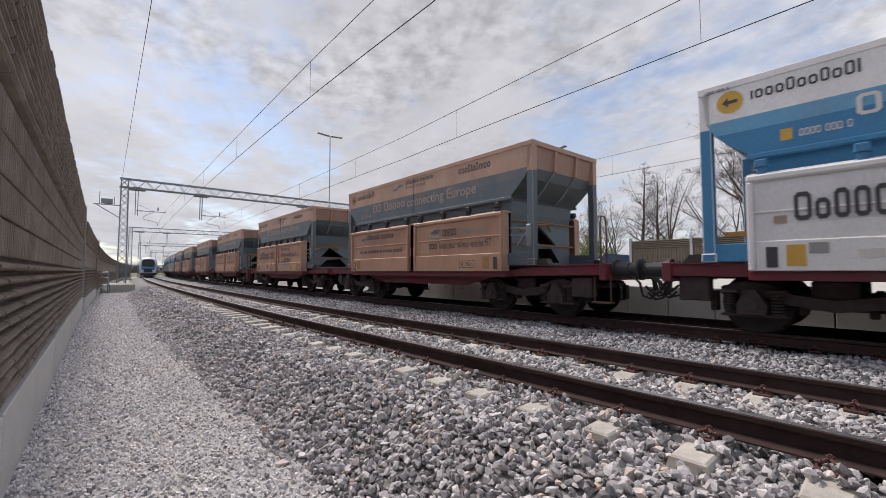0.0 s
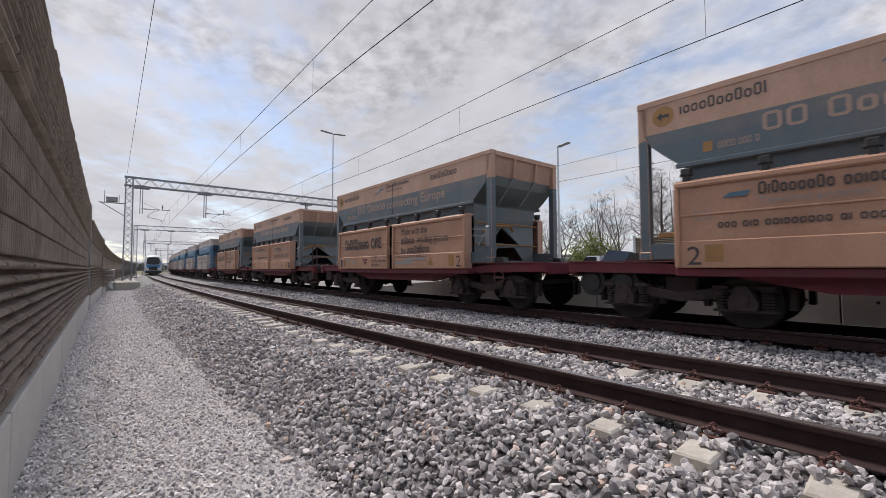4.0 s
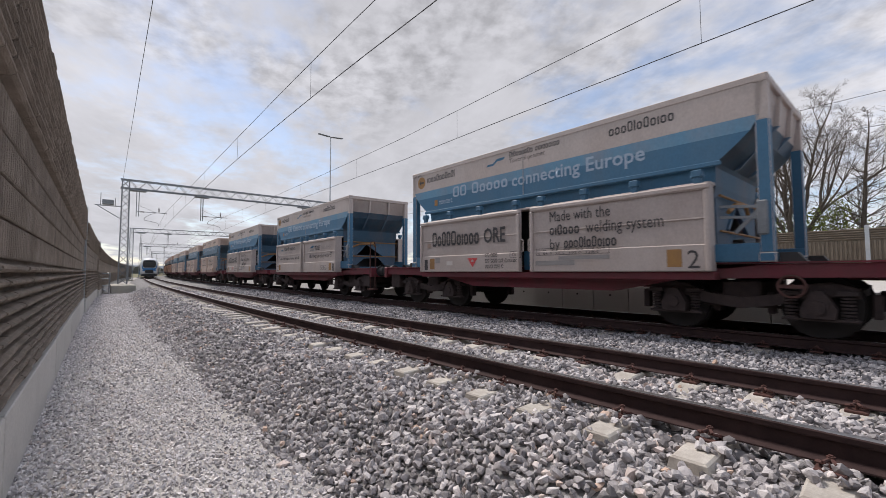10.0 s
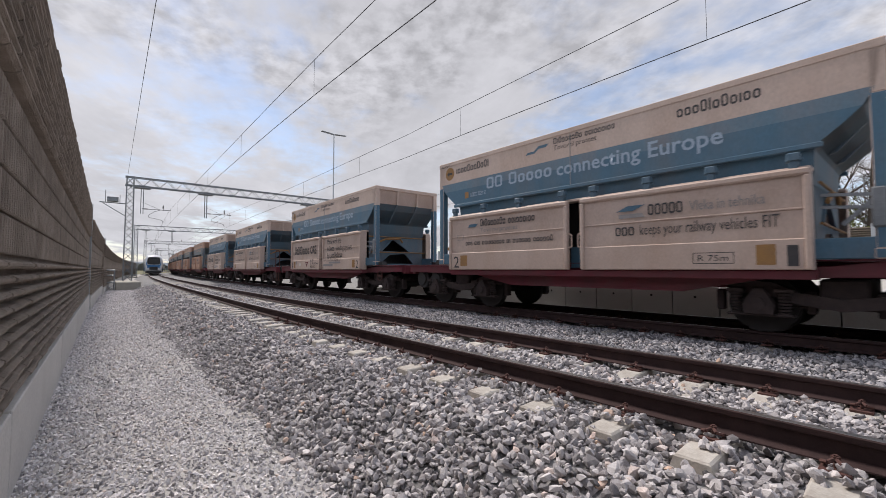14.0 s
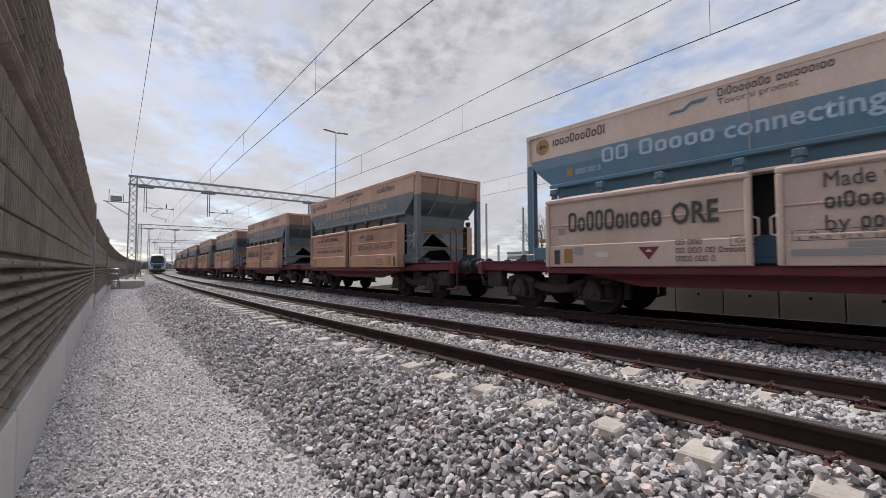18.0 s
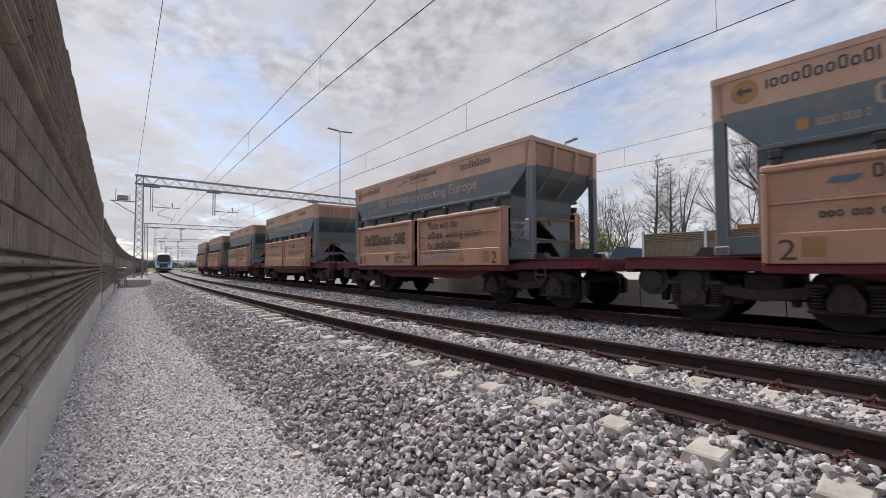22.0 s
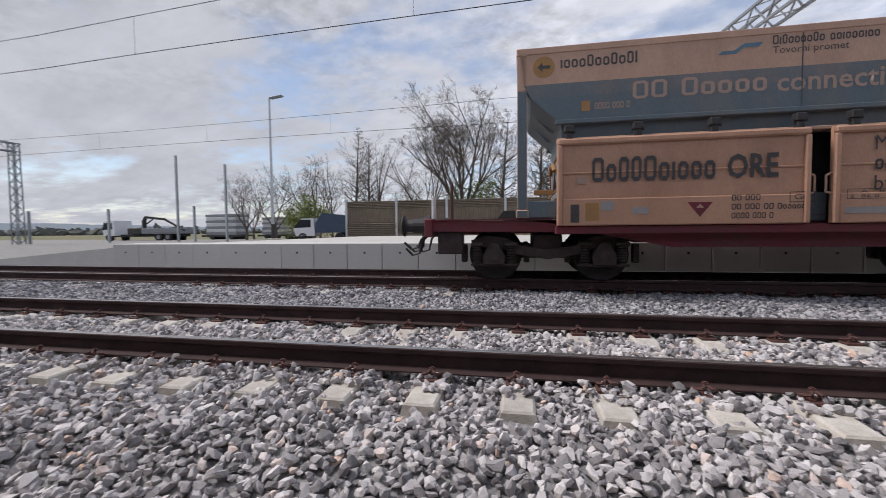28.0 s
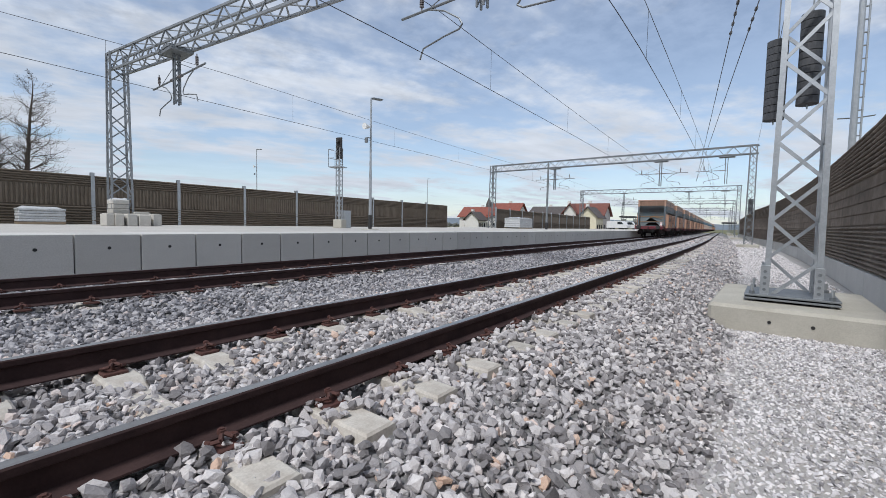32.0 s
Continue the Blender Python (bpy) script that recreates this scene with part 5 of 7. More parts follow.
        mark(plate([(-0.2, -0.12), (0.25, -0.12), (0.2, -0.05), (-0.2, -0.05)]), 5.32, 1.94, M_GREYTXT, flap)
        put("shop", 5.62, 6.15, 1.84, 0.18, dark, flap); put("vleka", 6.25, 7.20, 1.85, 0.15, M_GREYTXT, flap)
        put("shop_short", 5.05, 5.38, 1.52, 0.15, dark, flap); put("keeps", 5.48, 7.35, 1.52, 0.17, dark, flap)
        put("one", 7.42, 7.54, 0.98, 0.28, dark, low)
        patch(7.08, 7.30, 1.00, 1.28, yel, low)
        put("r75", 6.35, 6.75, 1.06, 0.09, dark, low)
        outline(6.28, 6.82, 1.02, 1.19, 0.010, dark)
    return u


PAIR = 24.55          # from one wagon to the next
INNER = 11.95         # from one half to the other
STATES = {11: ("fresh", "dusty"), 7: ("clean", "clean"), 6: ("clean", "clean"), 5: ("worn", "worn"), 4: ("worn", "worn")}
units, protos = [], {}
for n_ in range(12):
    st = STATES.get(n_, ("dusty", "dusty"))
    for kind, state, d in (("ore", st[0], n_ * PAIR - (0.95 if n_ == 11 else 0.0)), ("workshop", st[1], n_ * PAIR + INNER)):
        if (kind, state) not in protos:
            protos[kind, state] = ob = train_unit(kind, state, 0.95 if n_ == 11 and kind == "ore" else 0.0)
        else:
            ob = copy_thing(protos[kind, state], pose(0, 0, 0))
        units.append((ob, d + HALF))

# tail board on the last wagon
bm = bmesh.new()
box(bm, -0.02, 0.02, -0.11, 0.11, 0, 0.40, 0.01)
tail = part("tail_board", bm, M_WHITE, units[0][0], "white and red tail board", m=pose(-HALF - 1.45, -1.08, 1.07))
for z, pts in ((0.10, 1), (0.30, -1)):
    bm = bmesh.new()
    v = [bm.verts.new(c) for c in ((-0.025, -0.08, z - 0.065 * pts), (-0.025, 0.08, z - 0.065 * pts), (-0.025, 0, z + 0.065 * pts))]
    bm.faces.new(v)
    part("red_triangle", bm, M_RED, tail)

# the rear corner of the last wagon: seconds, metres along x
RUN = [(0, -270.3), (2, -252.82), (5.5, -221.75), (6, -217.35), (9, -189.88), (11, -171.2), (12, -161.54), (13, -151.85), (14, -142.35), (17, -112.87), (19, -92.95), (21, -72.6), (23, -51.9), (24, -41.57), (27, -10.19), (28, 0.56), (28.5, 6.08), (29, 11.88), (30, 23.5), (31, 35.75), (32, 48.55)]
RUN_FIT = np.polyfit([(t - 16) / 16 for t, _ in RUN], [s for _, s in RUN], 5)
RUN_REST = [s - float(np.polyval(RUN_FIT, (t - 16) / 16)) for t, s in RUN]


def run(t):
    return float(np.polyval(RUN_FIT, (t - 16) / 16) + np.interp(t, [a for a, _ in RUN], RUN_REST))


def motions():
    """The ore train rolls by along the platform track and gathers speed."""
    for ob, d in units:
        walk(ob, [(t, at(run(t) + d, FAR, RAIL_Z)) for t in range(0, 33)])


# ---- loose stones ----
def stone_material(name, stops, bump):
    """Grey stone, each piece of its own shade."""
    m = mat(name, (0.71, 0.695, 0.705), (0.84, 0.825, 0.83), scale=14, rough=0.9, bump=bump, fine=120)
    n, l = m.node_tree.nodes, m.node_tree.links
    geo = n.new("ShaderNodeNewGeometry")
    ramp = n.new("ShaderNodeValToRGB")
    els = ramp.color_ramp.elements
    while len(els) < len(stops):
        els.new(0.5)
    for e, (p, c) in zip(els, stops):
        e.position, e.color = p, (*c, 1)
    l.new(geo.outputs["Random Per Island"], ramp.inputs[0])
    mul = n.new("ShaderNodeMix"); mul.data_type, mul.blend_type = "RGBA", "MULTIPLY"
    mul.inputs["Factor"].default_value = 1.0
    hsv = next(x for x in n if x.type == "HUE_SAT")
    l.new(hsv.outputs[0], mul.inputs["A"]); l.new(ramp.outputs[0], mul.inputs["B"])
    l.new(mul.outputs["Result"], n["Principled BSDF"].inputs["Base Color"])
    return m


M_STONES = stone_material("crushed_stone", [(0.0, (0.22, 0.212, 0.215)), (0.25, (0.42, 0.405, 0.41)), (0.5, (0.60, 0.58, 0.585)), (0.72, (0.72, 0.70, 0.695)), (0.93, (0.90, 0.87, 0.855)), (0.975, (0.84, 0.72, 0.66)), (0.995, (0.80, 0.58, 0.44))], 0.5)
M_STONES_GRIMY = stone_material("grimy_crushed_stone", [(0.0, (0.13, 0.13, 0.14)), (0.3, (0.30, 0.30, 0.318)), (0.6, (0.45, 0.445, 0.465)), (0.9, (0.66, 0.65, 0.66)), (0.98, (0.58, 0.52, 0.50))], 0.5)
M_CHIPS = stone_material("gravel_chips", [(0.0, (0.30, 0.292, 0.30)), (0.3, (0.74, 0.725, 0.73)), (0.7, (0.98, 0.96, 0.965)), (0.95, (1.12, 1.09, 1.08)), (0.99, (0.78, 0.68, 0.61))], 0.2)

PHI = (1 + 5 ** 0.5) / 2
ICO_V = np.array([(-1, PHI, 0), (1, PHI, 0), (-1, -PHI, 0), (1, -PHI, 0), (0, -1, PHI), (0, 1, PHI), (0, -1, -PHI), (0, 1, -PHI), (PHI, 0, -1), (PHI, 0, 1), (-PHI, 0, -1), (-PHI, 0, 1)]) / 1.902
ICO_F = np.array([(0, 11, 5), (0, 5, 1), (0, 1, 7), (0, 7, 10), (0, 10, 11), (1, 5, 9), (5, 11, 4), (11, 10, 2), (10, 7, 6), (7, 1, 8), (3, 9, 4), (3, 4, 2), (3, 2, 6), (3, 6, 8), (3, 8, 9), (4, 9, 5), (2, 4, 11), (6, 2, 10), (8, 6, 7), (9, 8, 1)])
OCT_V = np.array([(1, 0, 0), (-1, 0, 0), (0, 1, 0), (0, -1, 0), (0, 0, 1), (0, 0, -1)], float)
OCT_F = np.array([(0, 2, 4), (2, 1, 4), (1, 3, 4), (3, 0, 4), (2, 0, 5), (1, 2, 5), (3, 1, 5), (0, 3, 5)])


def stones(name, centres, sizes, base_v, base_f, material, label, category, rng):
    """Many angular stones in one mesh: each is a crooked, flattened solid, turned at random."""
    n, nv = len(centres), len(base_v)
    co = base_v[None] * (1 + rng.uniform(-0.36, 0.26, (n, nv, 1))) + rng.normal(0, 0.13, (n, nv, 3))
    co *= rng.uniform(0.62, 1.22, (n, 1, 3)) * np.array([1.15, 1.0, 0.72])
    q = rng.normal(size=(n, 4)) * np.array([1.0, 0.45, 0.45, 1.0])
    q /= np.linalg.norm(q, axis=1)[:, None]
    w, x, y, z = q.T
    rot = np.stack([1 - 2 * (y * y + z * z), 2 * (x * y - z * w), 2 * (x * z + y * w), 2 * (x * y + z * w), 1 - 2 * (x * x + z * z), 2 * (y * z - x * w),
                    2 * (x * z - y * w), 2 * (y * z + x * w), 1 - 2 * (x * x + y * y)], 1).reshape(n, 3, 3)
    co = np.einsum("nij,nvj->nvi", rot, co) * sizes[:, None, None] + centres[:, None, :]
    faces = (base_f[None] + (np.arange(n) * nv)[:, None, None]).reshape(-1)
    me = bpy.data.meshes.new(name)
    me.vertices.add(n * nv)
    me.vertices.foreach_set("co", co.reshape(-1))
    me.loops.add(len(faces))
    me.loops.foreach_set("vertex_index", faces.astype(np.int32))
    me.polygons.add(len(faces) // 3)
    me.polygons.foreach_set("loop_start", np.arange(0, len(faces), 3, dtype=np.int32))
    me.polygons.foreach_set("use_smooth", np.zeros(len(faces) // 3, dtype=bool))
    me.update(calc_edges=True)
    me.materials.append(material)
    return tagged(new(name, me), label, category, kind="stuff")


def scatter(rng, x0, x1, o0, o1, step, jitter=0.45):
    gx, go = np.meshgrid(np.arange(x0, x1, step), np.arange(o0, o1, step))
    gx, go = gx.ravel(), go.ravel()
    return gx + rng.uniform(-jitter, jitter, gx.size) * step, go + rng.uniform(-jitter, jitter, go.size) * step


BZ_O, BZ_Z = [o for o, _ in BALLAST], [z for _, z in BALLAST]


def lay(x, o, lift):
    """World places on the ballast for places along and across the track."""
    a = bend(x)
    z = np.interp(o, BZ_O, BZ_Z) + swell(x, o) + lift
    return np.stack([x - o * np.sin(a), yc(x) + o * np.cos(a), z], 1)


def keep_off(rng, x, o):
    """No stones on the rails; few on the shown ends of the near track's sleepers."""
    ok = np.ones(len(x), bool)
    for c in (0.0, FAR):
        for s in (-0.7535, 0.7535):
            ok &= np.abs(o - c - s) > 0.062
    near = np.abs(((x + 0.3) % 0.6) - 0.3) < 0.125
    shown = near & (np.abs(o) < 1.36) & (np.abs(o) > 0.50)
    hidden = rng.uniform(size=len(x)) < np.where((o > 0.30) & (o < 0.70), 0.12, np.where(np.abs(o) < 1.09, 0.92, np.where(np.abs(o) > 1.27, 0.3, 0.10)))
    ok &= ~shown | hidden
    return ok


rng = np.random.default_rng(7)
for x0, x1, o0, o1, step, size, bv, bf in ((-6.0, 7.5, -2.72, 3.4, 0.0455, (0.020, 0.038), ICO_V, ICO_F), (-6.0, 7.5, 3.4, 6.15, 0.056, (0.024, 0.040), OCT_V, OCT_F),
                                          (-14, -6.0, -2.72, 6.15, 0.062, (0.026, 0.044), OCT_V, OCT_F), (-36, -14.0, -2.72, 6.15, 0.090, (0.036, 0.058), OCT_V, OCT_F), (7.5, 16, -2.72, 6.15, 0.062, (0.026, 0.044), OCT_V, OCT_F), (16, 34, -2.72, 6.15, 0.090, (0.036, 0.058), OCT_V, OCT_F), (34, 80, -2.72, 6.15, 0.13, (0.05, 0.08), OCT_V, OCT_F)):
    x, o = scatter(rng, x0, x1, o0, o1, step)
    edge = rng.uniform(size=len(x)) < np.clip((o + 2.85) / 0.35, 0.15, 1)
    ok = keep_off(rng, x, o) & edge
    x, o = x[ok], o[ok]
    s = rng.uniform(*size, len(x)) * np.where(rng.uniform(size=len(x)) < 0.12, 1.3, 1.0)
    lift = s * 0.35 + rng.uniform(-0.01, 0.014, len(x))
    far_side = o + rng.uniform(-0.12, 0.12, len(x)) > 1.1
    for pick, mt, words in ((~far_side, M_STONES, "grey crushed ballast stones heaped round the sleepers"), (far_side, M_STONES_GRIMY, "darker grimy ballast stones of the platform track")):
        if pick.any():
            stones("ballast_stones", lay(x[pick], o[pick], lift[pick]), s[pick], bv, bf, mt, words, "ballast", rng)
# a second, looser layer on the shoulder and between the sleepers
x, o = scatter(rng, -7, 8.5, -2.5, 2.2, 0.11)
ok = keep_off(rng, x, o) & ~((np.abs(((x + 0.3) % 0.6) - 0.3) < 0.14) & (np.abs(o) < 1.4) & (np.abs(o) > 0.45))
x, o = x[ok], o[ok]
s = rng.uniform(0.021, 0.040, len(x))
stones("ballast_stones", lay(x, o, s * 0.3 + 0.032), s, ICO_V, ICO_F, M_STONES, "loose grey ballast stones on top of the bed", "ballast", rng)

# stones heaped over the sleepers along the near track's rails
for o0, o1 in ((-1.08, -0.84), (0.84, 1.05), (-0.67, -0.44)):
    x, o = scatter(rng, -6.5, 8.0, o0, o1, 0.058)
    ok = (np.abs(((x + 0.3) % 0.6) - 0.3) < 0.16) & (rng.uniform(size=len(x)) < (0.85 if abs(o0 + o1) > 1.5 else 0.6))
    x, o = x[ok], o[ok]
    s = rng.uniform(0.022, 0.040, len(x))
    p = lay(x, o, 0)
    p[:, 2] = s * 0.45 + rng.uniform(0.0, 0.02, len(x))
    stones("ballast_stones", p, s, ICO_V, ICO_F, M_STONES, "grey ballast stones spilt over the sleepers", "ballast", rng)

# fine gravel of the path
for x0, x1, step, size in ((-6.5, 9.0, 0.034, (0.012, 0.025)), (-20, -6.5, 0.046, (0.014, 0.028)), (-40, -20, 0.075, (0.022, 0.042)), (9.0, 30, 0.055, (0.016, 0.032)), (30, 75, 0.11, (0.03, 0.06))):
    x, o = scatter(rng, x0, x1, -4.9, -1.9, step)
    edge = np.interp(x, [-18.0, -6.0], [-2.05, -2.42]) + 0.10 * np.sin(x * 1.9) + 0.06 * np.sin(x * 4.7)
    ok = rng.uniform(size=len(x)) < np.clip((edge - o) / 0.35, 0.0, 1.0)
    x, o = x[ok], o[ok]
    s = rng.uniform(*size, len(x))
    p = lay(x, o, 0)
    p[:, 2] = np.where(o > -2.6, np.maximum(p[:, 2] + 0.012, -0.515), -0.515) + rng.uniform(-0.2, 0.5, len(x)) * s
    stones("path_gravel", p, s, OCT_V, OCT_F, M_CHIPS, "pale fine crushed gravel of the footpath", "gravel", rng)


# ---- yard behind the platform's end, distance ----
bm = bmesh.new()
sweep(bm, [(6.35, -0.05), (9.5, 0.08), (40.0, 0.10), (55.0, -0.2)], spread(-120, -10.9, 4), 0.0, closed=False)
tagged(part("yard", bm, M_SOIL, None, smooth=True), "gravel building yard beside the tracks", "ground", kind="structure")

# wood colour paled towards grey to stand for haze over the distance
M_WOOD_FAR = mat("far_wood", (0.085, 0.090, 0.085), (0.12, 0.122, 0.105), scale=0.08, rough=1.0, fine=0.6, island=0.25)
# the blue of distant haze is mixed into the hills' colour
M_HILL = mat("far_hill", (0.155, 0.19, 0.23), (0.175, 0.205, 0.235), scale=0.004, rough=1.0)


def woods():
    """A far belt of wood, in clumps of uneven height."""
    r = np.random.default_rng(3)
    n = 1500
    az = np.concatenate([r.uniform(math.radians(20), math.radians(112), n // 2), r.uniform(math.radians(-70), math.radians(20), n // 2)])
    d = r.uniform(380, 620, n)
    h = r.uniform(1.2, 3.0, n) * (1 + 0.4 * np.sin(az * 9))
    c = np.stack([-np.sin(az) * d, np.cos(az) * d, h * 0.7 - 0.8], 1)
    stones("far_wood", c, h * 1.5, ICO_V, ICO_F, M_WOOD_FAR, "far belt of leafless wood along the fields, greyed for haze", "trees", r)


woods()
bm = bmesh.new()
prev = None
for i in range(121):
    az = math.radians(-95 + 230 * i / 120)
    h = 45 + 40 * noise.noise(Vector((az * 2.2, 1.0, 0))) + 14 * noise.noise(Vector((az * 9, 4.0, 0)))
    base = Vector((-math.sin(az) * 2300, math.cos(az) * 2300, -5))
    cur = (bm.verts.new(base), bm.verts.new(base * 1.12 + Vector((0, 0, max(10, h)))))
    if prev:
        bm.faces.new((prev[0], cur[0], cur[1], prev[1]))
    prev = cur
tagged(part("backdrop", bm, M_HILL, None, smooth=True), "low hills on the horizon, tinted blue-grey for haze", "hills", kind="structure")

# ---- trees ----
M_BARK = mat("bark", (0.075, 0.060, 0.050), (0.13, 0.108, 0.09), scale=8, rough=0.95, bump=0.8, fine=30)
M_TWIG = mat("twigs", (0.095, 0.078, 0.066), (0.15, 0.125, 0.108), scale=6, rough=0.95)
M_LEAF = mat("young_leaves", (0.13, 0.17, 0.035), (0.20, 0.22, 0.06), scale=3, rough=0.8, island=0.35)


def tube(verts, faces, a, b, r0, r1, seg):
    d = b - a
    q = d.to_track_quat("Z", "Y").to_matrix()
    k = len(verts)
    for p, r in ((a, r0), (b, r1)):
        for i in range(seg):
            verts.append(p + q @ Vector((r * math.cos(2 * math.pi * i / seg), r * math.sin(2 * math.pi * i / seg), 0)))
    for i in range(seg):
        j = (i + 1) % seg
        faces.append((k + i, k + j, k + seg + j, k + seg + i))


def grown_tree(height, limbs, lean, fork, reach, forks, seed):
    """A leafless tree: trunk and limbs as one mesh, branches and twigs as another. One limb makes a straight leader with
    side branches of that reach; several limbs rise from the fork, lean outwards and part again."""
    r = random.Random(seed)
    tv, tf, cv, cf = [], [], [], []

    def sideways(d):
        a = r.uniform(0, 2 * math.pi)
        e = d.orthogonal().normalized()
        return e * math.cos(a) + d.cross(e) * math.sin(a)

    def twig(p, d, length, rad, level):
        n = 4 if level < 2 else 3
        for k in range(n):
            d = (d + Vector((r.gauss(0, 0.13), r.gauss(0, 0.13), 0.05 + r.gauss(0, 0.10)))).normalized()
            q = p + d * length / n
            tube(cv, cf, p, q, rad, rad * 0.8, 3)
            p, rad = q, max(0.005, rad * 0.8)
            if level < 2:
                for _ in range(1 + (r.random() < (0.45 if limbs == 1 else 0.3))):
                    twig(p, (d * 0.8 + sideways(d) * r.uniform(0.5, 0.9)).normalized(), length * r.uniform(0.35, 0.6), max(0.005, rad * 0.6), level + 1)

    def bough(p, d, length, rad, forks, twigs, up):
        n = max(6, int(length / 0.55))
        parts = {int(n * f) for f in (0.28, 0.5, 0.7)[:forks]}
        for k in range(n):
            w = 0.035 if limbs == 1 else 0.075
            d = (d + Vector((r.gauss(0, w), r.gauss(0, w), up + r.gauss(0, 0.03)))).normalized()
            q = p + d * length / n
            r0, r1 = max(0.012, rad * (1 - k / n) ** 0.8), max(0.010, rad * (1 - (k + 1) / n) ** 0.8)
            tube(tv, tf, p, q, r0, r1, 7 if rad > 0.12 else 5)
            p = q
            t = (k + 1) / n
            if limbs == 1 or t > 0.22:
                env = (min(1.0, 0.35 + 2.2 * t) * (1 - t) ** 0.7 + 0.12) if limbs == 1 else 0.5 + 0.5 * (1 - t)
                for _ in range(twigs):
                    sd = sideways(d)
                    twig(p, (d * (0.45 if limbs == 1 else 0.6) + sd * 0.85).normalized(), reach * env * r.uniform(0.55, 1.15), max(0.008, r1 * 0.35), 0)
            if k in parts:
                sd = sideways(d)
                sd.z *= 0.4
                bough(p, (d + sd * r.uniform(0.42, 0.75)).normalized(), length * (1 - t) * r.uniform(0.9, 1.15), r1 * 0.78, forks - 1, twigs, up)
    base = height * 0.0145 + 0.04
    top = height * fork
    tube(tv, tf, Vector((0, 0, -0.5)), Vector((0.03, 0, top * 0.5)), base * 1.35, base * 1.08, 9)
    tube(tv, tf, Vector((0.03, 0, top * 0.5)), Vector((0, 0.03, top)), base * 1.08, base, 9)
    for i in range(limbs):
        a = 2 * math.pi * (i + r.uniform(-0.25, 0.25)) / limbs
        out = 0.03 if limbs == 1 else lean * r.uniform(0.55, 1.2) * (0.3 if i == 0 else 1.0)
        z = top * (1.0 if limbs == 1 else r.uniform(0.75, 1.0))
        d = Vector((math.cos(a) * out, math.sin(a) * out, 1.0)).normalized()
        bough(Vector((0, 0.02, z)), d, (height - z) * (1.0 if i == 0 else r.uniform(0.84, 0.97) if i < 3 else r.uniform(0.58, 0.82)) * math.sqrt(1 + 0.4 * out * out), base * (0.95 if limbs == 1 else 0.64), forks, 4 if limbs == 1 else 1, 0.09 if limbs == 1 else 0.03)
    made = []
    for name, v, f, m in (("trunk", tv, tf, M_BARK), ("crown", cv, cf, M_TWIG)):
        me = bpy.data.meshes.new(name)
        me.from_pydata(v, [], f)
        me.materials.append(m)
        made.append(me)
    return made


TREES = [grown_tree(15.4, 10, 0.62, 0.17, 1.6, 3, 14), grown_tree(9.5, 4, 0.70, 0.18, 1.6, 2, 5), grown_tree(12.5, 1, 0.0, 0.12, 2.6, 0, 8), grown_tree(12.2, 2, 0.20, 0.06, 2.0, 1, 21)]
TREE_WORDS = ["large leafless tree with many rising limbs", "leafless tree with crooked spreading branches", "slender leafless tree with one straight stem", "slender leafless tree with two upright stems"]


def tree(k, x, y, size, turn, z=0.0):
    t = thing("tree", pose(x, y, z, 0, 0, turn), TREE_WORDS[k] + " behind the wall", "tree", "bare trees")
    t.scale = (size, size, size)
    part("trunk", TREES[k][0], None, t)
    part("crown", TREES[k][1], None, t)


for k, x, y, size, turn in ((0, -6.6, 42, 1.0, 20), (1, -10.6, 43, 1.05, 40), (2, -2.7, 42, 1.0, 80), (2, 1.1, 42, 0.98, 10), (2, 2.0, 43, 0.97, 130), (2, 3.5, 42, 0.93, 200), (2, 4.5, 44, 0.90, 250), (2, 5.8, 42, 0.86, 60),
                            (2, -18.3, 42, 0.95, 150), (2, -17.1, 43, 0.86, 20), (3, -15.5, 42, 0.86, 70), (1, -12.1, 44, 0.66, 290), (1, -24.0, 43, 0.95, 0), (3, -21.6, 43, 0.76, 290), (1, -28.7, 43, 0.84, 120), (1, -32.6, 43, 0.82, 200),
                            (1, -27.0, 50, 0.80, 320), (3, -14.0, 47, 0.62, 100), (1, -37, 50, 0.7, 60), (2, 12.5, 60, 0.42, 30), (3, 2.9, 44, 0.86, 320)):
    tree(k, x, y, size, turn)


def bush(x, y, w, h, seed, label):
    """A willow in first leaf: thin stems and many small leaf faces that hang in strands."""
    r = random.Random(seed)
    t = thing("willow", pose(x, y, 0), label, "shrub", "green willows")
    sv, sf, lv, lf = [], [], [], []
    for _ in range(70):
        a, rr = r.uniform(0, 2 * math.pi), w / 2 * math.sqrt(r.random())
        top = Vector((rr * math.cos(a), rr * math.sin(a), h * r.uniform(0.55, 1.0) * (1 - 0.35 * (rr / (w / 2)) ** 2)))
        tube(sv, sf, Vector((top.x * 0.15, top.y * 0.15, -0.2)), top, 0.035, 0.01, 3)
        for _ in range(60):
            c = top + Vector((r.gauss(0, 0.35), r.gauss(0, 0.35), -abs(r.gauss(0, h * 0.22)) + 0.2))
            c.z = max(c.z, 0.1)
            u = Vector((r.gauss(0, 1), r.gauss(0, 1), r.gauss(0, 1))).normalized() * r.uniform(0.07, 0.15)
            v = Vector((r.gauss(0, 1), r.gauss(0, 1), r.gauss(0, 1))).normalized() * r.uniform(0.045, 0.09)
            k = len(lv)
            lv += [c - u, c + v, c + u, c - v]
            lf.append((k, k + 1, k + 2, k + 3))
    for name, vv, ff, m in (("trunk", sv, sf, M_BARK), ("leaves", lv, lf, M_LEAF)):
        me = bpy.data.meshes.new(name)
        me.from_pydata(vv, [], ff)
        me.materials.append(m)
        part(name, me, None, t)


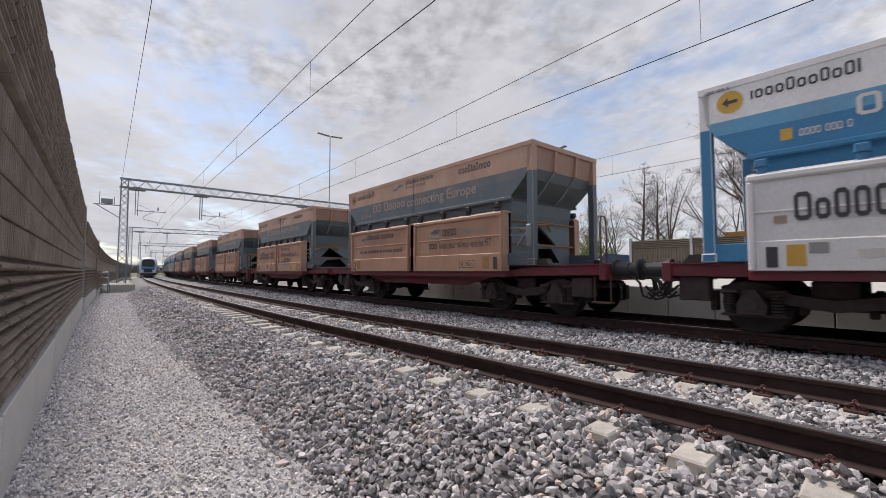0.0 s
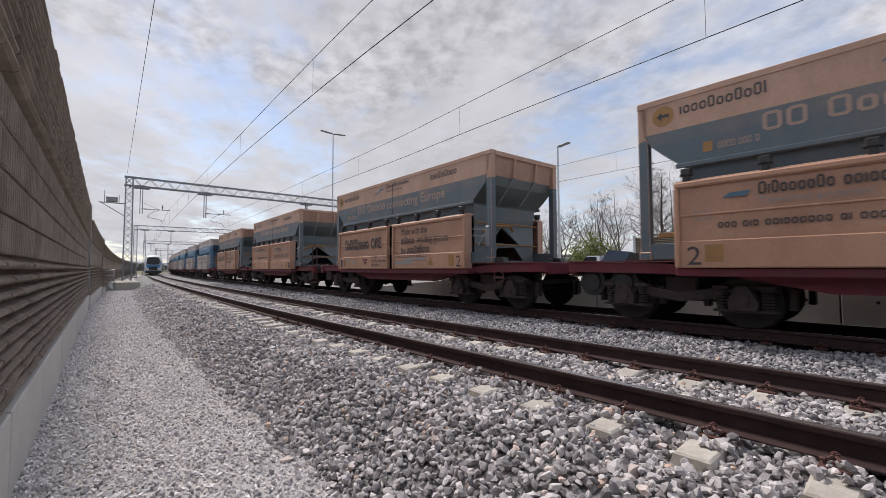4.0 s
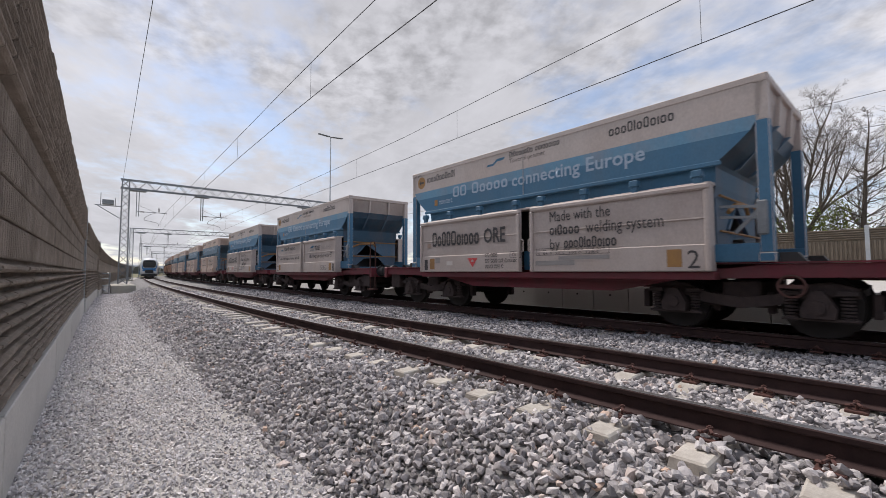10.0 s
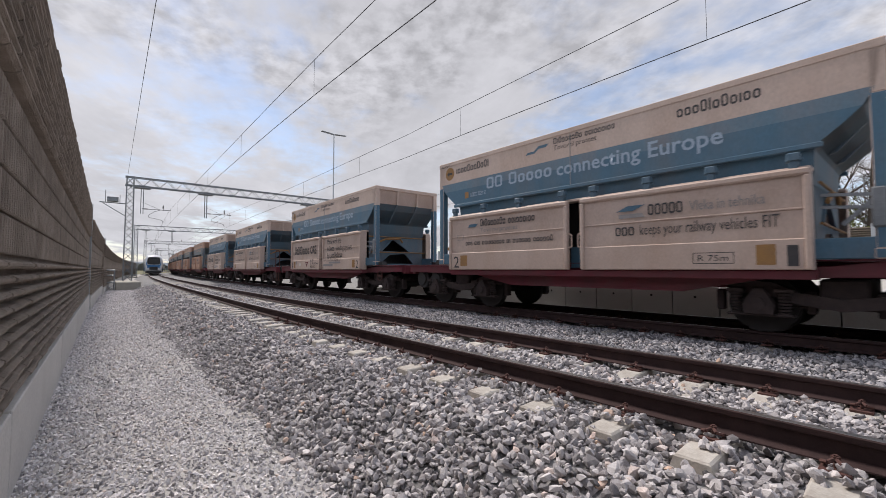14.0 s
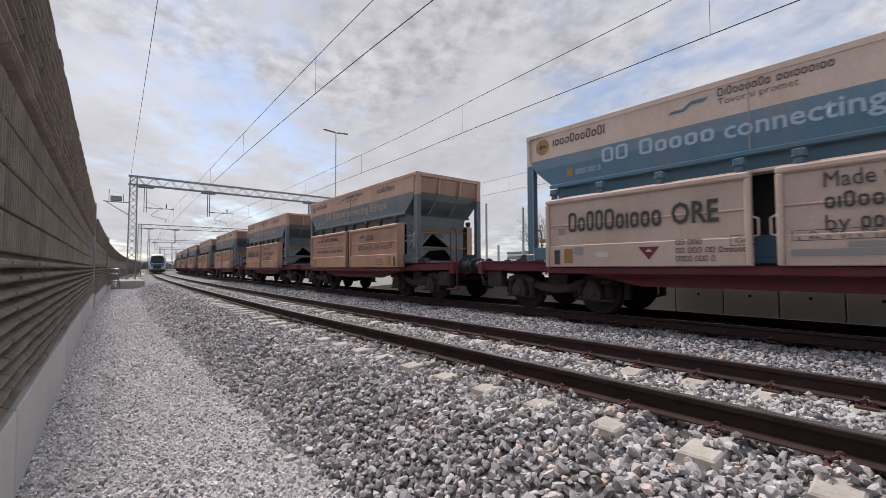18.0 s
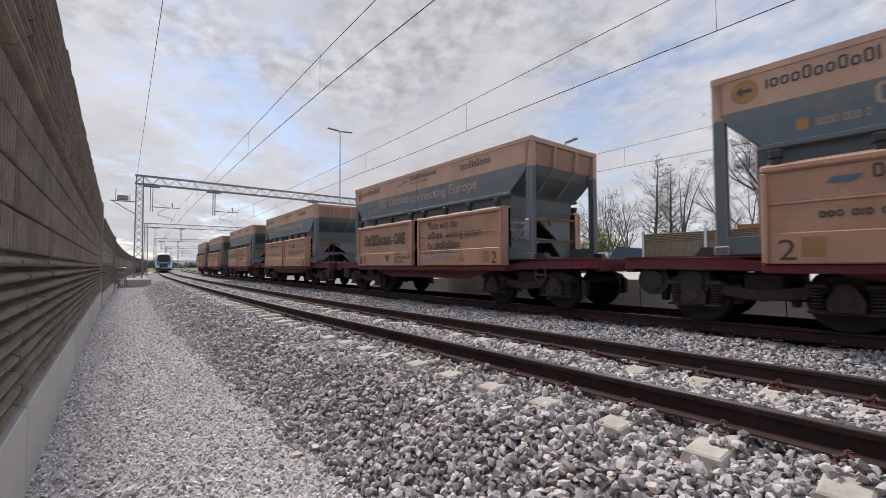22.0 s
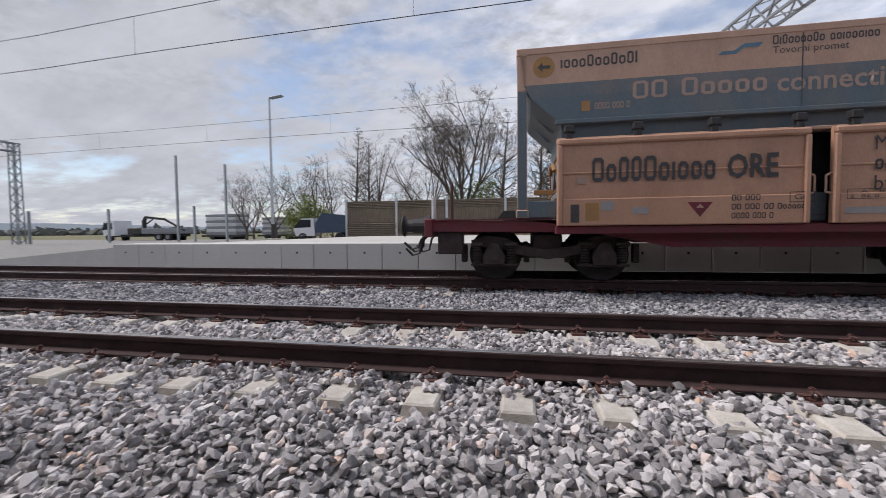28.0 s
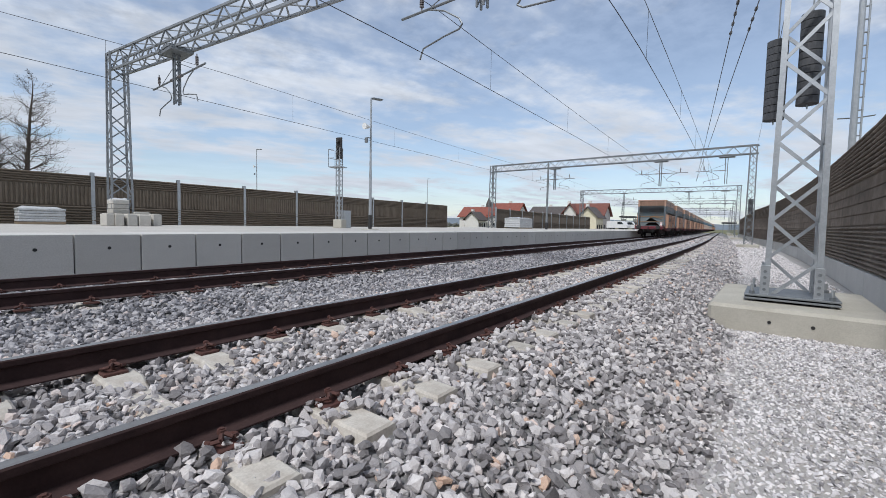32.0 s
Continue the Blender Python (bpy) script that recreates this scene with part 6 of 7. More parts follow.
bush(-22.2, 39, 4.6, 4.9, 1, "round willow in fresh green leaf beside the yard")
bush(-4.4, 43, 5.2, 7.2, 2, "willow in fresh green leaf behind the wall")
bush(-8.0, 44, 3.6, 5.6, 5, "willow in fresh green leaf behind the wall")
bush(2.4, 41.5, 2.4, 4.6, 3, "young green shrub between bare trees")
bush(-13.5, 43, 3.0, 3.4, 4, "low green shrub between bare trees")


# ---- lamps, poles and signals on the platform ----
def lamp_post(x, y, z0, top, heads, label, horn=False, turn=0.0):
    t = thing("street_lamp", pose(x, y, z0, 0, 0, turn), label, "lamp post", "lamp posts")
    h = top - z0
    bm = bmesh.new()
    rod(bm, (0, 0, 0.0), (0, 0, h * 0.45), 0.085, 12, 0.072)
    rod(bm, (0, 0, h * 0.45), (0, 0, h), 0.06, 12, 0.045)
    part("pole", bm, M_GALV, t, smooth=False)
    bm = bmesh.new()
    rod(bm, (0, 0, 0.02), (0, 0, 0.75), 0.095, 12)
    part("base_sleeve", bm, M_BLACK, t, "black protective sleeve")
    bm = bmesh.new()
    box(bm, -0.35, 0.35, -0.35, 0.35, -0.25, 0.02, 0.02)
    part("footing", bm, M_CONC, t)
    for s in heads:
        bm = bmesh.new()
        box(bm, 0.05, 0.75, -0.13, 0.13, -0.02, 0.05, 0.02)
        rod(bm, (0, 0, 0.0), (0.15, 0, 0.02), 0.035, 8)
        part("lamp_head", bm, M_GALV_DULL, t, m=pose(0, 0, h, 0, -6, 0 if s > 0 else 180) if len(heads) < 2 else pose(0, 0, h, 0, -4, 90 if s > 0 else -90) @ Matrix.Diagonal((1.6, 1, 1, 1)))
    if horn:
        bm = bmesh.new()
        rod(bm, (0, 0, 0), (-0.35, 0, 0.0), 0.05, 12, 0.17)
        part("loudspeaker", bm, M_WHITE, t, "white horn loudspeaker", m=pose(-0.1, 0, h * 0.78))
        bm = bmesh.new()
        rod(bm, (0, 0, 0), (-0.22, 0, 0), 0.025, 6)
        box(bm, -0.32, -0.18, -0.08, 0.08, -0.28, -0.02, 0.02)
        part("camera_bracket", bm, M_GALV_DULL, t, m=pose(-0.05, 0, h * 0.70))
    return t


P = 0.70
lamp_post(-12.3, 19.0, P, 7.7, (1,), "tall grey steel lamp post with one flat head on the platform")
lamp_post(15.9, 18.0, P, 7.5, (1,), "grey lamp post with horn loudspeaker on the platform", True)
lamp_post(30.2, 57.0, 0.0, 10.7, (1,), "grey lamp post far behind the wall", True)
lamp_post(69.8, 60.0, 0.0, 10.7, (1,), "thin grey lamp post far behind the wall")
lamp_post(-2.9, 43.5, 0.0, 8.1, (1,), "thin grey lamp post among the trees")
lamp_post(-34.5, 16.0, 0.1, 13.5, (1, -1), "very tall grey mast with two flat lamp heads")
lamp_post(52.0, -4.0, -0.6, 11.0, (1, -1), "grey lamp mast with two heads behind the wall")


def beam_post(x, y, z0, z1, label):
    bm = bmesh.new()
    for yy in (-0.09, 0.078):
        box(bm, -0.09, 0.09, yy, yy + 0.012, 0, z1 - z0)
    box(bm, -0.005, 0.005, -0.078, 0.078, 0, z1 - z0)
    ob = part("steel_post", bm, M_GALV, None, m=pose(x, y, z0))
    tagged(ob, label, "post", "bare steel posts")


for x, y, z1 in ((-35.2, 36, 8.9), (-29.4, 36, 7.75), (-41.6, 34, 3.5), (-33.2, 36, 3.7), (-46.0, 30, 3.2)):
    beam_post(x, y, 0.05, z1, "bare galvanised steel post standing in the yard")


def signal(x, y, z0, top, label, turn=0):
    t = thing("railway_signal", pose(x, y, z0, 0, 0, turn), label, "signal", "railway signals")
    h = top - z0
    bm = bmesh.new()
    lattice(bm, (0, 0, 0), (0, 0, h - 0.6), (1, 0, 0), 0.26, 0.26, 0.04, 0.025, int(h / 0.32))
    part("signal_mast", bm, M_GALV, t)
    bm = bmesh.new()
    box(bm, -0.20, 0.20, -0.10, 0.04, h - 1.25, h, 0.03)
    part("signal_head", bm, M_BLACK, t, "black signal head")
    for i in range(3):
        bm = bmesh.new()
        rod(bm, (0, -0.10, 0), (0, -0.22, 0.02), 0.09, 12)
        part("hood", bm, M_BLACK, t, m=pose(0, 0, h - 0.25 - 0.36 * i))
    bm = bmesh.new()
    box(bm, -0.55, 0.35, -0.3, 0.3, h - 1.75, h - 1.70)
    for a, b in (((-0.55, -0.3), (-0.55, 0.3)), ((-0.55, 0.3), (-0.2, 0.3)), ((-0.55, -0.3), (-0.2, -0.3))):
        for z in (0.5, 1.0):
            rod(bm, (*a, h - 1.70 + z), (*b, h - 1.70 + z), 0.018, 6)
        rod(bm, (*a, h - 1.70), (*a, h - 0.70), 0.018, 6)
    part("service_platform", bm, M_GALV, t, "small railed steel platform")
    bm = bmesh.new()
    box(bm, -0.25, 0.35, -0.25, 0.25, 0, 0.5, 0.02)
    part("footing", bm, M_CONC, t)
    return t


signal(16.6, 21.5, P, 6.0, "lattice railway signal with black head on the platform", -75)
for x, y, zt in ((-66, 20.0, 5.2), (-80, 22.5, 5.4), (-95, 18.5, 5.2)):
    signal(x, y, 0, zt, "small black railway signal far down the line", 80)


def cabinet(x, y, z, w, d, h, label, turn=0):
    bm = bmesh.new()
    box(bm, -w / 2, w / 2, -d / 2, d / 2, 0, h, 0.02)
    ob = part("cabinet", bm, M_GALV, None, m=pose(x, y, z, 0, 0, turn))
    tagged(ob, label, "cabinet", "trackside cabinets")


cabinet(17.25, 21.7, P, 0.5, 0.4, 1.05, "grey steel trackside cabinet beside the signal")

# ---- stacks on the platform ----
M_WRAP = mat("plastic_wrap", (0.44, 0.45, 0.46), (0.56, 0.57, 0.58), scale=3, rough=0.35, bump=0.6, fine=14)
M_BLOCK = mat("concrete_block", (0.44, 0.42, 0.38), (0.54, 0.52, 0.48), scale=4, rough=0.9, each=0.12, bump=0.3)


def pallet(x, y, z, w, d, h, label, turn=0, m=None):
    """A wrapped stack in courses with a cap of loose film."""
    t = thing("wrapped_pallet", pose(x, y, z, 0, 0, turn), label, "pallet", "stacks on the platform")
    n = 5
    for i in range(n):
        bm = bmesh.new()
        e = 0.015 * (i % 2)
        box(bm, -w / 2 + e, w / 2 - e, -d / 2 + e, d / 2 - e, 0.12 + h * i / n * 0.88, 0.12 + h * (i + 1) / n * 0.88 - 0.012, 0.02)
        part("course", bm, m or M_WRAP, t)
    bm = bmesh.new()
    for yy in (-d / 2 + 0.05, -0.05, d / 2 - 0.15):
        box(bm, -w / 2, w / 2, yy, yy + 0.1, 0, 0.1)
    part("pallet_base", bm, mat("pallet_wood", (0.33, 0.25, 0.17), (0.42, 0.33, 0.23), scale=6, rough=0.9), t)
    bm = bmesh.new()
    bmesh.ops.create_grid(bm, x_segments=8, y_segments=6, size=0.5)
    for v in bm.verts:
        v.co = Vector((v.co.x * w * 1.03, v.co.y * d * 1.03, 0.13 + h * 0.88 + 0.05 + 0.06 * noise.noise(v.co * 5 + Vector((x, 0, 0))) - (0.12 if max(abs(v.co.x), abs(v.co.y)) > 0.45 else 0)))
    part("film_cap", bm, M_WRAP, t, "crumpled grey plastic film", smooth=True)


for x, y, w, h in ((4.5, 27.2, 1.55, 0.68), (-0.65, 27.2, 1.25, 0.64), (0.66, 27.2, 1.28, 0.66)):
    if w > 0.5:
        pallet(x, y, P - 0.02, w, 1.1, h, "wrapped stack of grey slabs on a pallet by the wall")
pallet(49.0, 26.8, P, 3.4, 2.2, 1.35, "big white wrapped bale on the platform")
for i, (x, y, w, h, turn) in enumerate(((6.2, 24.1, 0.30, 0.52, 3), (6.55, 24.0, 0.30, 0.52, -4), (6.95, 24.0, 0.38, 0.52, 5), (7.45, 24.0, 0.46, 0.50, 0), (7.95, 24.2, 0.36, 0.54, 8), (7.6, 24.7, 0.62, 0.62, -6))):
    bm = bmesh.new()
    box(bm, -w / 2, w / 2, -0.4, 0.4, 0, h, 0.02)
    box(bm, -w / 2 + 0.06, w / 2 - 0.06, -0.34, 0.34, h - 0.004, h + 0.03, 0.01)
    tagged(part("concrete_block", bm, M_BLOCK, None, m=pose(x, y, P - 0.02, 0, 0, turn)), "grey precast concrete block standing on the platform", "block", "concrete blocks")
pallet(6.85, 25.15, P, 0.62, 0.9, 1.2, "tall stack of grey concrete kerbs at the mast", 0, M_BLOCK)

# ---- lorry with a loader crane and stacked formwork in the yard ----
M_LORRY = mat("lorry_white", (0.62, 0.63, 0.64), (0.70, 0.70, 0.70), scale=2, rough=0.45)
M_GLASS = mat("dark_glass", (0.02, 0.025, 0.03), rough=0.1)
M_TYRE = mat("tyre", (0.025, 0.025, 0.026), rough=0.85)


def lorry(x, y, z, turn, label):
    t = thing("crane_lorry", pose(x, y, z, 0, 0, turn), label, "lorry")
    bm = bmesh.new()
    prism(bm, [(-3.6, 0.7), (-3.75, 1.4), (-3.5, 2.5), (-2.0, 2.6), (-1.9, 0.7)], -1.2, 1.2)
    bmesh.ops.recalc_face_normals(bm, faces=bm.faces)
    part("cab", bm, M_LORRY, t)
    bm = bmesh.new()
    prism(bm, [(-3.78, 1.45), (-3.55, 2.3), (-2.3, 2.3), (-2.3, 1.5)], -1.21, 1.21)
    bmesh.ops.recalc_face_normals(bm, faces=bm.faces)
    part("window", bm, M_GLASS, t)
    bm = bmesh.new()
    box(bm, -3.6, 7.4, -0.5, 0.5, 0.55, 0.85, 0.02)
    part("chassis", bm, M_BLACK, t)
    bm = bmesh.new()
    box(bm, 2.0, 7.6, -1.22, 1.22, 0.9, 1.05, 0.02)
    box(bm, 2.0, 7.6, -1.24, -1.18, 1.05, 1.6, 0.01)
    box(bm, 2.0, 7.6, 1.18, 1.24, 1.05, 1.6, 0.01)
    part("load_bed", bm, M_GALV_DULL, t)
    bm = bmesh.new()
    box(bm, -0.2, 1.8, -1.15, 1.15, 0.85, 1.7, 0.1)
    rod(bm, (1.2, 0, 0.9), (1.2, 0, 2.6), 0.25, 10)
    bar(bm, (1.2, 0, 2.5), (1.5, 0, 3.0), 0.3)
    bar(bm, (1.4, 0, 3.0), (4.2, 0, 2.7), 0.26)
    bar(bm, (4.2, 0, 2.7), (7.0, 0, 1.3), 0.2)
    rod(bm, (1.3, 0, 2.0), (2.6, 0, 2.8), 0.09, 8)
    part("crane", bm, M_BLACK, t, "folded black loader crane")
    for wx in (-2.8, 4.4, 5.7):
        for s in (-1, 1):
            bm = bmesh.new()
            rod(bm, (0, s * 0.85, 0), (0, s * 1.2, 0), 0.5, 20)
            w = part("wheel", bm, M_TYRE, t, m=pose(wx, 0, 0.5))
            bm = bmesh.new()
            rod(bm, (0, s * 1.18, 0), (0, s * 1.22, 0), 0.25, 14)
            part("rim", bm, M_GALV_DULL, w)


lorry(-48.6, 43, 0.0, 2, "white lorry with a folded black loader crane")
for i, (x, y, w, h, z) in enumerate(((-37.7, 46, 4.5, 2.6, 0.6), (-29.85, 46, 4.1, 2.1, 0.6))):
    t = thing("formwork_stack", pose(x, y, 0.1), "stack of grey formwork panels on a flat trailer", "stack", "formwork stacks")
    for k in range(7):
        bm = bmesh.new()
        box(bm, -w / 2 + 0.1 * (k % 2), w / 2 - 0.08 * (k % 3), -1.2, 1.2, z + h * k / 7, z + h * (k + 1) / 7 - 0.03, 0.02)
        part("panel", bm, M_WRAP if k % 2 else M_GALV_DULL, t)
    bm = bmesh.new()
    box(bm, -w / 2 - 0.6, w / 2 + 0.6, -1.25, 1.25, 0.35, 0.58, 0.02)
    for wx in (-1.4, 1.4):
        rod(bm, (wx, -1.2, 0.32), (wx, 1.2, 0.32), 0.32, 14)
    part("trailer", bm, M_BLACK, t)


def pickup(x, y, z, turn):
    t = thing("tipper_truck", pose(x, y, z, 0, 0, turn), "small lorry with dark blue body parked by the wall", "lorry")
    bm = bmesh.new()
    prism(bm, [(-2.2, 0.5), (-2.4, 1.2), (-1.7, 2.1), (-0.6, 2.1), (-0.5, 0.5)], -1.0, 1.0)
    bmesh.ops.recalc_face_normals(bm, faces=bm.faces)
    part("cab", bm, M_LORRY, t)
    bm = bmesh.new()
    prism(bm, [(-2.42, 1.25), (-1.78, 2.0), (-0.85, 2.0), (-0.85, 1.3)], -1.01, 1.01)
    bmesh.ops.recalc_face_normals(bm, faces=bm.faces)
    part("window", bm, M_GLASS, t)
    bm = bmesh.new()
    prism(bm, [(-0.4, 0.8), (-0.4, 1.7), (0.2, 2.6), (2.8, 2.3), (2.8, 0.8)], -1.05, 1.05)
    bmesh.ops.recalc_face_normals(bm, faces=bm.faces)
    part("load_body", bm, mat("dark_blue_body", (0.03, 0.05, 0.09), (0.05, 0.07, 0.11), rough=0.5), t)
    for wx in (-1.6, 1.7):
        bm = bmesh.new()
        rod(bm, (0, -1.0, 0), (0, 1.0, 0), 0.4, 18)
        part("wheels", bm, M_TYRE, t, m=pose(wx, 0, 0.4))


pickup(-18.6, 35.5, 0.1, 15)


# ---- houses beyond the platform ----
M_ROOF = mat("red_roof_tiles", (0.20, 0.062, 0.045), (0.26, 0.09, 0.065), scale=1.5, rough=0.85, fine=6, bump=0.6)
M_ROOF_D = mat("dark_roof", (0.07, 0.06, 0.058), (0.11, 0.095, 0.09), scale=1.5, rough=0.8)
M_ROOF_B = mat("brown_red_roof", (0.15, 0.055, 0.045), (0.20, 0.08, 0.06), scale=1.5, rough=0.85, fine=6, bump=0.6)
M_RENDER_W = mat("white_render", (0.66, 0.64, 0.60), (0.72, 0.71, 0.68), scale=1.0, rough=0.9)
M_RENDER_Y = mat("yellow_render", (0.60, 0.55, 0.40), (0.66, 0.61, 0.47), scale=1.0, rough=0.9)
M_RENDER_R = mat("pale_render", (0.50, 0.46, 0.43), (0.56, 0.52, 0.49), scale=1.0, rough=0.9)


def house(x, y, w, d, eaves, ridge, turn, wall, roof, label, name="house"):
    t = thing(name, pose(x, y, -0.6, 0, 0, turn), label, "house", "houses beyond the platform")
    bm = bmesh.new()
    prism(bm, [(-w / 2, 0), (-w / 2, eaves), (0, ridge - 0.15), (w / 2, eaves), (w / 2, 0)], -d / 2, d / 2)
    bmesh.ops.recalc_face_normals(bm, faces=bm.faces)
    part("wall", bm, wall, t)
    bm = bmesh.new()
    o = 0.6
    s = (ridge - eaves) / (w / 2)
    for e in (-1, 1):
        prism(bm, [(e * (w / 2 + o), eaves - o * s), (e * (w / 2 + o), eaves - o * s + 0.2), (0, ridge + 0.2), (0, ridge)], -d / 2 - o, d / 2 + o)
    bmesh.ops.recalc_face_normals(bm, faces=bm.faces)
    r = part("roof", bm, roof, t)
    bm = bmesh.new()
    box(bm, w * 0.15, w * 0.15 + 0.7, -0.4, 0.4, ridge - 1.2, ridge + 0.9)
    part("chimney", bm, M_RENDER_W, r)
    for floor in range(max(1, int(eaves / 2.9))):
        for k in (-0.28, 0.0, 0.28):
            for face in ("y", "x"):
                bm = bmesh.new()
                z = 1.0 + 2.8 * floor
                if face == "y":
                    box(bm, k * w - 0.5, k * w + 0.5, -d / 2 - 0.03, -d / 2 + 0.05, z, z + 1.3)
                else:
                    box(bm, -w / 2 - 0.03, -w / 2 + 0.05, k * d - 0.5, k * d + 0.5, z, z + 1.3)
                win = part("window", bm, M_GLASS, t)
                bm = bmesh.new()
                if face == "y":
                    box(bm, k * w - 0.6, k * w + 0.6, -d / 2 - 0.1, -d / 2 - 0.02, z - 0.1, z)
                else:
                    box(bm, -w / 2 - 0.1, -w / 2 - 0.02, k * d - 0.6, k * d + 0.6, z - 0.1, z)
                part("sill", bm, M_RENDER_W, win)
    return t


house(114, 75, 8, 11, 4.4, 7.2, 8, M_RENDER_W, M_ROOF, "white house with a red tiled roof")
house(116, 66, 9, 9, 5.0, 8.4, 6, M_RENDER_W, M_ROOF, "white house with a steep red roof")
house(106, 71.5, 4.5, 5, 3.4, 5.4, 95, M_RENDER_W, M_ROOF_D, "small white gabled house behind the wall")
house(126, 57, 8, 9.5, 5.6, 7.7, 4, M_RENDER_W, M_ROOF_D, "low white house with a dark roof")
house(113, 40, 8, 9.5, 5.0, 7.8, 4, M_RENDER_R, M_ROOF_B, "pale house with a brown-red roof")
house(110, 43.3, 3.2, 4, 5.6, 7.6, 94, M_RENDER_W, M_ROOF_B, "narrow pale house with a round-topped gable")
house(106, 36.8, 4.3, 6, 4.4, 6.5, 92, M_RENDER_Y, M_ROOF_D, "pale yellow house with a dark gable roof")
church = thing("church_tower", pose(175, 110, -0.6), "distant church tower with a dark pointed spire", "church")
bm = bmesh.new()
box(bm, -1.5, 1.5, -1.5, 1.5, 0, 9)
part("tower", bm, M_RENDER_W, church)
bm = bmesh.new()
rod(bm, (0, 0, 9), (0, 0, 11.5), 1.9, 8, 1.5)
rod(bm, (0, 0, 11.5), (0, 0, 15.4), 1.6, 8, 0.05)
part("spire", bm, M_ROOF_D, church)

M_GLASSY = mat("shelter_glass", (0.05, 0.06, 0.065), (0.08, 0.09, 0.095), rough=0.15)


def shelter(x, y, z, w, d, h, label):
    """A flat-roofed shelter: four posts, two glass sides, a roof slab with a dark fascia."""
    t = thing("platform_shelter", pose(x, y, z, 0, 0, math.degrees(bend(x))), label, "shelter", "station shelters")
    for sx in (-1, 1):
        for sy in (-1, 1):
            bm = bmesh.new()
            box(bm, sx * w / 2 - 0.06, sx * w / 2 + 0.06, sy * d / 2 - 0.06, sy * d / 2 + 0.06, 0, h)
            part("post", bm, M_GALV_DULL, t)
    for sy in (-1, 1):
        bm = bmesh.new()
        box(bm, -w / 2 + 0.08, w / 2 - 0.08, sy * d / 2 - 0.01, sy * d / 2 + 0.01, 0.2, h - 0.3)
        part("glass_side", bm, M_GLASSY, t)
    bm = bmesh.new()
    box(bm, -w / 2 - 0.4, w / 2 + 0.4, -d / 2 - 0.4, d / 2 + 0.4, h, h + 0.35, 0.03)
    part("roof", bm, M_BLACK, t, "dark flat roof slab")


shelter(135, yc(135) - 2.9, -0.3, 5.0, 2.6, 3.0, "dark flat-roofed shelter far beside the tracks")
shelter(121, 31.5, 0.6, 7.0, 3.0, 3.2, "dark platform shelter beyond the stored material")


def van(x, y, z, turn, label):
    t = thing("van", pose(x, y, z, 0, 0, turn), label, "van", "parked vans")
    bm = bmesh.new()
    prism(bm, [(-2.5, 0.35), (-2.55, 1.0), (-1.9, 1.15), (-1.2, 1.95), (2.5, 2.0), (2.55, 0.35)], -0.95, 0.95)
    bmesh.ops.recalc_face_normals(bm, faces=bm.faces)
    part("body", bm, M_LORRY, t)
    for sy in (-0.955, 0.955):
        bm = bmesh.new()
        prism(bm, [(-1.7, 1.2), (-1.15, 1.8), (-0.2, 1.8), (-0.2, 1.2)], sy - 0.004, sy + 0.004)
        part("window", bm, M_GLASS, t)
    for wx in (-1.6, 1.5):
        for sy in (-0.85, 0.75):
            bm = bmesh.new()
            rod(bm, (0, 0, 0), (0, 0.18, 0), 0.34, 16)
            part("wheel", bm, M_TYRE, t, m=pose(wx, sy, 0.34))


van(106, 30.2, 0.66, 80, "white van parked at the end of the platform")
van(111, 29.5, 0.66, 95, "white delivery van parked at the end of the platform")
M_BARRIER = mat("barrier_red", (0.42, 0.10, 0.07), (0.55, 0.45, 0.40), scale=1.2, rough=0.7, sharp=0.05)
for k in range(7):
    fence = thing("site_barrier", pose(109 + 1.9 * k, 27.0 - 0.25 * k, 0.66, 0, 0, 172), "red and white site barrier on the platform", "barrier", "site barriers")
    for z in (0.45, 0.85):
        bm = bmesh.new()
        box(bm, -0.85, 0.85, -0.02, 0.02, z, z + 0.22, 0.005)
        part("board", bm, M_BARRIER, fence)
    for sx in (-0.8, 0.8):
        bm = bmesh.new()
        box(bm, sx - 0.03, sx + 0.03, -0.25, 0.25, 0, 0.04)
        box(bm, sx - 0.025, sx + 0.025, -0.045, -0.021, 0.04, 1.1)
        part("stand", bm, M_GALV_DULL, fence)

# ---- the mast beside the path: foundation, plates, tension weights ----
base = thing("mast_foundation", pose(10.2, 1.02, 0), "pale cast concrete block under the galvanised mast", "foundation")
bm = bmesh.new()
box(bm, -1.25, 1.9, -1.15, 1.05, -0.85, -0.12, 0.05)
part("block", bm, M_CONC, base)
# black discs on the solid block paint the shade of two form holes
for y in (-0.25, 0.25):
    bm = bmesh.new()
    rod(bm, (-1.26, y, -0.33), (-1.2, y, -0.33), 0.025, 10)
    part("form_hole", bm, M_BLACK, base, "small black disc standing for a shaded hole")
for z in (-0.085, -0.03):
    bm = bmesh.new()
    box(bm, -0.62, 0.62, -0.60, 0.60, z, z + 0.03, 0.004)
    part("base_plate", bm, M_GALV_DULL, base, "thick galvanised steel base plate")
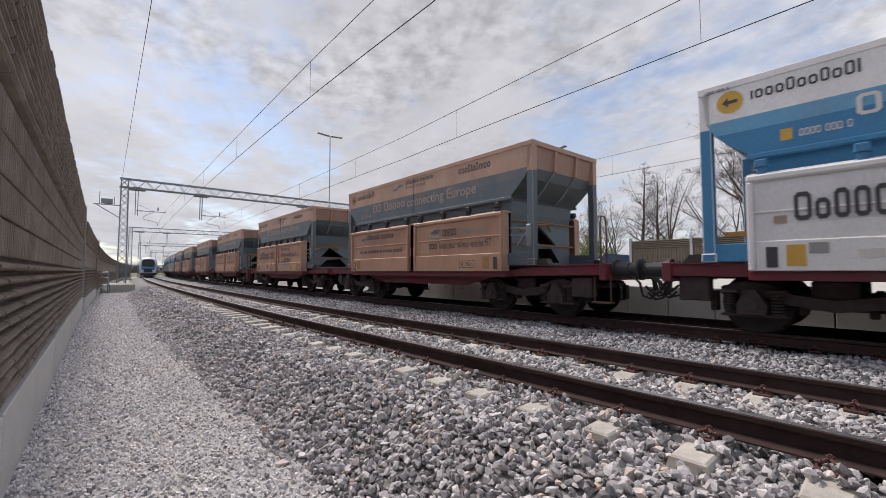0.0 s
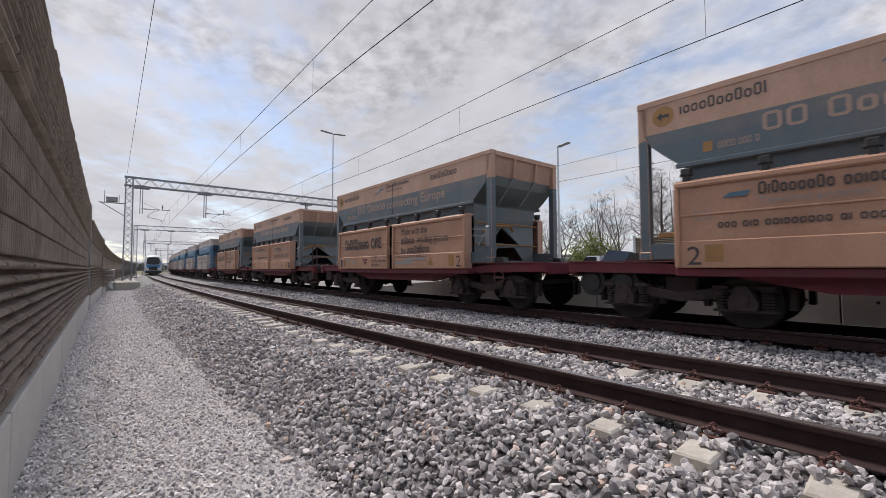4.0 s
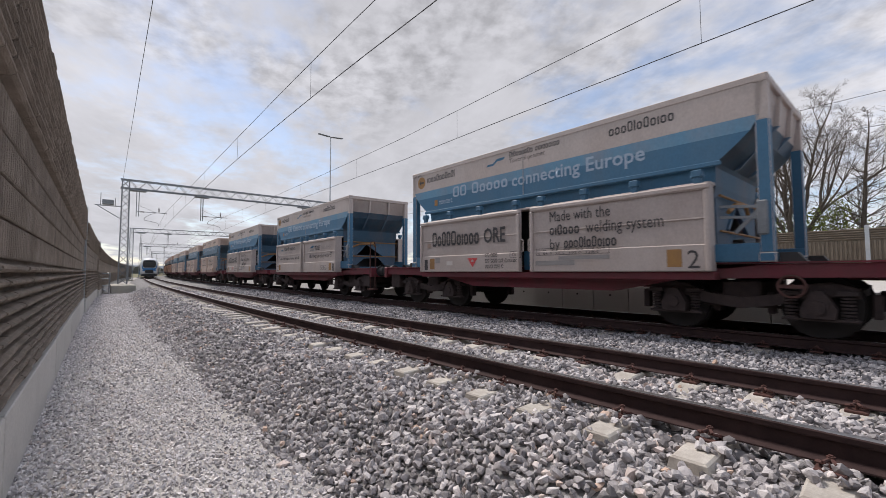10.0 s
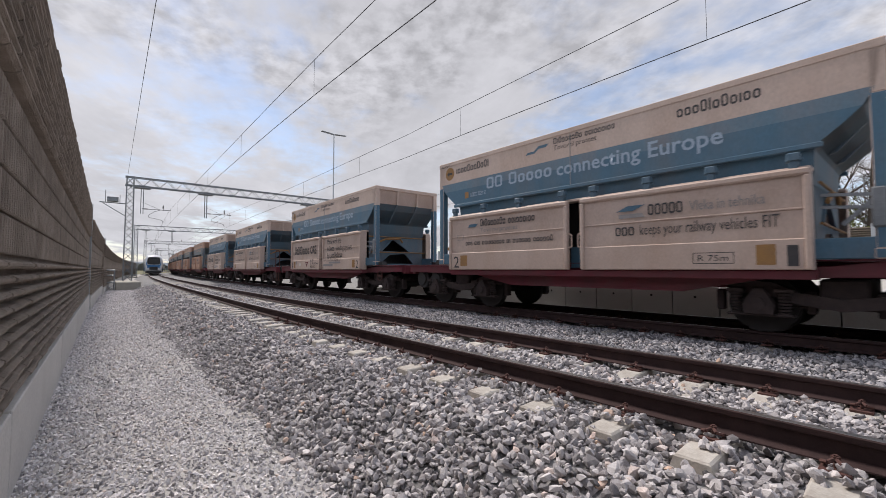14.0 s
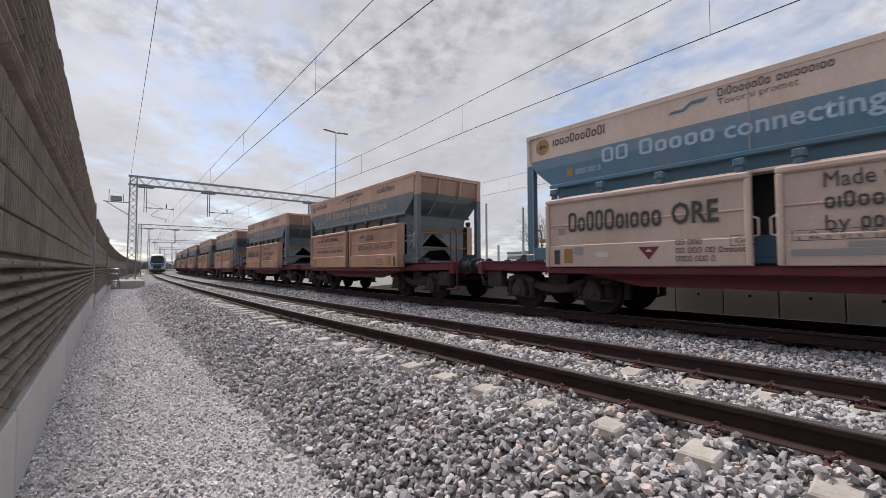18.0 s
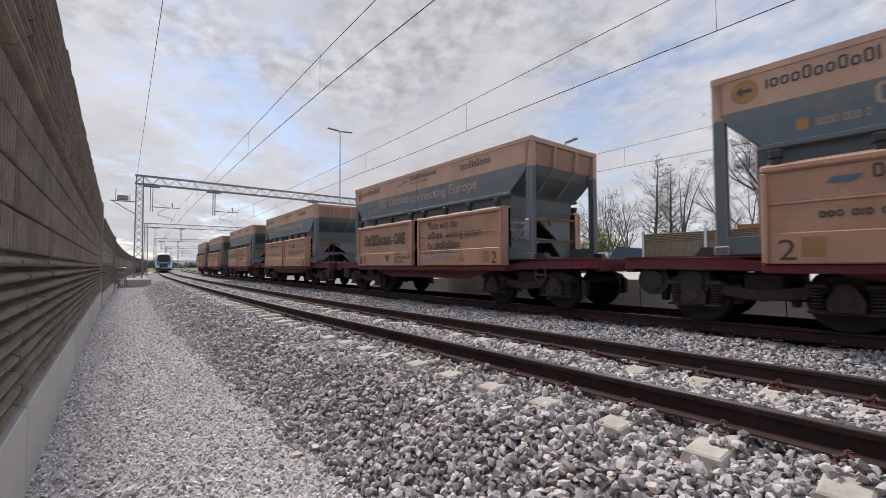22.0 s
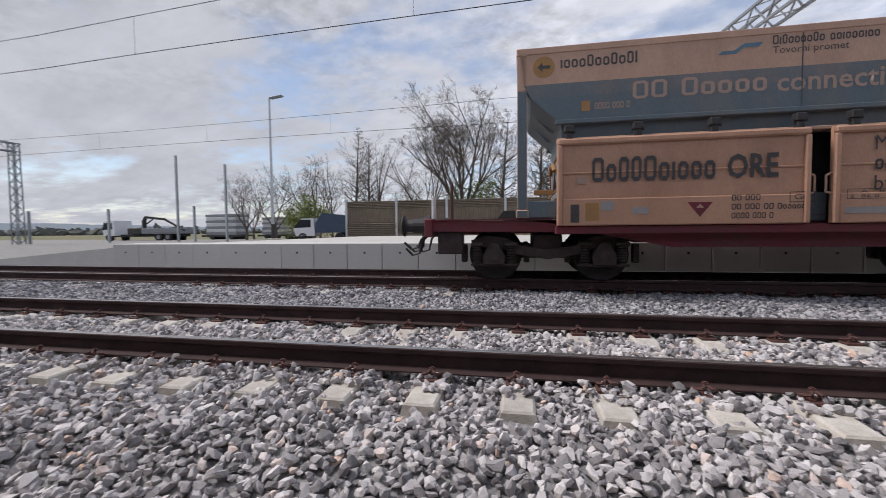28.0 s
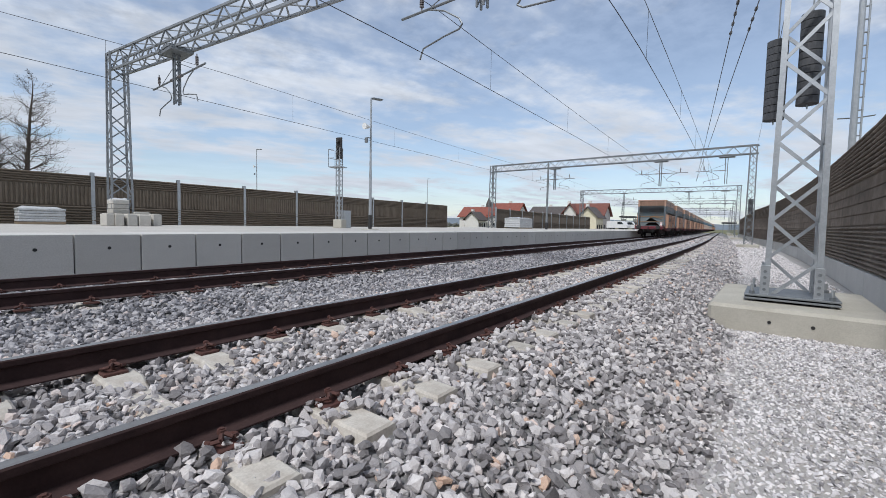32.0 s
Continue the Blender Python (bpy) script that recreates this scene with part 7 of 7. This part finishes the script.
for sx in (-0.52, 0.52):
    for sy in (-0.50, 0.50):
        bm = bmesh.new()
        rod(bm, (sx, sy, -0.12), (sx, sy, 0.16), 0.022, 8)
        part("anchor_bolt", bm, M_GALV, base)
        bm = bmesh.new()
        rod(bm, (sx, sy, 0.0), (sx, sy, 0.05), 0.045, 6)
        rod(bm, (sx, sy, -0.115), (sx, sy, -0.085), 0.045, 6)
        part("nut", bm, M_GALV_DULL, base)
        bm = bmesh.new()
        bar(bm, (sx * 0.78, sy * 0.68, 0.0), (sx * 0.78, sy * 0.68, 0.48), 0.15, 0.12)
        shoe = part("shoe", bm, M_GALV, base, "bolted steel foot of the mast leg")
        for k in range(4):
            bm = bmesh.new()
            rod(bm, (sx * 0.78 - 0.09, sy * 0.68, 0.08 + 0.1 * k), (sx * 0.78 - 0.06, sy * 0.68, 0.08 + 0.1 * k), 0.026, 6)
            part("bolt", bm, M_GALV_DULL, shoe)


M_WEIGHT = mat("cast_iron_grey", (0.075, 0.078, 0.084), (0.12, 0.122, 0.13), scale=5, rough=0.7, bump=0.3)


def weights(x, y, z0, z1, r, label):
    t = thing("tension_weights", pose(x, y, 0), label, "tension weights", "tension weights")
    n = int((z1 - z0) / 0.125)
    for k in range(n):
        bm = bmesh.new()
        z = z0 + (z1 - z0) * k / n
        rod(bm, (0, 0, z), (0, 0, z + (z1 - z0) / n - 0.012), r, 18)
        part("weight", bm, M_WEIGHT, t)
    bm = bmesh.new()
    rod(bm, (0, 0, z0 - 0.08), (0, 0, 8.0), 0.014, 6)
    part("rod", bm, M_GALV, t)


weights(11.15, 1.40, 3.15, 4.62, 0.165, "stack of round dark iron tension weights beside the mast")
weights(11.05, 0.93, 3.35, 4.95, 0.165, "stack of round dark iron tension weights inside the mast")
weights(49.3, 2.9, 2.6, 4.0, 0.2, "stack of round dark tension weights at a far mast")

# ropes from the mast down the line to the wires
bm = bmesh.new()
for y in (1.75, 1.2):
    rope_a, rope_b = Vector((11.0, y, 7.45)), Vector((58.0, 8.5, 6.6))
    rod(bm, rope_a, rope_b, 0.014, 5)
    for k in range(8):
        p = rope_a.lerp(rope_b, 0.035 + 0.014 * k)
        rod(bm, p, p + Vector((0.16, 0.025, -0.003)), 0.04, 6)
    p = rope_a.lerp(rope_b, 0.005)
    rod(bm, p, p + Vector((0.5, 0.075, -0.009)), 0.075, 8)
tagged(part("tension_rope", bm, M_ROPE), "dark tension ropes with beads running to the wires", "rope")

# ---- landing with rails and bracket at the far mast on the left ----
st = thing("wall_door_landing", pose(-40.0, 0.0, -0.5), "small galvanised steel landing with rails at the noise wall", "landing")
bm = bmesh.new()
box(bm, -3.0, 0.0, -0.22, 0.60, 0.58, 0.62, 0.005)
part("grating", bm, M_GALV, st)
for nm, a, b, r in (("post", (0, 0.6, 0), (0, 0.6, 1.57), 0.035), ("post", (-3, 0.6, 0), (-3, 0.6, 1.57), 0.035), ("post", (0, -0.18, 0), (0, -0.18, 1.57), 0.03),
                    ("top_rail", (0, -0.2, 1.57), (0, 0.62, 1.57), 0.04), ("middle_rail", (0, -0.2, 1.18), (0, 0.62, 1.18), 0.035),
                    ("edge_bar", (0, -0.2, 0.62), (0, 0.62, 0.62), 0.04), ("brace", (0, -0.15, 0.6), (0, 0.58, 0.08), 0.03)):
    bm = bmesh.new()
    rod(bm, a, b, r, 8)
    part(nm, bm, M_GALV, st)
br = thing("transformer_bracket", pose(-45.5, 1.55, 0), "steel bracket with switch box on the far mast", "bracket")
bm = bmesh.new()
bar(bm, (0, -0.3, 7.0), (0, -2.1, 7.0), 0.08)
bar(bm, (0, -0.3, 5.9), (0, -1.9, 6.95), 0.06)
part("arm", bm, M_GALV_DULL, br)
bm = bmesh.new()
box(bm, -0.3, 0.3, -1.6, -0.8, 7.1, 7.5, 0.02)
rod(bm, (0, -1.7, 7.0), (0, -1.7, 8.1), 0.03, 6)
rod(bm, (0, -0.7, 7.0), (0, -0.7, 7.7), 0.03, 6)
part("switch_box", bm, M_GALV_DULL, br)
bm = bmesh.new()
box(bm, -1.4, 5.5, -0.86, 0.72, -0.9, 0.115, 0.03)
part("foundation", bm, M_CONC, br, "pale concrete foundation block")


# ---- waiting passenger train on the near track ----
M_TWHITE = mat("train_white", (0.66, 0.68, 0.70), (0.72, 0.73, 0.74), scale=1, rough=0.35)
M_TBLUE = mat("train_blue", (0.02, 0.15, 0.36), (0.03, 0.18, 0.40), scale=1, rough=0.35)


def railcar(x):
    t = thing("passenger_train", at(x, 0, RAIL_Z), "white and blue electric passenger train standing on the near track", "train")
    bm = bmesh.new()
    secs = [(0.0, 0.84, 3.28, 0.75), (-0.25, 0.93, 3.45, 0.55), (-0.8, 0.98, 3.56, 0.45), (-2.2, 1.0, 3.62, 0.35), (-60.0, 1.0, 3.62, 0.35)]
    rings = []
    for xx, wf, top, zb in secs:
        w = 1.42 * wf
        rings.append([bm.verts.new((xx, y * w, z)) for y, z in ((-0.92, zb), (-1, 0.5 * top), (-0.93, 0.82 * top), (-0.72, 0.96 * top), (0, top), (0.72, 0.96 * top), (0.93, 0.82 * top), (1, 0.5 * top), (0.92, zb))])
    for ra, rb in zip(rings, rings[1:]):
        for i in range(9):
            j = (i + 1) % 9
            bm.faces.new((ra[i], ra[j], rb[j], rb[i]))
    bm.faces.new(rings[0][::-1])
    bmesh.ops.recalc_face_normals(bm, faces=bm.faces)
    part("body", bm, M_TWHITE, t)

    def plate(outline, x0, x1):
        """A flat plate with the given half outline, mirrored across the train."""
        bm = bmesh.new()
        rim = outline + [(-y, z) for y, z in reversed(outline)]
        back, front = [[bm.verts.new((xx, y, z)) for y, z in rim] for xx in (x0, x1)]
        bm.faces.new(front)
        n = len(rim)
        for k in range(n):
            bm.faces.new((back[k], back[(k + 1) % n], front[(k + 1) % n], front[k]))
        bmesh.ops.recalc_face_normals(bm, faces=bm.faces)
        return bm
    part("front_band", plate([(0.55, 1.12), (0.98, 1.45), (1.13, 1.85), (1.12, 2.3), (1.02, 2.2), (0.95, 1.80), (0.75, 1.70)], 0.0, 0.03), M_TBLUE, t, "blue band under the windscreen")
    part("windscreen", plate([(0.72, 1.78), (0.92, 1.92), (1.00, 2.35), (0.94, 2.85), (0.78, 3.10), (0.50, 3.16)], 0.0, 0.05), M_BLACK, t, "large dark windscreen")
    part("coupler_cover", plate([(0.58, 0.80), (0.66, 0.95), (0.62, 1.30), (0.50, 1.40)], 0.0, 0.06), M_BLACK, t)
    bm = bmesh.new()
    box(bm, 0.05, 0.07, -0.5, 0.5, 2.86, 3.0)
    part("destination_display", bm, M_GLASS, t)
    for s in (-1, 1):
        bm = bmesh.new()
        box(bm, 0.0, 0.06, min(s * 0.74, s * 1.0), max(s * 0.74, s * 1.0), 1.18, 1.34, 0.02)
        part("headlight", bm, M_TBLUE, t)
        bm = bmesh.new()
        box(bm, -58, -2.4, s * 1.425 - 0.01, s * 1.425 + 0.01, 1.75, 2.65)
        part("window_band", bm, M_GLASS, t)
        bm = bmesh.new()
        box(bm, -58, -1.4, s * 1.43 - 0.012, s * 1.43 + 0.012, 0.5, 1.3)
        part("side_stripe", bm, M_TBLUE, t)
    bm = bmesh.new()
    box(bm, -19, -12, -1.1, 1.1, 3.55, 3.85, 0.1)
    part("roof_unit", bm, M_TWHITE, t)
    for bx in (-4.5, -16):
        part("bogie", BOGIE, None, t, m=pose(bx, 0, 0))
    bm = bmesh.new()
    box(bm, -0.4, 0.0, -1.2, 1.2, 0.2, 0.6, 0.05)
    part("snow_guard", bm, M_BLACK, t)


railcar(-92)


# a tall pole with its conduit behind the wall, and the single wire post on the platform
pole = thing("cable_pole", pose(24.3, -1.05, -0.6), "tall galvanised pole with a conduit behind the wall", "pole")
bm = bmesh.new()
rod(bm, (0, 0, 0), (0, 0, 12.5), 0.13, 12, 0.10)
part("tube", bm, M_GALV, pole)
bm = bmesh.new()
rod(bm, (0, -0.22, 0), (0, -0.22, 12.5), 0.035, 8)
part("conduit", bm, M_GALV, pole)
for k in range(24):
    bm = bmesh.new()
    box(bm, -0.03, 0.03, -0.25, 0.0, -0.02, 0.02)
    part("clamp", bm, M_GALV_DULL, pole, m=pose(0, 0, 0.5 + 0.5 * k))
post_ = thing("wire_post", pose(46.6, 21.9, 0.68), "slim grey steel post under the wires on the platform", "post")
bm = bmesh.new()
rod(bm, (0, 0, 0), (0, 0, 7.9), 0.13, 12, 0.10)
part("shaft", bm, M_GALV_DULL, post_)
bm = bmesh.new()
rod(bm, (0, 0, 0.0), (0, 0, 0.8), 0.16, 12)
part("sleeve", bm, M_BLACK, post_, "black protective sleeve")


motions()
